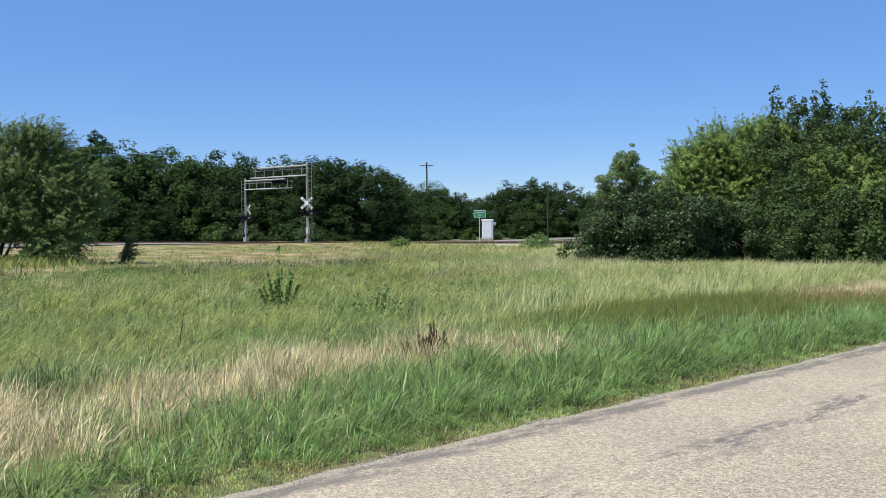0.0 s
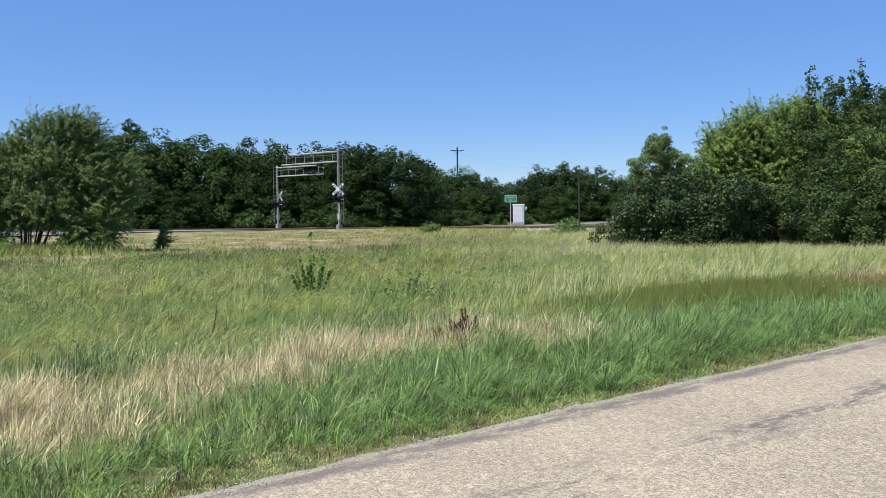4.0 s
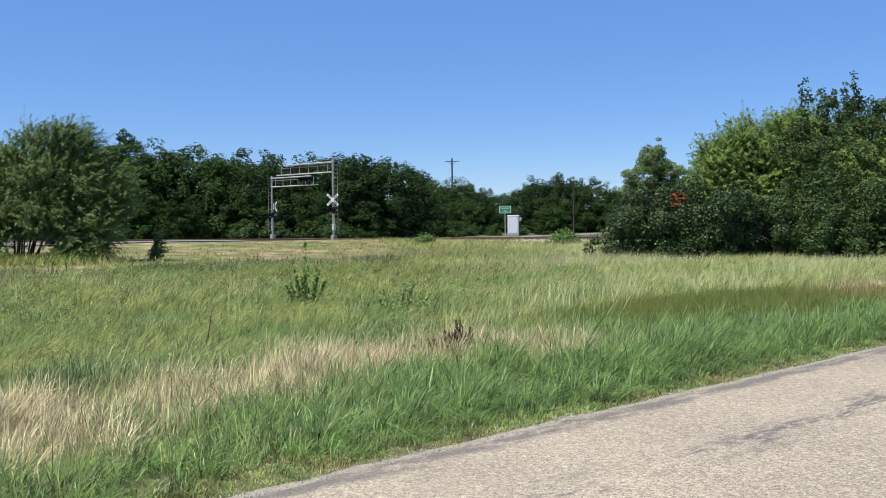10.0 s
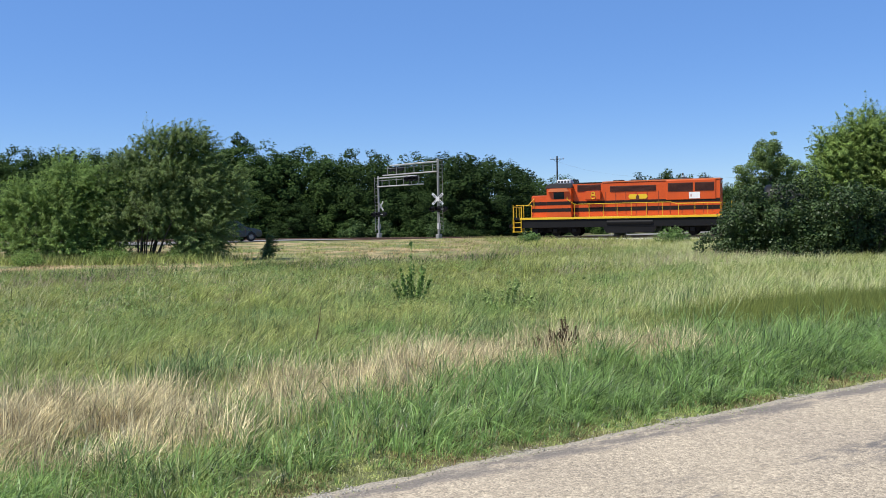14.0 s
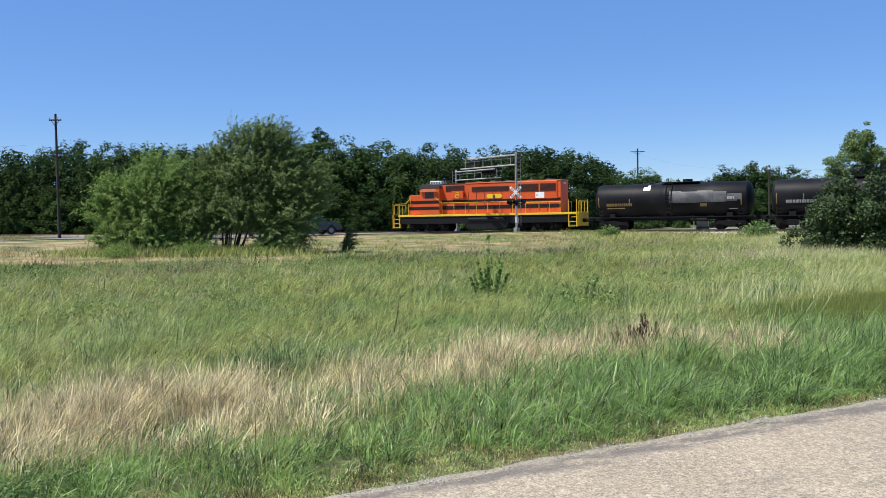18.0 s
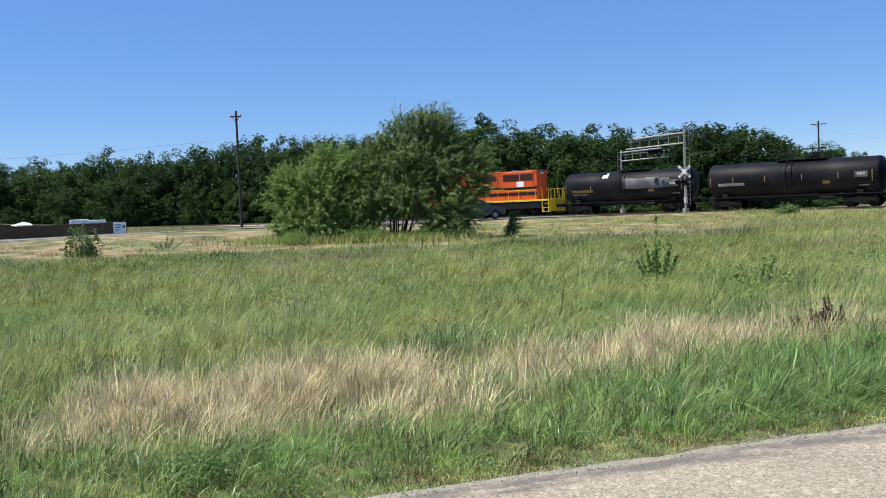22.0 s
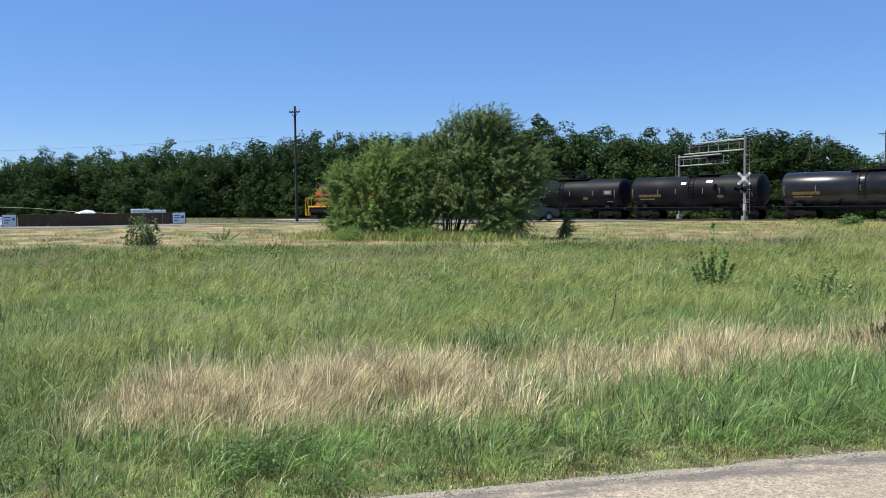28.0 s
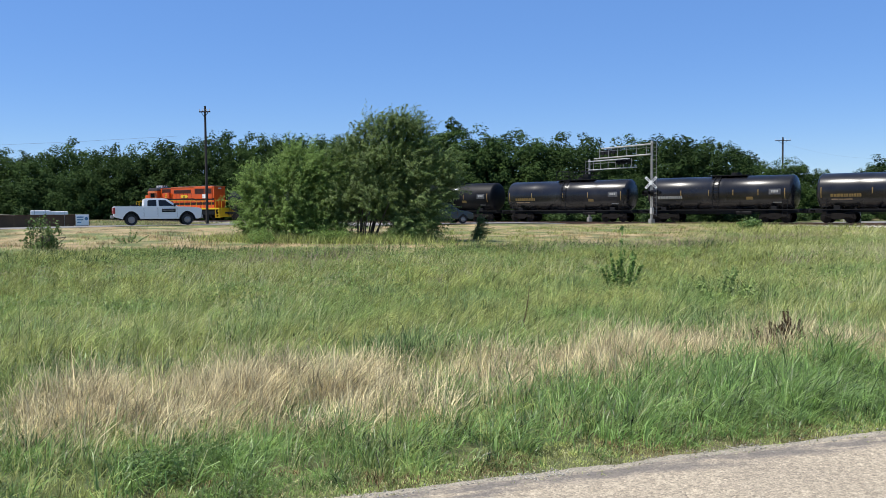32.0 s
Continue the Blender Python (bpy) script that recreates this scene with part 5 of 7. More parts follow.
def bogie(parent, xs, name="bogie"):
    bm = bmesh.new()
    for y in (-0.98, 0.98):
        for a, b in zip(xs[:-1], xs[1:]):
            side_frame(bm, a, b, y)
    m = sum(xs) / len(xs)
    box(bm, (m, 0, 0.62), (0.4, 2.1, 0.26), 0.02)
    frame_ob = part(name, bm, M_BROWN, parent, "dusty brown cast bogie frame")
    for x in xs:
        wheelset(frame_ob, x)
    return frame_ob


def lathe(bm, profile, seg=48):
    """Turn (x, r) about the x axis."""
    rings = []
    for x, r in profile:
        if r < 1e-4:
            rings.append([bm.verts.new((x, 0, 0))])
        else:
            rings.append([bm.verts.new((x, r * math.cos(2 * math.pi * k / seg), r * math.sin(2 * math.pi * k / seg))) for k in range(seg)])
    for a, b in zip(rings[:-1], rings[1:]):
        for k in range(seg):
            k2 = (k + 1) % seg
            if len(a) == 1:
                bm.faces.new((a[0], b[k], b[k2]))
            elif len(b) == 1:
                bm.faces.new((a[k], a[k2], b[0]))
            else:
                bm.faces.new((a[k], b[k], b[k2], a[k2]))
    return bm


def plate(parent, name, mat, x, z, w, h, radius, axis, label=""):
    """A plate bent round the side of a tank: z above the axis."""
    bm = bmesh.new()
    steps_n = max(2, int(h / 0.12))
    cols = [x - w / 2, x + w / 2]
    ang0, ang1 = math.asin((z - h / 2) / radius), math.asin(min(0.98, (z + h / 2) / radius))
    grid = []
    for lift in (0.002, 0.014):
        rows_v = []
        for i in range(steps_n + 1):
            a = ang0 + (ang1 - ang0) * i / steps_n
            r = radius + lift
            rows_v.append([bm.verts.new((c, r * math.cos(a), axis + r * math.sin(a))) for c in cols])
        grid.append(rows_v)
    lo, hi = grid
    for i in range(steps_n):
        bm.faces.new((hi[i][0], hi[i][1], hi[i + 1][1], hi[i + 1][0]))
        bm.faces.new((lo[i][0], lo[i + 1][0], lo[i + 1][1], lo[i][1]))
        for c in (0, 1):
            bm.faces.new((lo[i][c], hi[i][c], hi[i + 1][c], lo[i + 1][c]))
    for i in (0, steps_n):
        bm.faces.new((lo[i][0], lo[i][1], hi[i][1], hi[i][0]))
    return part(name, bm, mat, parent, label)


def marks(parent, mat, x, z, widths, h, radius, axis):
    """A row of bars in place of lettering."""
    cx = x
    for w in widths:
        plate(parent, "marking", mat, cx - w / 2, z, w, h, radius, axis)
        cx -= w + 0.05


def tank_car(length, label, mat, top="hatch", bars=(), texts=True, patch=False, placards=(), text_mat=None):
    """x forward, +y towards the field, z from the rail head. length: of the tank."""
    car = new("tank_car")
    tagged(car, label, "tank car", "tank cars of the train")
    R, AX, H = 1.42, 2.56, length / 2
    bm = bmesh.new()
    prof = [(-H, 0)]
    for k in range(1, 8):
        a = k / 7 * math.pi / 2
        prof.append((-H + 0.42 * (1 - math.cos(a)), R * math.sin(a)))
    prof += [(-H * 0.5, R), (-0.6, R), (-0.58, R + 0.012), (0.58, R + 0.012), (0.6, R), (H * 0.5, R)]
    prof += [(-x, r) for x, r in prof[7::-1]]
    lathe(bm, prof)
    bmesh.ops.translate(bm, vec=(0, 0, AX), verts=bm.verts)
    part("tank", bm, mat, car, "glossy black cylindrical steel tank", 35)
    # running gear
    for s in (-1, 1):
        for name, c, size in (("stub_sill", (s * (H - 1.0), 0, 0.98), (3.4, 0.36, 0.34)), ("end_sill", (s * (H + 0.32), 0, 1.02), (0.16, 2.7, 0.24)),
                              ("bolster", (s * (H - 1.7), 0, 1.22), (0.5, 2.3, 0.34)), ("coupler", (s * (H + 0.7), 0, 0.9), (0.7, 0.22, 0.24))):
            bm = bmesh.new()
            box(bm, c, size, 0.02)
            part(name, bm, M_BLACK, car)
    for s in (-1, 1):
        bm = bmesh.new()
        tube(bm, (-H - 0.25, s * 1.38, 1.08), (H + 0.25, s * 1.38, 1.08), 0.035, seg=6)
        part("side_rail", bm, M_BLACK, car)
    # underbody between the bogies; the long black bar is added to keep it dark
    bm = bmesh.new()
    box(bm, (0, 0, 1.0), (length - 5.0, 0.5, 0.34), 0.02)
    part("centre_sill", bm, M_BLACK, car)
    bm = bmesh.new()
    tube(bm, (0.3, 0, 1.2), (0.3, 0, 0.62), 0.24, 0.16, 14)
    part("outlet_valve", bm, M_BLACK, car)
    bm = bmesh.new()
    tube(bm, (-H + 3.6, 0.75, 0.86), (-H + 4.9, 0.75, 0.86), 0.17, seg=14)
    part("air_reservoir", bm, M_BLACK, car)
    for y in (0.5, -0.5):
        bm = bmesh.new()
        tube(bm, (-H + 3.0, y, 0.74), (H - 3.0, y, 0.78), 0.03, seg=6)
        part("brake_rod", bm, M_BLACK, car)
    for x in (-H + 3.1, -H * 0.3, H * 0.3, H - 3.1):
        bm = bmesh.new()
        box(bm, (x, 0, 1.12), (0.16, 2.5, 0.12), 0.01)
        part("cross_bearer", bm, M_BLACK, car)
    for s in (-1, 1):
        bogie(car, (s * (H - 1.7) - 0.89, s * (H - 1.7) + 0.89))
    # end ladders and grab irons
    for s in (-1, 1):
        for y in (1.18, -1.18):
            bm = bmesh.new()
            x = s * (H - 0.55)
            tube(bm, (x, y + math.copysign(0.14, y), 0.55), (x, y + math.copysign(0.14, y), 1.95), 0.022, seg=6)
            tube(bm, (x - s * 0.4, y + math.copysign(0.14, y), 0.55), (x - s * 0.4, y + math.copysign(0.14, y), 1.95), 0.022, seg=6)
            for z in (0.6, 0.95, 1.3, 1.65):
                tube(bm, (x, y + math.copysign(0.14, y), z), (x - s * 0.4, y + math.copysign(0.14, y), z), 0.018, seg=6)
            part("end_ladder", bm, M_BLACK, car)
    # side ladder up to the top
    bm = bmesh.new()
    for dx in (-0.24, 0.24):
        last = None
        for i in range(9):
            a = -0.25 + i * 0.19
            p = (dx, (R + 0.1) * math.cos(a), AX + (R + 0.1) * math.sin(a))
            if last:
                tube(bm, last, p, 0.028, seg=6)
            last = p
        tube(bm, (dx, R + 0.05, 1.05), (dx, (R + 0.1) * math.cos(-0.25), AX + (R + 0.1) * math.sin(-0.25)), 0.028, seg=6)
    for i in range(11):
        if i < 3:
            y, z = R + 0.06, 1.1 + i * 0.36
        else:
            a = -0.25 + (i - 3) * 0.19
            y, z = (R + 0.1) * math.cos(a), AX + (R + 0.1) * math.sin(a)
        tube(bm, (-0.24, y, z), (0.24, y, z), 0.02, seg=6)
    part("ladder", bm, M_BLACK, car, "black steel rung ladder")
    # top fittings
    bm = bmesh.new()
    box(bm, (-0.8, 0, AX + R + 0.05), (3.2 if top != "rail" else 4.0, 1.5, 0.07), 0.01)
    part("top_platform", bm, M_BLACK, car)
    bm = bmesh.new()
    tube(bm, (-1.3, 0, AX + R), (-1.3, 0, AX + R + 0.30), 0.42, 0.4, 20)
    part("hatch", bm, M_BLACK, car, smooth_angle=40)
    if top == "rail":
        bm = bmesh.new()
        for y in (-0.72, 0.72):
            for x0, x1 in ((-2.8, -0.75), (-0.2, 1.15)):
                tube(bm, (x0, y, AX + R + 0.88), (x1, y, AX + R + 0.88), 0.025, seg=6)
                tube(bm, (x0, y, AX + R + 0.48), (x1, y, AX + R + 0.48), 0.02, seg=6)
                for x in np.linspace(x0, x1, 3):
                    tube(bm, (x, y, AX + R + 0.05), (x, y, AX + R + 0.88), 0.025, seg=6)
        part("top_railing", bm, M_BLACK, car)
        bm = bmesh.new()
        box(bm, (-1.9, 0.2, AX + R + 0.34), (0.55, 0.5, 0.5), 0.02)
        part("valve_housing", bm, M_BLACK, car)
    # reflective bars, markings, stencils
    for x in (H - 0.55, -H + 0.75):
        plate(car, "reflector", M_TEXT, x, -0.12, 0.07, 0.86, R, AX, "yellow reflective bar")
    for x, z in bars:
        plate(car, "reflector", M_TEXT, x, z, 0.07, 0.48, R, AX, "yellow reflective bar")
    tm = text_mat or M_TEXT
    if texts:
        marks(car, tm, H - 1.25, -0.36, (0.2, 0.2, 0.2, 0.2, 0.12, 0.14, 0.14, 0.14, 0.14, 0.14, 0.14), 0.24, R, AX)
        marks(car, M_TANK_MATTE if text_mat else M_WOODTAN, H - 1.3, -0.66, (0.5, 0.35, 0.6), 0.08, R, AX)
        plate(car, "stencil", M_PATCH, -H + 1.55, 0.02, 0.95, 0.46, R, AX, "faded grey stencil panel")
        marks(car, M_TEXTW, -H + 1.85, 0.05, (0.14, 0.2, 0.14), 0.22, R + 0.013, AX)
        plate(car, "stencil", M_TEXT, -1.9 - H * 0.15, -0.5, 0.55, 0.24, R, AX, "small yellow stencil panel")
        plate(car, "stencil", M_TEXTW, -H + 1.4, -0.85, 0.7, 0.06, R, AX)
    for x, z, w, h in placards:
        plate(car, "placard", M_WHITE, x, z, w, h, R, AX, "white paper placard")
    if patch:
        for x, w, z, h in ((-0.55, 1.0, 0.2, 0.98), (-1.7, 1.3, 0.16, 0.94), (-3.0, 1.3, 0.2, 0.98), (-4.2, 1.05, 0.16, 0.86), (-5.35, 1.15, 0.14, 0.5)):
            plate(car, "paint_patch", M_PATCH, x, z, w, h, R, AX, "faded grey painted-over patch")
    return car


def locomotive():
    """x forward (0 at the front step), +y towards the field, z from the rail head."""
    loco = new("locomotive")
    tagged(loco, "orange and black diesel locomotive with yellow steps and railings", "locomotive")
    DECK = 1.52
    # underframe and sill
    bm = bmesh.new()
    box(bm, (-9.9, 0, 1.43), (18.6, 3.02, 0.16), 0.015)
    part("sill", bm, M_YELLOW, loco, "yellow running board sill")
    bm = bmesh.new()
    box(bm, (-9.9, 0, 1.03), (18.4, 2.84, 0.60), 0.02)
    box(bm, (-7.3, 0, 0.98), (1.0, 2.8, 0.5), 0.03)
    box(bm, (-13.2, 0, 0.98), (1.2, 2.8, 0.5), 0.03)
    part("underframe", bm, M_BLACK, loco)
    bm = bmesh.new()
    prism(bm, [(-7.9, 1.15), (-7.9, 0.55), (-8.15, 0.26), (-12.2, 0.26), (-12.45, 0.55), (-12.45, 1.15)], -1.4, 1.4)
    part("fuel_tank", bm, M_BLACK, loco, "black fuel tank between the bogies")
    bm = bmesh.new()
    tube(bm, (-8.2, 1.36, 1.05), (-12.2, 1.36, 1.05), 0.17, seg=14)
    part("air_reservoir", bm, M_BLACK, loco, smooth_angle=40)
    for xs in ((-2.3, -4.05, -5.8), (-14.0, -15.75, -17.5)):
        b = bogie(loco, xs)
        for x in xs:
            bm = bmesh.new()
            box(bm, (x, 1.1, 0.5), (0.36, 0.14, 0.34), 0.03)
            part("axle_box", bm, M_BLACK, b)
    # hoods
    bm = bmesh.new()
    prism(bm, [(-1.53, DECK), (-1.53, 3.38), (-1.62, 3.46), (-2.95, 3.46), (-2.95, DECK)], -0.95, 0.95)
    bmesh.ops.bevel(bm, geom=bm.edges[:], offset=0.04, segments=2, affect="EDGES", profile=0.5)
    part("short_hood", bm, M_ORANGE, loco, "low orange nose hood")
    bm = bmesh.new()
    prism(bm, [(-5.1, DECK), (-5.1, 4.42), (-17.9, 4.42), (-17.9, DECK)], -0.93, 0.93)
    bmesh.ops.bevel(bm, geom=[e for e in bm.edges if abs(e.verts[0].co.z - e.verts[1].co.z) < 0.01 and e.verts[0].co.z > 4], offset=0.09, segments=3, affect="EDGES", profile=0.5)
    part("long_hood", bm, M_ORANGE, loco, "long orange engine hood")
    bm = bmesh.new()
    prism(bm, [(-5.12, 4.425), (-5.12, 4.50), (-7.66, 4.50), (-7.66, 4.425)], -0.95, 0.95)
    part("roof_hatch", bm, M_CABROOF, loco, "dark grey roof hatch behind the cab")
    bm = bmesh.new()
    prism(bm, [(-7.7, 4.425), (-7.7, 4.52), (-17.95, 4.52), (-17.95, 4.425)], -0.97, 0.97)
    part("hood_roof", bm, M_ROOF, loco, "paler orange hood roof edge")
    bm = bmesh.new()
    prism(bm, [(-13.2, 2.8), (-13.2, 4.43), (-17.5, 4.43), (-17.5, 2.8)], -1.0, 1.0)
    bmesh.ops.bevel(bm, geom=bm.edges[:], offset=0.03, segments=1, affect="EDGES")
    part("radiator_housing", bm, M_ORANGE, loco)
    bm = bmesh.new()
    prism(bm, [(-2.95, DECK), (-2.95, 4.15), (-3.15, 4.36), (-4.95, 4.36), (-5.1, 4.15), (-5.1, DECK)], -1.48, 1.48)
    bmesh.ops.bevel(bm, geom=bm.edges[:], offset=0.03, segments=2, affect="EDGES", profile=0.5)
    part("cab", bm, M_ORANGE, loco, "orange driver's cab")
    bm = bmesh.new()
    prism(bm, [(-2.80, 4.05), (-2.90, 4.22), (-3.2, 4.46), (-4.95, 4.46), (-5.15, 4.25), (-5.15, 4.05)], -1.52, 1.52)
    bmesh.ops.bevel(bm, geom=bm.edges[:], offset=0.03, segments=2, affect="EDGES", profile=0.5)
    part("cab_roof", bm, M_CABROOF, loco, "dark grey cab roof")
    bm = bmesh.new()
    box(bm, (-4.2, 0, 4.64), (1.25, 1.1, 0.36), 0.07)
    ac = part("air_conditioner", bm, M_CABINET, loco, "pale grey rooftop air conditioner")
    for k in range(4):
        for s in (-1, 1):
            bm = bmesh.new()
            box(bm, (-4.62 + k * 0.28, s * 0.556, 4.64), (0.16, 0.012, 0.2))
            part("vent", bm, M_CABROOF, ac)
    bm = bmesh.new()
    for k in (0, 0.22, 0.44):
        tube(bm, (-5.15 - k * 0.5, 0.3 - k, 4.5), (-5.0 - k * 0.5, 0.3 - k, 4.82), 0.04, 0.09, 8)
    part("horn", bm, M_CABROOF, loco)
    bm = bmesh.new()
    box(bm, (-3.55, 0.4, 4.5), (0.35, 0.35, 0.12), 0.03)
    part("beacon", bm, M_CABROOF, loco)
    # cab glazing with visor
    for s in (-1, 1):
        bm = bmesh.new()
        box(bm, (-4.02, s * 1.485, 3.40), (0.92, 0.03, 0.60), 0.01)
        w = part("cab_window", bm, M_GLASS, loco, "dark cab side window")
        bm = bmesh.new()
        prism(bm, [(-3.1, 3.74), (-3.35, 4.02), (-4.75, 4.02), (-4.95, 3.74)], s * 1.5, s * 1.74)
        part("visor", bm, M_ROOF, loco, "sloping orange window visor")
        bm = bmesh.new()
        box(bm, (-2.945, s * 0.72, 3.82), (0.03, 0.72, 0.5), 0.01)
        part("windscreen", bm, M_GLASS, loco)
    # hood doors, stripes, grilles
    for s in (-1, 1):
        y = s * 0.945
        for z, h in ((2.74, 0.30), (2.14, 0.30)):
            bm = bmesh.new()
            box(bm, (-11.5, y, z), (12.8, 0.012, h * (1.15 if z < 2.4 else 0.9)))
            part("stripe", bm, M_STRIPE, loco, "dark brown-black horizontal stripe")
            bm = bmesh.new()
            box(bm, (-2.24, s * 0.962, z), (1.4, 0.012, h))
            part("stripe", bm, M_STRIPE, loco, "dark brown-black horizontal stripe")
            bm = bmesh.new()
            box(bm, (-4.02, s * 1.492, z), (2.1, 0.012, h))
            part("stripe", bm, M_STRIPE, loco, "dark brown-black horizontal stripe")
        for x0, x1, z0, z1, yy in ((-5.5, -7.55, 3.72, 4.3, y), (-8.4, -12.4, 3.62, 4.1, y), (-13.35, -15.3, 3.5, 4.2, s * 1.01), (-15.45, -17.35, 3.5, 4.2, s * 1.01)):
            bm = bmesh.new()
            n = int((z1 - z0) / 0.075)
            box(bm, ((x0 + x1) / 2, yy, (z0 + z1) / 2), (abs(x1 - x0), 0.02, z1 - z0))
            g = part("grille", bm, M_DARK, loco, "dark louvred grille")
            bm = bmesh.new()
            for i in range(n):
                box(bm, ((x0 + x1) / 2, yy + s * 0.02, z0 + 0.04 + i * 0.075), (abs(x1 - x0) - 0.06, 0.03, 0.02))
            part("louvre", bm, M_DARK, g)
        for x in np.arange(-8.0, -17.6, -0.92):
            bm = bmesh.new()
            box(bm, (x, y + s * 0.006, 2.62), (0.025, 0.02, 1.95))
            part("door_seam", bm, M_DARK, loco)
        bm = bmesh.new()
        prism(bm, [(-6.2, 2.98), (-6.2, 3.62), (-6.35, 3.75), (-7.6, 3.75), (-7.6, 2.98)], min(s * 0.93, s * 1.3), max(s * 0.93, s * 1.3))
        bmesh.ops.bevel(bm, geom=bm.edges[:], offset=0.04, segments=2, affect="EDGES")
        part("blower_housing", bm, M_ORANGE, loco, "bulging orange blower housing")
        # round emblem, winged emblem, notice
        bm = bmesh.new()
        for zz, r in ((3.47, 0.15), (3.22, 0.19)):
            for a in range(16):
                p0, p1 = a * math.pi / 8, (a + 1) * math.pi / 8
                tube(bm, (-6.94 + r * math.cos(p0), s * 1.31, zz + r * math.sin(p0)), (-6.94 + r * math.cos(p1), s * 1.31, zz + r * math.sin(p1)), 0.035, seg=5)
        part("emblem", bm, M_YELLOW, loco, "yellow ring emblem")
        bm = bmesh.new()
        for c in (-10.5, -11.3):
            prism(bm, [(c - 0.3, 2.96), (c - 0.44, 3.16), (c - 0.3, 3.36), (c + 0.3, 3.36), (c + 0.44, 3.16), (c + 0.3, 2.96)], min(y + s * 0.006, y + s * 0.022), max(y + s * 0.006, y + s * 0.022))
        e = part("emblem", bm, M_YELLOW, loco, "yellow winged emblem on the hood")
        bm = bmesh.new()
        prism(bm, [(-10.76, 2.92), (-10.9, 2.84), (-11.04, 2.92), (-11.04, 3.2), (-10.9, 3.3), (-10.76, 3.2)], min(y + s * 0.01, y + s * 0.03), max(y + s * 0.01, y + s * 0.03))
        part("shield", bm, M_DARK, e)
        bm = bmesh.new()
        box(bm, (-15.48, s * 1.012, 3.14), (0.95, 0.016, 0.54))
        nt = part("notice", bm, M_WHITE, loco, "white square notice panel")
        bm = bmesh.new()
        box(bm, (-15.16, s * 1.024, 3.12), (0.07, 0.008, 0.2))
        part("notice_mark", bm, M_REDLAMP, nt)
        # handrails
        bm = bmesh.new()
        yr = s * 1.44
        tube(bm, (-5.35, yr, 2.62), (-13.6, yr, 2.62), 0.022, seg=6)
        tube(bm, (-13.6, yr, 2.62), (-14.1, yr, 2.48), 0.028, seg=6)
        tube(bm, (-14.1, yr, 2.48), (-18.1, yr, 2.48), 0.028, seg=6)
        tube(bm, (-5.35, yr, 2.62), (-4.75, s * 1.5, 3.05), 0.028, seg=6)
        tube(bm, (-4.75, s * 1.5, 3.05), (-4.75, s * 1.5, 3.3), 0.028, seg=6)
        part("handrail", bm, M_YELLOW, loco, "yellow walkway handrail")
        for x in np.arange(-5.35, -18.2, -1.27):
            bm = bmesh.new()
            tube(bm, (x, yr, DECK), (x, yr, 2.62 if x > -13.7 else 2.48), 0.02, seg=6)
            part("stanchion", bm, M_YELLOW, loco)
        bm = bmesh.new()
        tube(bm, (-1.75, s * 1.0, 2.4), (-1.75, s * 1.0, 3.2), 0.025, seg=6)
        tube(bm, (-1.75, s * 1.0, 3.2), (-1.35, s * 1.3, 2.62), 0.025, seg=6)
        tube(bm, (-1.35, s * 1.3, 2.62), (-0.2, s * 1.4, 2.62), 0.025, seg=6)
        part("handrail", bm, M_YELLOW, loco, "yellow nose handrail")
    # end platforms, steps, pilots, couplers
    for e, d in ((0.0, 1), (-19.6, -1)):
        bm = bmesh.new()
        box(bm, (e - d * 0.62, 0, 1.44), (1.2, 2.9, 0.16), 0.015)
        box(bm, (e + d * 0.02, 0, 0.98), (0.12, 2.3, 1.1), 0.02)
        part("pilot", bm, M_YELLOW if d < 0 else M_BLACK, loco)
        for s in (-1, 1):
            for i, z in enumerate((0.42, 0.78, 1.14)):
                bm = bmesh.new()
                box(bm, (e - d * 0.30, s * (1.36 - 0.06 * i), z), (0.80, 0.34, 0.05), 0.008)
                part("step", bm, M_YELLOW, loco)
            for dx in (0.02, -0.72):
                bm = bmesh.new()
                box(bm, (e + d * dx, s * 1.38, 0.95), (0.06, 0.32, 1.15), 0.01)
                part("step_side", bm, M_YELLOW, loco)
                bm = bmesh.new()
                tube(bm, (e + d * dx, s * 1.46, 1.4), (e + d * dx, s * 1.46, 2.66), 0.03, seg=6)
                part("grab_post", bm, M_YELLOW, loco)
        bm = bmesh.new()
        tube(bm, (e + d * 0.1, -1.1, 2.5), (e + d * 0.1, 1.1, 2.5), 0.025, seg=6)
        for y in (-1.1, -0.4, 0.4, 1.1):
            tube(bm, (e + d * 0.1, y, 1.5), (e + d * 0.1, y, 2.5), 0.025, seg=6)
        part("end_railing", bm, M_YELLOW, loco)
        bm = bmesh.new()
        box(bm, (e + d * 0.45, 0, 0.86), (0.9, 0.26, 0.28), 0.04)
        part("coupler", bm, M_BROWN, loco)
    bm = bmesh.new()
    for y in (-0.14, 0.14):
        tube(bm, (-1.54, y, 3.2), (-1.46, y, 3.2), 0.1, seg=14)
        tube(bm, (-17.88, y, 4.2), (-18.02, y, 4.2), 0.1, seg=14)
    part("headlight", bm, M_LAMP, loco)
    for x in (-9.0, -10.6, -12.2, -14.4, -16.2):
        bm = bmesh.new()
        tube(bm, (x, 0, 4.5), (x, 0, 4.64), 0.55, 0.5, 18)
        part("roof_fan", bm, M_CABROOF, loco, smooth_angle=40)
    return loco


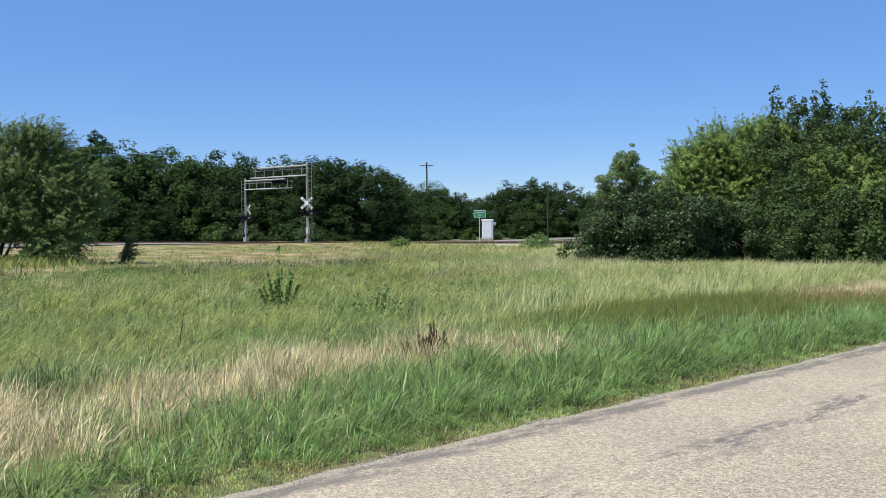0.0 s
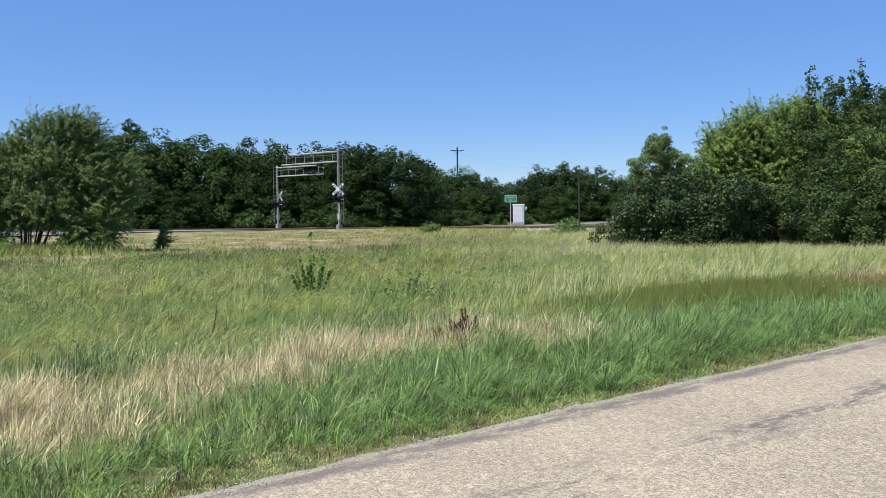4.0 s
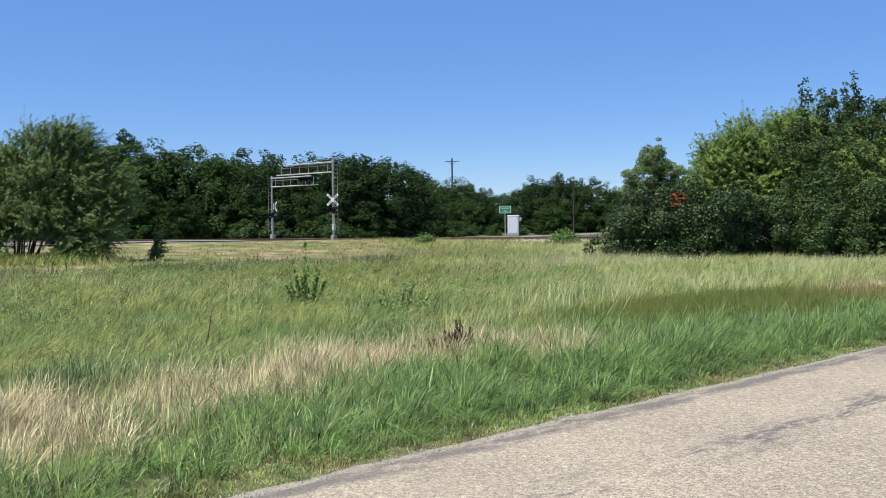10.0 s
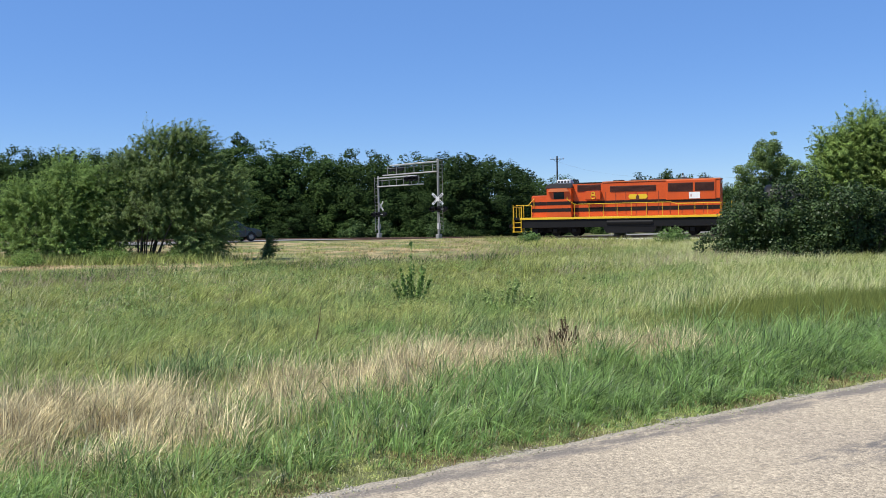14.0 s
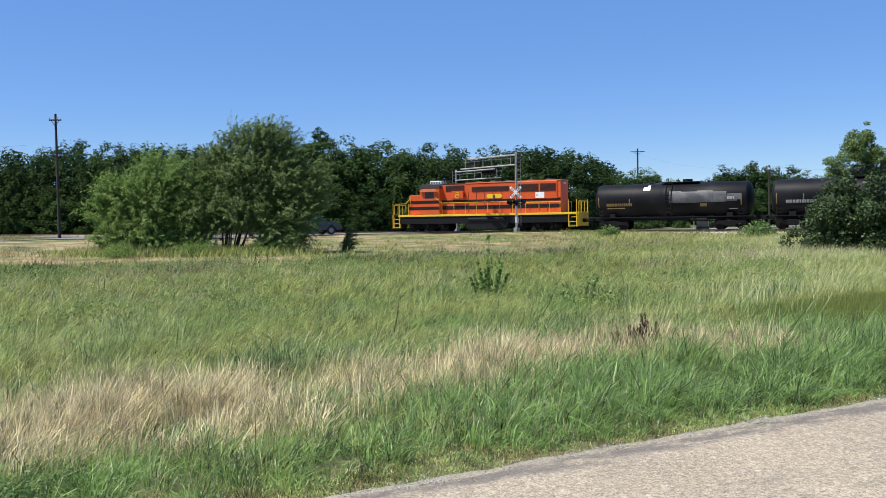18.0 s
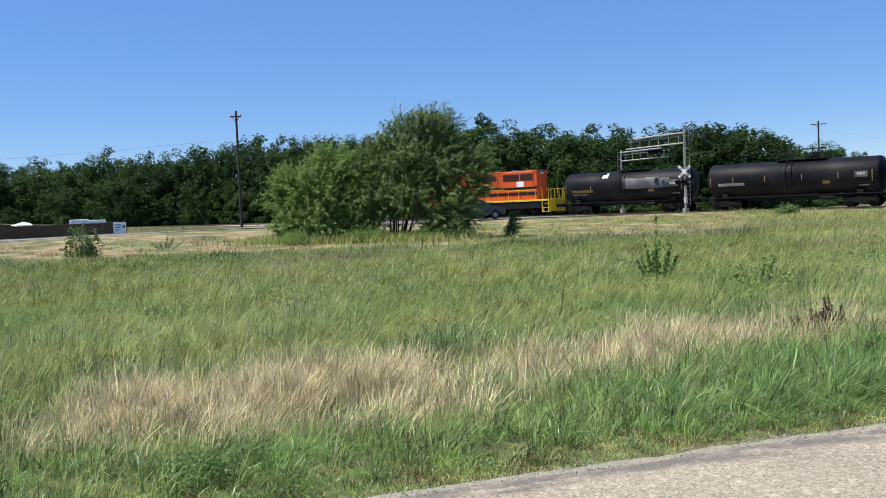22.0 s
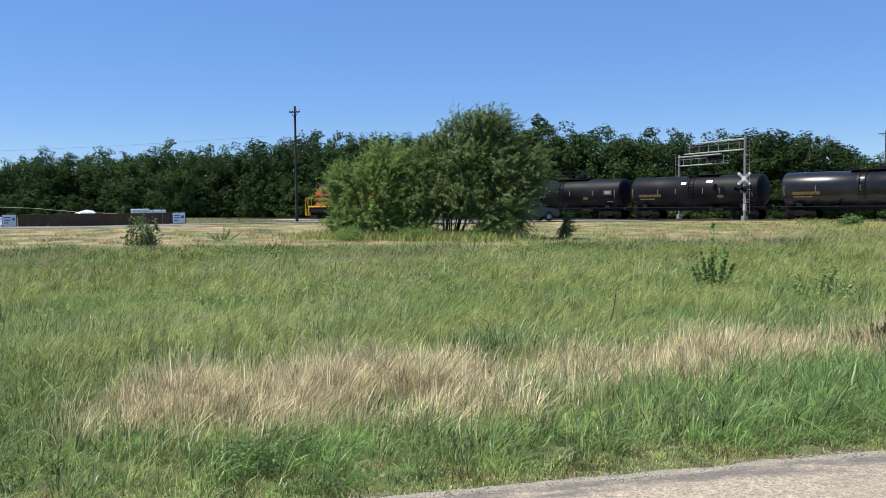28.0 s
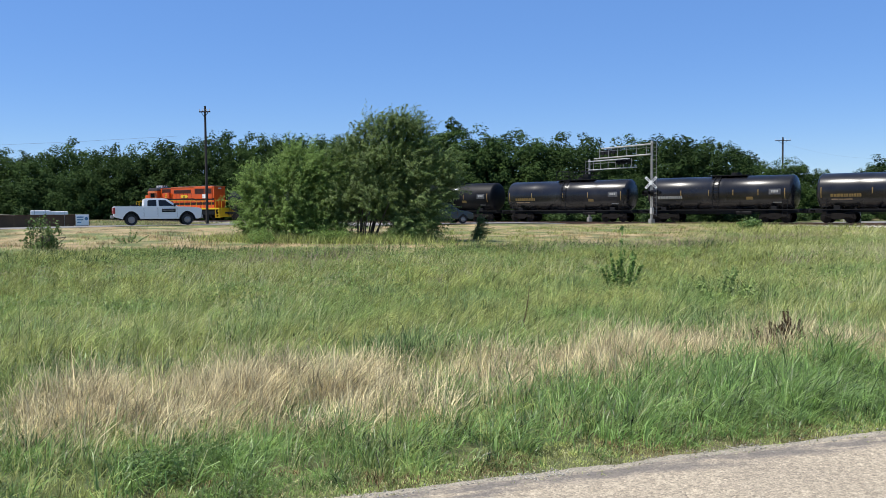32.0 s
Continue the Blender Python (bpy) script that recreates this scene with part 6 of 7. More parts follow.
def tall_frame(loco):
    """Sit the body on a taller frame (deck at 1.67 m, hood at 4.55 m over the rail) and set cab and hood a little further back."""
    for ob in loco.children_recursive:
        up = ob.parent
        if ob.name.split(".")[0] == "bogie" or up.name.split(".")[0] == "bogie":
            continue
        for v in ob.data.vertices:
            z = v.co.z
            v.co.x = float(np.interp(v.co.x, (-21.0, -18.0, -15.5, -11.0, -7.0, -3.0, -1.5, 1.0), (-21.0, -18.0, -16.0, -11.35, -7.6, -3.5, -1.85, 0.65)))
            v.co.z = float(np.interp(z, (0.5, 1.52, 4.42, 5.2), (0.5, 1.67, 4.55, 5.33))) if z > 0.5 else z


LOCO = locomotive()
tall_frame(LOCO)
BARS = ((2.4, 0.0), (-1.0, 0.0), (-2.9, 0.0))
CARS = [
    tank_car(13.3, "black tank car with a large faded grey patch", M_TANK_MATTE, "hatch", ((3.35, -0.1),), True, True, ((1.9, 0.95, 0.6, 0.28), (1.75, 1.18, 0.25, 0.12))),
    tank_car(14.3, "matte black tank car with pale side lettering bars", M_TANK_MATTE, "rail", ((4.6, 0.0), (1.9, 0.0), (-1.1, 0.0), (-3.9, 0.0)), True, text_mat=M_TEXTW),
    tank_car(13.1, "black tank car with two white placards", M_TANK_MATTE, "hatch", ((3.3, 0.0), (1.5, 0.0), (-1.2, 0.0), (-2.8, 0.0)), True, False,
             ((0.75, 0.72, 0.5, 0.24), (-1.75, 0.85, 0.6, 0.24))),
    tank_car(13.5, "glossy blue-black tank car with a railed top platform", M_TANK, "rail", ((3.6, 0.0), (0.1, 0.0), (-2.6, 0.0)), True),
    tank_car(13.0, "glossy grey-black tank car with yellow bars", M_TANK, "hatch", ((3.1, 0.0), (0.6, 0.0), (-1.5, 0.0), (-3.6, 0.0)), True, text_mat=M_TEXTW),
    tank_car(13.4, "black tank car with yellow lettering bars", M_TANK, "rail", BARS, True),
]
CENTRES = [-27.75, -42.95, -57.4, -72.2, -87.1, -101.8]
for i in range(3):
    CARS.append(copy_thing(CARS[(3, 1, 2)[i]], pose(0, 0, 0)))
    CENTRES.append(-116.6 - 14.9 * i)

# ---------------------------------------------------------------- crossing signals
def crossing_signal(foot, way, length, height, label, buck_z, lamps_z, near):
    """Cantilever signal: x along the arm, over the road."""
    thing = new("crossing_signal")
    yaw = math.atan2(way.y, way.x)
    thing.matrix_world = Matrix.Translation(foot) @ Matrix.Rotation(yaw, 4, "Z")
    bm = bmesh.new()
    box(bm, (0, 0, 0.2), (0.4, 0.4, 0.44), 0.04)
    part("base", bm, M_MAST, thing, "grey cast mast base")
    bm = bmesh.new()
    tube(bm, (0, 0, 0), (0, 0, height), 0.105, 0.09, 16)
    part("mast", bm, M_MAST, thing, "grey galvanised steel mast", 50)
    bm = bmesh.new()
    for dy in (-0.2, 0.2):
        tube(bm, (-0.34, dy, 0.6), (-0.34, dy, height), 0.02, seg=6)
    for z in np.arange(0.8, height, 0.35):
        tube(bm, (-0.34, -0.2, z), (-0.34, 0.2, z), 0.015, seg=5)
    for z in (1.6, 3.6, 5.4):
        tube(bm, (-0.34, 0, z), (0, 0, z), 0.02, seg=5)
    part("ladder", bm, M_MAST, thing, "thin mast ladder")
    top, low = height - 0.12, height - 0.98
    bm = bmesh.new()
    for y in (-0.12, 0.12):
        tube(bm, (0, y, low), (length, y, low), 0.05, seg=10)
    part("lower_chord", bm, M_STEEL, thing, "bright galvanised walkway chord", 50)
    bm = bmesh.new()
    for y in (-0.1, 0.1):
        tube(bm, (0, y, top), (length * 0.86, y, top), 0.055, seg=10)
    part("hand_rail", bm, M_STEEL, thing, "galvanised walkway handrail", 50)
    for x in np.linspace(length * 0.09, length * 0.92, 6):
        bm = bmesh.new()
        tube(bm, (x, 0, low), (x, 0, top), 0.03, seg=6)
        tube(bm, (x, -0.14, low), (x, 0.14, low), 0.02, seg=6)
        part("stanchion", bm, M_MAST, thing)
    bm = bmesh.new()
    box(bm, (length * 0.5, 0, low + 0.02), (length, 0.3, 0.02))
    part("walkway", bm, M_STEEL, thing)
    bm = bmesh.new()
    tube(bm, (0, -0.04, top - 0.26), (length * 0.96, -0.04, top - 0.26), 0.022, seg=6)
    part("mid_rail", bm, M_MAST, thing)
    # flashing lamps: on the arm and on the mast
    def lamp_pair(cx, cy, cz, facing):
        bm = bmesh.new()
        tube(bm, (cx, cy - 0.38, cz), (cx, cy + 0.38, cz), 0.035, seg=6)
        lamp = part("signal_lamp", bm, M_BLACK, thing, "pair of unlit red flashing lamps")
        for dy in (-0.38, 0.38):
            bm = bmesh.new()
            tube(bm, (cx + facing * 0.05, cy + dy, cz), (cx + facing * 0.10, cy + dy, cz), 0.27, seg=22)
            part("backplate", bm, M_BLACK, lamp)
            bm = bmesh.new()
            tube(bm, (cx + facing * 0.10, cy + dy, cz), (cx + facing * 0.14, cy + dy, cz), 0.15, seg=18)
            part("lens", bm, M_REDLAMP, lamp)
            bm = bmesh.new()
            tube(bm, (cx + facing * 0.10, cy + dy, cz + 0.03), (cx + facing * 0.36, cy + dy, cz + 0.03), 0.17, 0.17, 14, caps=False)
            part("hood", bm, M_BLACK, lamp)
    # local axes: turn the lamps so that they face along the road
    for lx in (length * 0.78, length * 0.9):
        bm = bmesh.new()
        tube(bm, (lx, -0.4, low - 0.0), (lx, -0.4, low + 0.55), 0.03, seg=6)
        lamp = part("signal_lamp", bm, M_BLACK, thing, "unlit red flashing lamps on the arm")
        for dx in (-0.3, 0.3):
            bm = bmesh.new()
            tube(bm, (lx + dx, -0.45, low + 0.55), (lx + dx, -0.5, low + 0.55), 0.25, seg=20)
            tube(bm, (lx + dx, -0.5, low + 0.58), (lx + dx, -0.75, low + 0.58), 0.16, 0.16, 12, caps=False)
            part("backplate", bm, M_BLACK, lamp)
    bm = bmesh.new()
    back = Matrix.Rotation(-yaw, 4, "Z")
    # crossbuck and mast lamps face down the road that they guard
    face = Vector((-RD.x, -RD.y, 0)) if near else Vector((RD.x, RD.y, 0))
    facing = (back @ face.to_4d()).to_3d()
    ang = math.atan2(facing.y, facing.x)
    holder = Matrix.Rotation(ang, 4, "Z")
    if near:
        m0 = Matrix.Rotation(-yaw - math.pi / 2 + radians(-12), 4, "Z")
    else:
        m0 = holder
    for k in (45, -45):
        bmx = bmesh.new()
        box(bmx, (0.24, 0, 0), (0.025, 1.32, 0.2), 0.006, m=Matrix.Translation((0, 0, buck_z)) @ m0 @ Matrix.Translation((0.006 * (k > 0), 0, 0)) @ Matrix.Rotation(radians(k), 4, "X"))
        blade = part("crossbuck_blade", bmx, M_WHITE if near else M_STEEL, thing, "white crossbuck blade with faded black lettering" if near else "grey bare back of a crossbuck blade")
        for side in (-0.38, 0.38):
            bmx = bmesh.new()
            for j in range(4):
                box(bmx, (0.257, side + (j - 1.5) * 0.085, 0), (0.006, 0.05, 0.11), 0, m=Matrix.Translation((0, 0, buck_z)) @ m0 @ Matrix.Translation((0.006 * (k > 0), 0, 0)) @ Matrix.Rotation(radians(k), 4, "X"))
            part("lettering", bmx, M_PATCH, blade)
    bm.free()
    for facing_m, sx in ((holder, 1), (holder @ Matrix.Rotation(math.pi, 4, "Z"), 1)):
        bm = bmesh.new()
        p = facing_m @ Vector((0.22, -0.42, lamps_z))
        q = facing_m @ Vector((0.22, 0.42, lamps_z))
        tube(bm, p, q, 0.035, seg=6)
        lamp = part("signal_lamp", bm, M_STEEL, thing, "pair of unlit red flashing lamps on the mast")
        for dy in (-0.42, 0.42):
            bm = bmesh.new()
            a, b = facing_m @ Vector((0.26, dy, lamps_z)), facing_m @ Vector((0.31, dy, lamps_z))
            tube(bm, a, b, 0.27, seg=22)
            part("backplate", bm, M_BLACK, lamp)
            bm = bmesh.new()
            a, b = facing_m @ Vector((0.31, dy, lamps_z + 0.03)), facing_m @ Vector((0.58, dy, lamps_z + 0.03))
            tube(bm, a, b, 0.17, 0.17, 14, caps=False)
            part("hood", bm, M_BLACK, lamp)
    bm = bmesh.new()
    tube(bm, (0, 0, height - 0.02), (0, 0, height + 0.12), 0.13, 0.06, 14)
    part("bell", bm, M_MAST, thing, smooth_angle=50)
    bm = bmesh.new()
    box(bm, (-0.2, 0.16, 1.1), (0.26, 0.22, 0.5), 0.02)
    tube(bm, (-0.2, 0.1, 1.4), (-0.2, 0.1, 2.6), 0.03, seg=6)
    part("junction_box", bm, M_STEEL, thing)
    return tagged(thing, label, "crossing signal", "railway crossing signals")


ARM = Vector((-0.68, 0.733, 0))
crossing_signal((0, 75, 0.12), ARM, 7.38, 6.83, "galvanised cantilever crossing signal with a white crossbuck", 3.46, 2.58, True)
crossing_signal((-6.1, 88.5, 0.10), -ARM, 6.8, 6.15, "galvanised cantilever crossing signal beyond the track", 3.2, 2.35, False)


def polar(a, d):
    return d * math.sin(radians(a)), d * math.cos(radians(a))


def wire_span(a, b, sag, r=0.011, seg=14):
    bm = bmesh.new()
    a, b = Vector(a), Vector(b)
    last = None
    for i in range(seg + 1):
        k = i / seg
        p = a.lerp(b, k) - Vector((0, 0, sag * 4 * k * (1 - k)))
        if last:
            tube(bm, last, p, r, seg=4, caps=False)
        last = p
    ob = finish("power_wire", bm, M_WIRE)
    return tagged(ob, "thin dark overhead power wire", "wire", "overhead wires")


def utility_pole(x, y, z, height, arm=1.5, yaw=0.0, r=0.14):
    thing = new("utility_pole")
    thing.matrix_world = Matrix.Translation((x, y, z)) @ Matrix.Rotation(yaw, 4, "Z")
    bm = bmesh.new()
    tube(bm, (0, 0, -0.4), (0, 0, height), r, r * 0.68, 14)
    part("shaft", bm, M_POLE, thing, "dark creosoted wooden shaft", 50)
    bm = bmesh.new()
    box(bm, (0, -r, height - 0.5), (arm, 0.09, 0.1), 0.01)
    part("crossarm", bm, M_POLE, thing)
    bm = bmesh.new()
    for s in (-1, 1):
        tube(bm, (s * arm * 0.32, -r, height - 0.52), (0, -r, height - 1.0), 0.022, seg=5)
    part("brace", bm, M_POLE, thing)
    for dx in (-arm * 0.45, -arm * 0.18, arm * 0.18, arm * 0.45):
        bm = bmesh.new()
        tube(bm, (dx, -r, height - 0.44), (dx, -r, height - 0.26), 0.05, 0.035, 8)
        part("insulator", bm, M_CABINET, thing)
    return tagged(thing, "dark creosoted wooden utility pole with a crossarm", "utility pole", "utility poles")


lx, ly = polar(-28.8, 76)
utility_pole(lx, ly, 0.12, 10.22, 0.95, 0.2, 0.125)
fx, fy = polar(7.85, 140)
utility_pole(fx, fy, 0.0, 11.75, 2.2, -0.1, 0.165)
gx, gy = polar(15.81, 95)
utility_pole(gx, gy, 0.1, 6.2, 0.9, 0.9, 0.11)
# far wires over the wood
a0, b0 = polar(-56, 150), polar(-30.5, 150)
wire_span((*a0, 1.65 + 150 * math.tan(radians(3.0))), (*b0, 1.65 + 150 * math.tan(radians(4.62))), 0.55, 0.014)
c0, d0 = polar(7.85, 140), polar(17.0, 120)
wire_span((*c0, 10.9), (*polar(16.0, 98), 6.1), 0.9, 0.005)
wire_span((*polar(15.81, 95), 6.2), (*polar(27, 88), 5.4), 0.5, 0.005)


# ---------------------------------------------------------------- relay cabinet, green sign
def relay_cabinet():
    thing = new("relay_cabinet")
    x, y = polar(11.85, 78)
    thing.matrix_world = Matrix.Translation((x, y, 0.12)) @ Matrix.Rotation(radians(-16), 4, "Z")
    bm = bmesh.new()
    box(bm, (0, 0, 0.12), (1.05, 0.9, 0.3), 0.02)
    part("plinth", bm, M_GRIT, thing, "concrete plinth")
    bm = bmesh.new()
    box(bm, (0, 0, 1.06), (0.96, 0.8, 1.62), 0.02)
    part("body", bm, M_CABINET, thing, "pale grey metal housing")
    bm = bmesh.new()
    box(bm, (0, 0, 1.92), (1.06, 0.9, 0.12), 0.03)
    part("roof", bm, M_WHITE, thing, "white overhanging cap")
    bm = bmesh.new()
    box(bm, (-0.02, -0.41, 1.06), (0.8, 0.03, 1.44), 0.012)
    door = part("door", bm, M_CABINET, thing)
    bm = bmesh.new()
    box(bm, (-0.3, -0.44, 1.0), (0.05, 0.05, 0.2), 0.01)
    part("handle", bm, M_STEEL, door)
    bm = bmesh.new()
    box(bm, (0.6, 0, 1.6), (0.26, 0.3, 0.3), 0.04)
    part("lamp_unit", bm, M_CABINET, thing)
    return tagged(thing, "pale grey railway relay cabinet with white cap", "relay cabinet")


relay_cabinet()


def green_sign():
    thing = new("green_road_sign")
    x, y = polar(11.33, 80)
    thing.matrix_world = Matrix.Translation((x, y, 0.05)) @ Matrix.Rotation(radians(-11), 4, "Z")
    for dx in (-0.02,):
        bm = bmesh.new()
        tube(bm, (dx, 0.03, -0.2), (dx, 0.03, 2.88), 0.035, seg=8)
        part("post", bm, M_STEEL, thing, "thin galvanised post")
    bm = bmesh.new()
    box(bm, (0, -0.02, 2.58), (1.1, 0.02, 0.68), 0.006)
    panel_ob = part("panel", bm, M_GREEN, thing, "green sign panel with white border")
    bm = bmesh.new()
    for z in (2.27, 2.89):
        box(bm, (0, -0.034, z), (1.04, 0.006, 0.03))
    for x in (-0.51, 0.51):
        box(bm, (x, -0.034, 2.58), (0.03, 0.006, 0.6))
    part("border", bm, M_WHITE, panel_ob)
    for w, z in ((0.72, 2.70), (0.3, 2.44)):
        bm = bmesh.new()
        box(bm, (0, -0.034, z), (w, 0.006, 0.12))
        part("lettering", bm, M_TEXTW, panel_ob)
    return tagged(thing, "small green place-name sign on a thin post", "road sign")


green_sign()


# ---------------------------------------------------------------- steel wall, signs and wrapped blocks by the road
def road_at(k, w):
    p = ROAD0 + RD * k + RN * w
    return p.x, p.y


def along_road(az, w):
    """Where the sight line at that angle meets the line w metres beyond the road's middle."""
    d = Vector((math.sin(radians(az)), math.cos(radians(az)), 0))
    p = ROAD0 + RN * w
    den = RD.x * -d.y + d.x * RD.y
    return (-p.x * -d.y + -d.x * p.y) / den


ROAD_YAW = math.atan2(RD.y, RD.x)


def steel_wall():
    k0, k1 = along_road(-45.4, 5.5), along_road(-35.8, 5.5)
    thing = new("steel_wall")
    x, y = road_at(k0, 5.5)
    thing.matrix_world = Matrix.Translation((x, y, 0.33)) @ Matrix.Rotation(ROAD_YAW, 4, "Z")
    length = k1 - k0
    n = 7
    for i in range(n):
        bm = bmesh.new()
        box(bm, ((i + 0.5) * length / n, 0, 0.48), (length / n - 0.02, 0.08, 0.94), 0.01)
        part("panel", bm, M_WALL, thing)
        bm = bmesh.new()
        box(bm, ((i + 0.02) * length / n, -0.05, 0.48), (0.07, 0.05, 0.94), 0.008)
        part("rib", bm, M_WALL, thing)
    bm = bmesh.new()
    box(bm, (length / 2, 0, 0.97), (length, 0.16, 0.05), 0.01)
    part("cap", bm, M_WALL, thing)
    return tagged(thing, "low dark brown steel panel wall beside the road", "wall")


steel_wall()


def board_sign(az, w, h=0.86, wd=0.95):
    k = along_road(az, w)
    x, y = road_at(k, w)
    thing = new("board_sign")
    thing.matrix_world = Matrix.Translation((x, y, 0.33)) @ Matrix.Rotation(ROAD_YAW, 4, "Z")
    for dx in (-wd / 2, wd / 2):
        bm = bmesh.new()
        box(bm, (dx, 0.03, 0.5), (0.09, 0.08, 1.04), 0.01)
        part("post", bm, M_WALL, thing)
    bm = bmesh.new()
    box(bm, (0, -0.03, 0.56), (wd, 0.03, h), 0.006)
    pn = part("panel", bm, M_BLOCK, thing, "white advertising panel")
    for i, (cx, wx, z) in enumerate(((-0.15, 0.5, 0.78), (-0.15, 0.46, 0.58), (-0.22, 0.3, 0.38))):
        bm = bmesh.new()
        box(bm, (cx, -0.048, z), (wx, 0.006, 0.09))
        part("lettering", bm, M_SIGNBLUE, pn)
    bm = bmesh.new()
    tube(bm, (0.3, -0.045, 0.66), (0.3, -0.052, 0.66), 0.13, seg=20)
    part("emblem", bm, M_SIGNBLUE, pn)
    return tagged(thing, "white roadside board sign with blue lettering bars", "board sign", "board signs along the wall")


for az in (-36.2, -45.85, -50.5, -55.0):
    board_sign(az, 5.2)


def wrapped_block(x, y, z, sx, sy, sz, yaw):
    thing = new("wrapped_block")
    thing.matrix_world = Matrix.Translation((x, y, z)) @ Matrix.Rotation(yaw, 4, "Z")
    bm = bmesh.new()
    box(bm, (0, 0, sz / 2), (sx, sy, sz), 0.05)
    part("pack", bm, M_BLOCK, thing)
    bm = bmesh.new()
    for dx in (-sx * 0.28, sx * 0.28):
        box(bm, (dx, 0, sz / 2), (0.03, sy + 0.012, sz + 0.012))
    part("strap", bm, M_TEXTW, thing)
    return tagged(thing, "white plastic-wrapped pallet of blocks", "pallet pack", "stacked white packs")


brng = np.random.default_rng(21)
for az, z0, sx, sz in ((-49.6, 0.0, 1.1, 0.55), (-48.5, 0.0, 1.15, 0.6), (-47.6, 0.0, 1.0, 0.45), (-49.6, 0.55, 1.1, 0.55), (-48.5, 0.6, 1.1, 0.5), (-47.7, 0.45, 1.0, 0.5), (-49.5, 1.1, 1.0, 0.4),
                       (-48.6, 1.1, 1.0, 0.45), (-48.55, 1.55, 0.6, 0.35), (-48.0, 0.95, 0.7, 0.7), (-50.7, 0.0, 1.1, 0.6), (-50.8, 0.6, 1.0, 0.5), (-51.9, 0.0, 1.1, 0.55), (-52.6, 0.0, 1.1, 0.6), (-52.4, 0.6, 1.0, 0.5)):
    k = along_road(az, 8.5)
    x, y = road_at(k, 8.5 + (0.4 if z0 else 0))
    gz = float(ground_z(np.array(x), np.array(y)))
    wrapped_block(x, y, gz + z0 * 1.22, sx, 1.0, sz * 1.22, ROAD_YAW + brng.uniform(-0.12, 0.12))
for az, w, sx, sz in ((-47.0, 7.0, 1.4, 0.35), (-46.5, 7.2, 1.3, 0.55), (-46.1, 6.8, 0.8, 0.6), (-46.9, 8.6, 1.5, 0.7), (-41.6, 13.0, 1.3, 1.55), (-38.5, 12.0, 1.5, 1.75), (-37.5, 12.2, 1.4, 1.65)):
    k = along_road(az, w)
    x, y = road_at(k, w)
    gz = float(ground_z(np.array(x), np.array(y)))
    wrapped_block(x, y, gz, sx, 0.9, sz, ROAD_YAW + brng.uniform(-0.2, 0.2))


def loose_sheet(az, w, z, sx, sy, sz):
    """A slumped heap of white plastic sheeting with folds."""
    k = along_road(az, w)
    x, y = road_at(k, w)
    ph = brng.uniform(0, 6)
    bm = bmesh.new()
    bmesh.ops.create_uvsphere(bm, u_segments=26, v_segments=12, radius=1.0)
    for v in bm.verts:
        c = v.co.copy()
        fold = 1 + 0.16 * math.sin(c.x * 7 + ph) * math.cos(c.y * 6 + 2 * ph) + 0.10 * math.sin(c.x * 15 + c.y * 11 + ph)
        v.co = Vector((c.x * sx * 0.5 * fold, c.y * sy * 0.5 * fold, max(0.0, c.z) * sz * fold * (1 + 0.25 * math.sin(c.x * 4 + ph))))
    ob = finish("plastic_sheet", bm, M_BLOCK, None, "", 50)
    ob.matrix_world = Matrix.Translation((x, y, float(ground_z(np.array(x), np.array(y))) + z)) @ Matrix.Rotation(ROAD_YAW + brng.uniform(-0.3, 0.3), 4, "Z")
    return tagged(ob, "crumpled white plastic sheeting beside the packs", "plastic sheet", "loose white sheeting")


for az, w, z, sx, sz in ((-49.2, 6.6, -0.03, 1.3, 0.4), (-48.5, 6.5, -0.03, 1.1, 0.34), (-47.9, 6.7, -0.03, 1.4, 0.42), (-47.3, 6.4, -0.03, 1.2, 0.3), (-46.5, 6.2, -0.03, 1.0, 0.3), (-46.9, 8.6, 0.68, 1.9, 0.34), (-46.3, 9.2, -0.03, 1.6, 0.95), (-41.6, 13.0, 1.53, 1.6, 0.22)):
    loose_sheet(az, w, z, sx, 1.0, sz)


def pipe_rail():
    thing = new("pipe_rail")
    pts = [(*polar(az, d), 1.65 + d * math.tan(radians(el))) for az, el, d in ((-56, 0.42, 112), (-47.9, 0.28, 110), (-44.5, 0.12, 108), (-41.9, -0.16, 106), (-39.2, -0.3, 105))]
    bm = bmesh.new()
    for p, q in zip(pts[:-1], pts[1:]):
        tube(bm, p, q, 0.028, seg=8)
    part("pipe", bm, M_PIPE, thing, "pale tan pipe rail")
    for p, q in zip(pts[:-1], pts[1:]):
        for k in (0.0, 0.5):
            s = Vector(p).lerp(Vector(q), k)
            bm = bmesh.new()
            tube(bm, (s.x, s.y, -0.1), s, 0.03, seg=6)
            part("post", bm, M_POLE, thing)
    return tagged(thing, "pale tan pipe rail across the far field", "pipe rail")


pipe_rail()


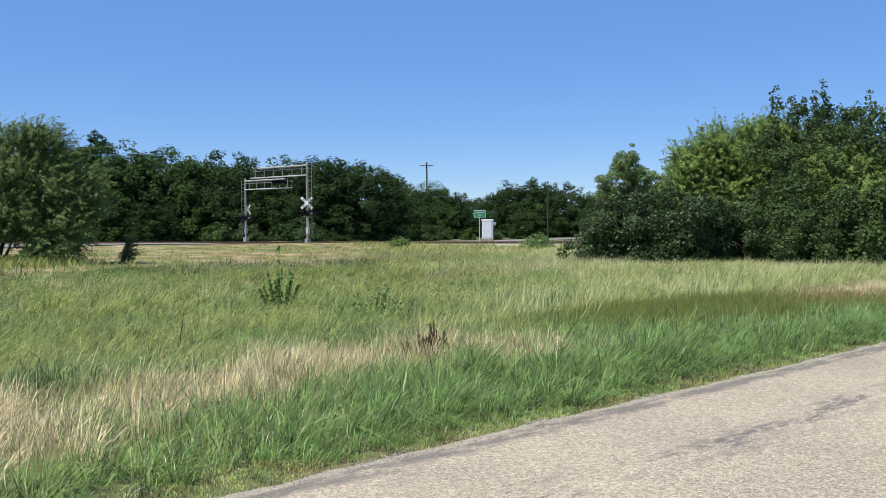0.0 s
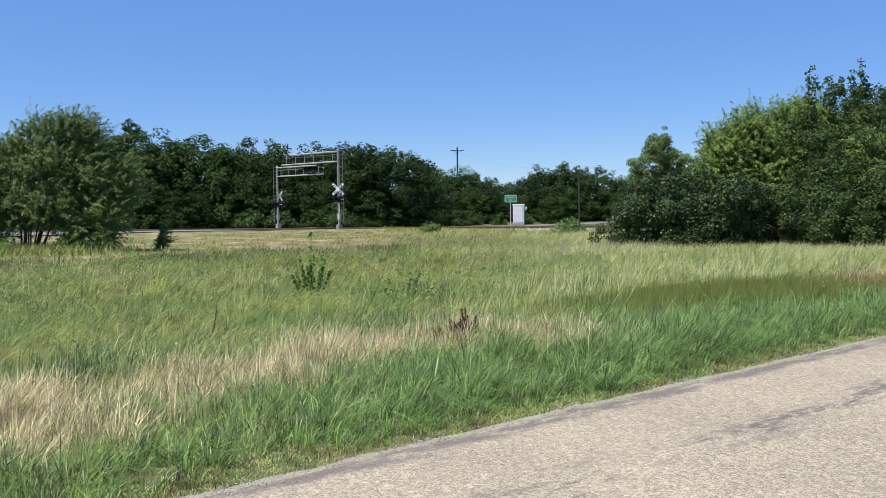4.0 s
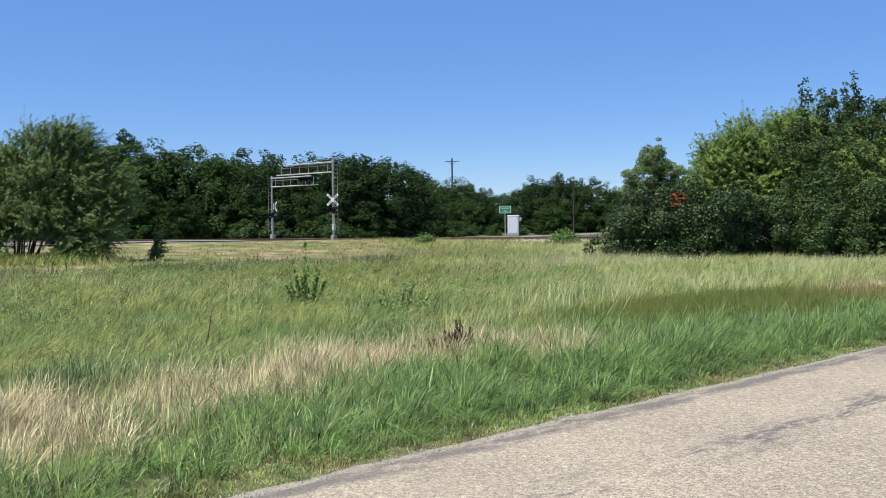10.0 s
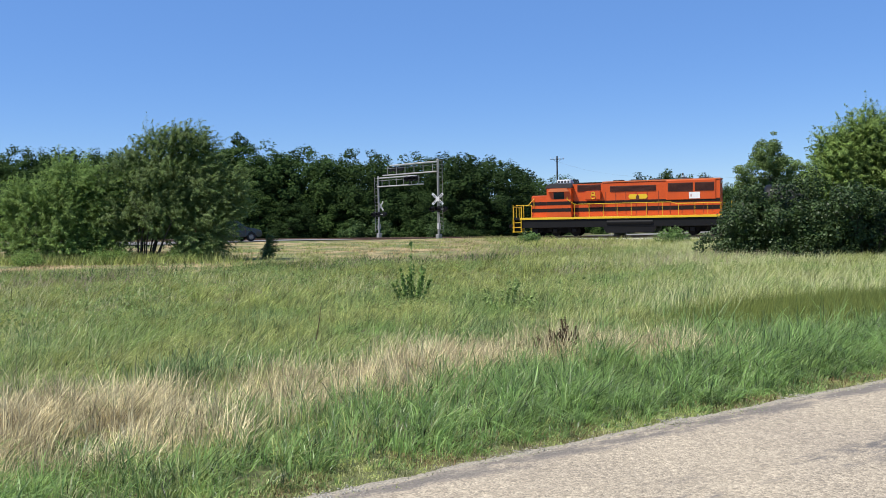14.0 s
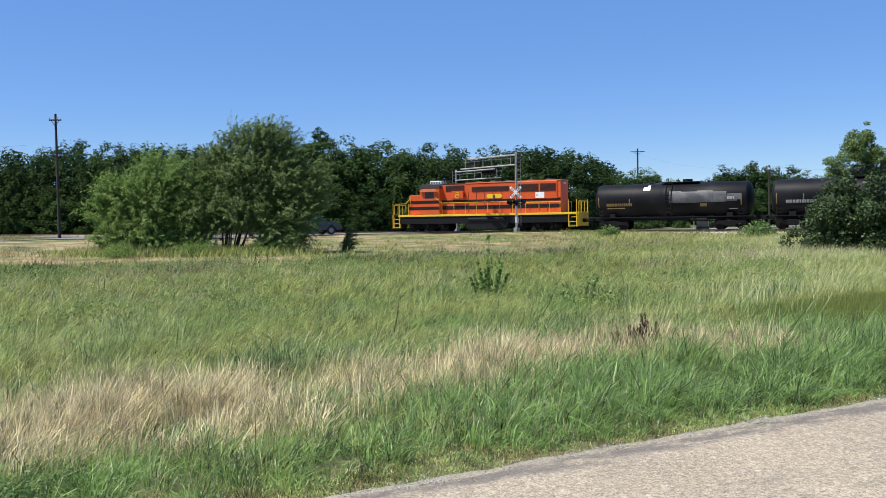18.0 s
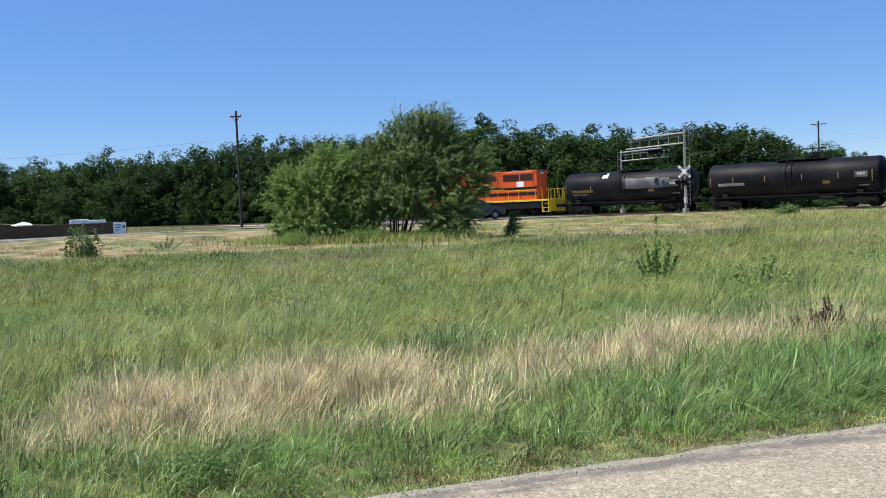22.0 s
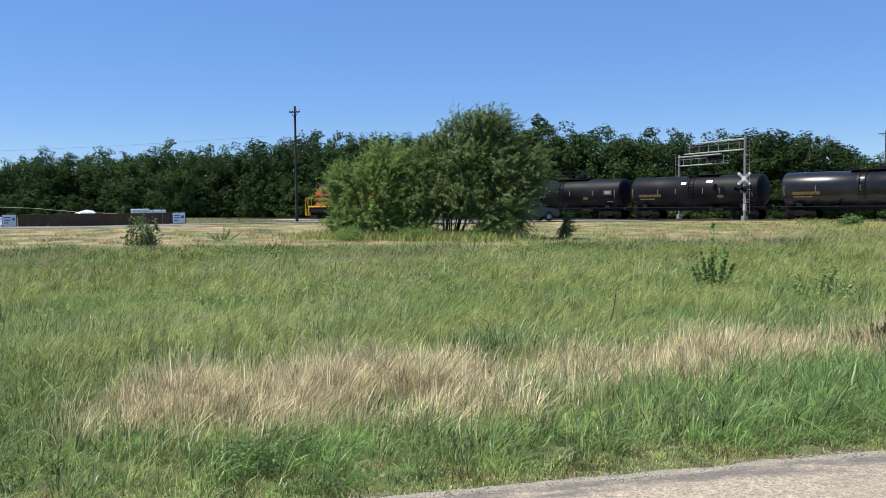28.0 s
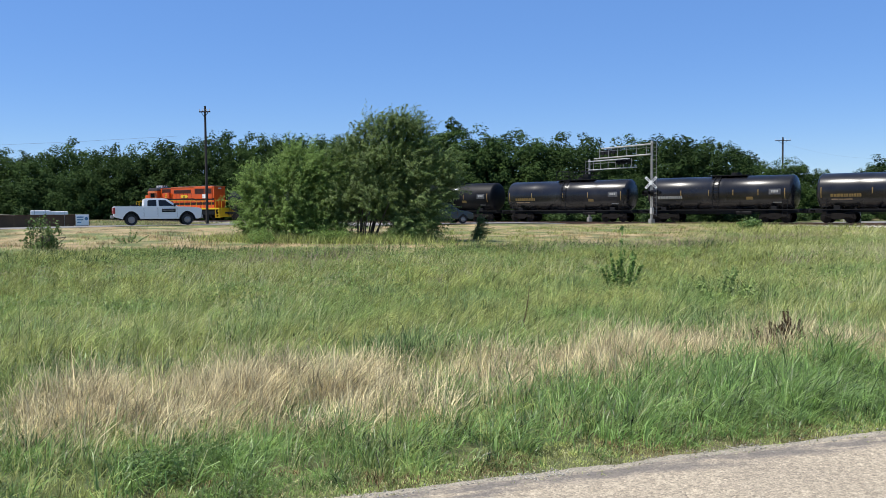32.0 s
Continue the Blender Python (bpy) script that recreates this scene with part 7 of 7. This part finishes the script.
# ---------------------------------------------------------------- vehicles
def wheel(parent, x, y, r, width=0.24):
    s = 1 if y > 0 else -1
    w = new("wheel")
    bm = bmesh.new()
    lathe(bm, [(-width / 2, r * 0.6), (-width / 2, r * 0.93), (-width * 0.38, r), (width * 0.38, r), (width / 2, r * 0.93), (width / 2, r * 0.6), (-width / 2, r * 0.6)], 28)
    bmesh.ops.rotate(bm, verts=bm.verts, cent=(0, 0, 0), matrix=Matrix.Rotation(math.pi / 2, 3, "Z"))
    tyre_me = finish("wheel", bm, M_RUBBER, parent, "black rubber tyre", 40)
    bpy.data.objects.remove(w)
    tyre_me.location = (x, y, r)
    bm = bmesh.new()
    lathe(bm, [(0.0, 0.0), (0.02, r * 0.15), (-0.01, r * 0.3), (-0.04, r * 0.5), (0.0, r * 0.6), (-0.06, r * 0.62)], 24)
    for k in range(6):
        a = k * math.pi / 3
        box(bm, (0.0, 0, r * 0.33), (0.03, r * 0.16, r * 0.5), 0, m=Matrix.Rotation(a, 4, "X"))
    bmesh.ops.rotate(bm, verts=bm.verts, cent=(0, 0, 0), matrix=Matrix.Rotation(math.pi / 2 * s, 3, "Z"))
    bmesh.ops.translate(bm, verts=bm.verts, vec=(0, s * (width / 2 - 0.01), 0))
    part("rim", bm, M_RIM, tyre_me, "silver alloy rim", 40)
    return tyre_me


def body_shell(outline, half, top_half, z_belt, z_top, bevel=0.03, arches=()):
    """A body from a side outline; above the belt line it leans inwards."""
    bm = bmesh.new()
    prism(bm, outline, -half, half)
    for v in bm.verts:
        if v.co.z > z_belt:
            k = min(1, (v.co.z - z_belt) / (z_top - z_belt))
            v.co.y *= 1 + (top_half / half - 1) * k
    bmesh.ops.bevel(bm, geom=[e for e in bm.edges if abs(e.verts[0].co.y - e.verts[1].co.y) < 1e-5 or e.calc_face_angle(0) > 0.5], offset=bevel, segments=2, affect="EDGES", profile=0.6)
    return bm


def arch(cx, r, z0, n=9):
    return [(cx + r * math.cos(a), z0 + r * math.sin(a)) for a in np.linspace(math.pi, 0, n)]


def pickup():
    """x forward from the front axle, z from the road."""
    t = new("pickup_truck")
    WB, R = 3.85, 0.40
    rear = -WB
    low = 0.50
    outline = [(-WB - 1.15, 0.62)] + arch(rear, 0.58, 0.45) + arch(0, 0.58, 0.45) + [(0.80, 0.45), (0.98, 0.55), (1.02, 0.92), (1.00, 1.14), (0.86, 1.25), (0.3, 1.31), (-0.62, 1.35),
               (-0.75, 1.36), (-WB - 1.12, 1.38), (-WB - 1.18, 1.33)]
    bm = body_shell(outline, 0.99, 0.96, 1.0, 1.45, 0.03)
    part("body", bm, M_SILVER, t, "silver-white painted truck body", 30)
    cab = [(-0.62, 1.33), (-1.42, 1.90), (-1.75, 1.95), (-2.75, 1.94), (-2.95, 1.87), (-3.02, 1.33)]
    bm = body_shell(cab, 0.95, 0.76, 1.33, 1.95, 0.04)
    part("cab", bm, M_SILVER, t, "silver-white extended cab", 30)
    for s in (-1, 1):
        for pts in ([(-0.95, 1.38), (-1.5, 1.80), (-1.98, 1.82), (-1.98, 1.38)], [(-2.14, 1.38), (-2.14, 1.82), (-2.66, 1.81), (-2.74, 1.72), (-2.76, 1.38)]):
            bm = bmesh.new()
            def yy(z):
                return 0.95 + (0.76 - 0.95) * (z - 1.33) / 0.62 + 0.012
            a = [bm.verts.new((x, s * yy(z), z)) for x, z in pts]
            b = [bm.verts.new((x, s * (yy(z) - 0.05), z)) for x, z in pts]
            bm.faces.new(a)
            bm.faces.new(b[::-1])
            for i in range(len(a)):
                bm.faces.new((a[i], b[i], b[(i + 1) % len(a)], a[(i + 1) % len(a)]))
            part("side_window", bm, M_GLASS, t, "dark tinted side window")
        for x in (-0.72, -2.05, -3.0):
            bm = bmesh.new()
            box(bm, (x, s * 0.992, 0.92), (0.014, 0.012, 0.68))
            part("door_seam", bm, M_DARK, t)
        for x in (-1.85, -2.25):
            bm = bmesh.new()
            box(bm, (x, s * 1.005, 1.14), (0.2, 0.03, 0.04), 0.01)
            part("door_handle", bm, M_SILVER, t)
        bm = bmesh.new()
        box(bm, (-1.3, s * 0.996, 1.06), (0.95, 0.012, 0.24))
        sg = part("door_sign", bm, M_BLACK, t, "dark magnetic door sign")
        bm = bmesh.new()
        box(bm, (-1.3, s * 1.006, 1.08), (0.8, 0.006, 0.05))
        part("lettering", bm, M_TEXTW, sg)
        bm = bmesh.new()
        box(bm, (-0.9, s * 1.1, 1.44), (0.14, 0.22, 0.2), 0.04)
        part("mirror", bm, M_BLACK, t)
        bm = bmesh.new()
        box(bm, (0.93, s * 0.74, 1.04), (0.2, 0.44, 0.22), 0.03)
        part("headlight", bm, M_LAMP, t)
        bm = bmesh.new()
        box(bm, (-WB - 1.15, s * 0.91, 1.06), (0.14, 0.2, 0.44), 0.02)
        part("tail_light", bm, M_REDLAMP, t, "red tail light")
        for x in (0, rear):
            wheel(t, x, s * 0.86, R, 0.27)
            bm = bmesh.new()
            prism(bm, arch(x, 0.565, 0.45, 11) + arch(x, 0.42, 0.45, 11)[::-1], min(s * 0.6, s * 0.955), max(s * 0.6, s * 0.955))
            part("wheel_well", bm, M_BLACK, t)
    bm = bmesh.new()
    box(bm, ((-WB) / 2 - 0.1, 0, 0.48), (WB + 1.4, 1.5, 0.22), 0.03)
    part("chassis", bm, M_BLACK, t)
    bm = bmesh.new()
    box(bm, (-WB - 1.26, 0, 0.62), (0.18, 1.8, 0.2), 0.04)
    part("rear_bumper", bm, M_RIM, t, "chrome rear bumper")
    bm = bmesh.new()
    box(bm, (1.02, 0, 0.60), (0.18, 1.94, 0.26), 0.05)
    part("front_bumper", bm, M_RIM, t, "chrome front bumper")
    bm = bmesh.new()
    box(bm, (1.01, 0, 0.98), (0.06, 1.2, 0.4), 0.02)
    part("radiator_grille", bm, M_BLACK, t)
    bm = bmesh.new()
    prism(bm, [(-0.66, 1.35), (-0.70, 1.355), (-1.42, 1.88), (-1.38, 1.89)], -0.72, 0.72)
    part("windscreen", bm, M_GLASS, t)
    bm = bmesh.new()
    box(bm, (-3.6, 0, 1.41), (0.5, 1.6, 0.14), 0.03)
    part("bed_box", bm, M_BLACK, t, "black tool box across the bed")
    return tagged(t, "silver-white extended-cab pickup truck with dark door sign", "pickup truck")


def hatchback():
    """x forward from the front axle."""
    t = new("hatchback_car")
    WB, R = 2.65, 0.32
    outline = [(-WB - 0.75, 0.45)] + arch(-WB, 0.40, 0.32) + arch(0, 0.40, 0.32) + [(0.72, 0.32), (0.85, 0.42), (0.86, 0.62), (0.72, 0.80), (0.30, 0.93), (-0.35, 1.02), (-WB - 0.55, 1.05), (-WB - 0.85, 0.98), (-WB - 0.88, 0.6)]
    bm = body_shell(outline, 0.89, 0.86, 0.7, 1.05, 0.05)
    part("body", bm, M_BLUECAR, t, "blue-grey painted car body", 30)
    cab = [(-0.28, 1.0), (-0.92, 1.45), (-1.3, 1.54), (-2.6, 1.53), (-3.05, 1.42), (-3.38, 1.0)]
    bm = body_shell(cab, 0.86, 0.64, 1.0, 1.53, 0.05)
    part("cabin", bm, M_BLUECAR, t, "blue-grey cabin and roof", 30)
    for s in (-1, 1):
        for pts in ([(-0.55, 1.04), (-1.02, 1.40), (-1.5, 1.44), (-1.62, 1.04)], [(-1.74, 1.04), (-1.74, 1.45), (-2.5, 1.43), (-2.5, 1.04)], [(-2.6, 1.04), (-2.6, 1.42), (-2.95, 1.36), (-3.15, 1.04)]):
            bm = bmesh.new()
            def yy(z):
                return 0.86 + (0.64 - 0.86) * (z - 1.0) / 0.53 + 0.012
            a = [bm.verts.new((x, s * yy(z), z)) for x, z in pts]
            b = [bm.verts.new((x, s * (yy(z) - 0.05), z)) for x, z in pts]
            bm.faces.new(a)
            bm.faces.new(b[::-1])
            for i in range(len(a)):
                bm.faces.new((a[i], b[i], b[(i + 1) % len(a)], a[(i + 1) % len(a)]))
            part("side_window", bm, M_GLASS, t, "dark side window")
        for x in (-0.45, -1.68, -2.5):
            bm = bmesh.new()
            box(bm, (x, s * 0.892, 0.70), (0.012, 0.012, 0.5))
            part("door_seam", bm, M_DARK, t)
        bm = bmesh.new()
        box(bm, (-0.62, s * 0.96, 1.06), (0.12, 0.18, 0.14), 0.03)
        part("mirror", bm, M_BLUECAR, t)
        bm = bmesh.new()
        box(bm, (0.70, s * 0.66, 0.70), (0.22, 0.36, 0.14), 0.03)
        part("headlight", bm, M_LAMP, t)
        bm = bmesh.new()
        box(bm, (-WB - 0.84, s * 0.74, 0.9), (0.1, 0.22, 0.26), 0.02)
        part("tail_light", bm, M_REDLAMP, t)
        for x in (0, -WB):
            wheel(t, x, s * 0.78, R, 0.2)
            bm = bmesh.new()
            prism(bm, arch(x, 0.385, 0.32, 11) + arch(x, 0.33, 0.32, 11)[::-1], min(s * 0.6, s * 0.87), max(s * 0.6, s * 0.87))
            part("wheel_well", bm, M_BLACK, t)
    bm = bmesh.new()
    box(bm, (-WB / 2, 0, 0.36), (WB + 1.0, 1.4, 0.2), 0.03)
    part("chassis", bm, M_BLACK, t)
    bm = bmesh.new()
    prism(bm, [(-0.30, 1.02), (-0.34, 1.03), (-0.92, 1.44), (-0.89, 1.455)], -0.6, 0.6)
    part("windscreen", bm, M_GLASS, t)
    # a tall hatchback: built to a small car's numbers and enlarged
    grown = set()
    for ob in t.children_recursive:
        ob.location = ob.location * 1.12
        if ob.type == "MESH" and ob.data.name not in grown:
            grown.add(ob.data.name)
            ob.data.transform(Matrix.Scale(1.12, 4))
    return tagged(t, "tall blue-grey hatchback car waiting at the crossing", "car")


PICKUP = pickup()
CAR = hatchback()

# ---------------------------------------------------------------- what moves
def motions():
    """The train along the track, the two vehicles along the crossing road, crowns in the wind."""
    runs = [(0.0, -80.6), (5.0, -54.5), (10.7, -24.86), (12.0, -18.11), (13.5, -10.26), (15.5, 0.23), (17.0, 7.98), (19.0, 18.24), (21.0, 28.41), (23.0, 38.37),
            (24.5, 45.82), (26.5, 55.0), (28.0, 61.92), (30.0, 71.43), (32.0, 80.62)]
    yaw = math.degrees(math.atan2(TU.y, TU.x))
    for thing, back in ((LOCO, 0.0), *zip(CARS, CENTRES)):
        walk(thing, [(t, pose(*(TRACK0 + TU * (s + back)).xy, RAIL_Z, 0, 0, yaw)) for t, s in runs])

    def roll(thing, way, names):
        """Turn the wheels of a thing as far as it has gone."""
        ts, ss = [t for t, s in way], [s for t, s in way]
        for ob in thing.children_recursive:
            if ob.name.split(".")[0] not in names:
                continue
            p = ob.location.copy()
            step = p.z * radians(70)
            n = max(2, int((ss[-1] - ss[0]) / step) + 1)
            rows = []
            for s in np.linspace(ss[0], ss[-1], n):
                t = float(np.interp(s, ss, ts))
                if not rows or t > rows[-1][0] + 0.02:
                    rows.append((t, pose(p.x, p.y, p.z, 0, math.degrees((s - ss[0]) / p.z), 0)))
            if rows[0][0] > 0:
                rows.insert(0, (0.0, rows[0][1]))
            if rows[-1][0] < 32.0:
                rows.append((32.0, rows[-1][1]))
            walk(ob, rows)

    for thing in (LOCO, *CARS):
        roll(thing, runs, ("wheelset",))
    lane = ROAD0 - RN * 1.7

    def drive(thing, rows, turn):
        out = []
        for t, k in rows:
            p = lane + RD * k
            out.append((t, pose(p.x, p.y, float(ground_z(np.array(p.x), np.array(p.y))) + 0.06, 0, 0, turn)))
        walk(thing, out)
        way = [(t, k + i * 1e-6) for i, (t, k) in enumerate(rows)]
        roll(thing, way, ("wheel",))

    turn = math.degrees(ROAD_YAW)
    drive(PICKUP, [(0, -120.0), (15.0, -120.0), (18.0, -106.0), (21.0, -87.5), (24.0, -69.5), (26.5, -54.6), (28.5, -42.75), (29.0, -39.65), (29.5, -36.6), (30.0, -33.55), (30.5, -30.87), (31.0, -28.38), (31.5, -26.03), (32.0, -23.78)], turn)
    drive(CAR, [(0, -75.0), (4.0, -46.0), (7.0, -24.0), (9.0, -9.8), (10.0, -4.6), (10.5, -3.1), (11.0, -2.3), (11.5, -1.92), (12.0, -1.72), (13.0, -1.66), (32.0, -1.65)], turn)
    for crown, phase, amount in SWAYING:
        rest = crown.matrix_basis.to_euler()
        rows = []
        for i in range(0, 33):
            a = amount * (math.sin(i * 1.9 + phase) + 0.5 * math.sin(i * 0.7 + 2 * phase))
            b = amount * 0.6 * math.sin(i * 1.3 + 1.7 * phase)
            rows.append((float(i), pose(0, 0, 0, b, a, 0)))
        walk(crown, rows)


motions()
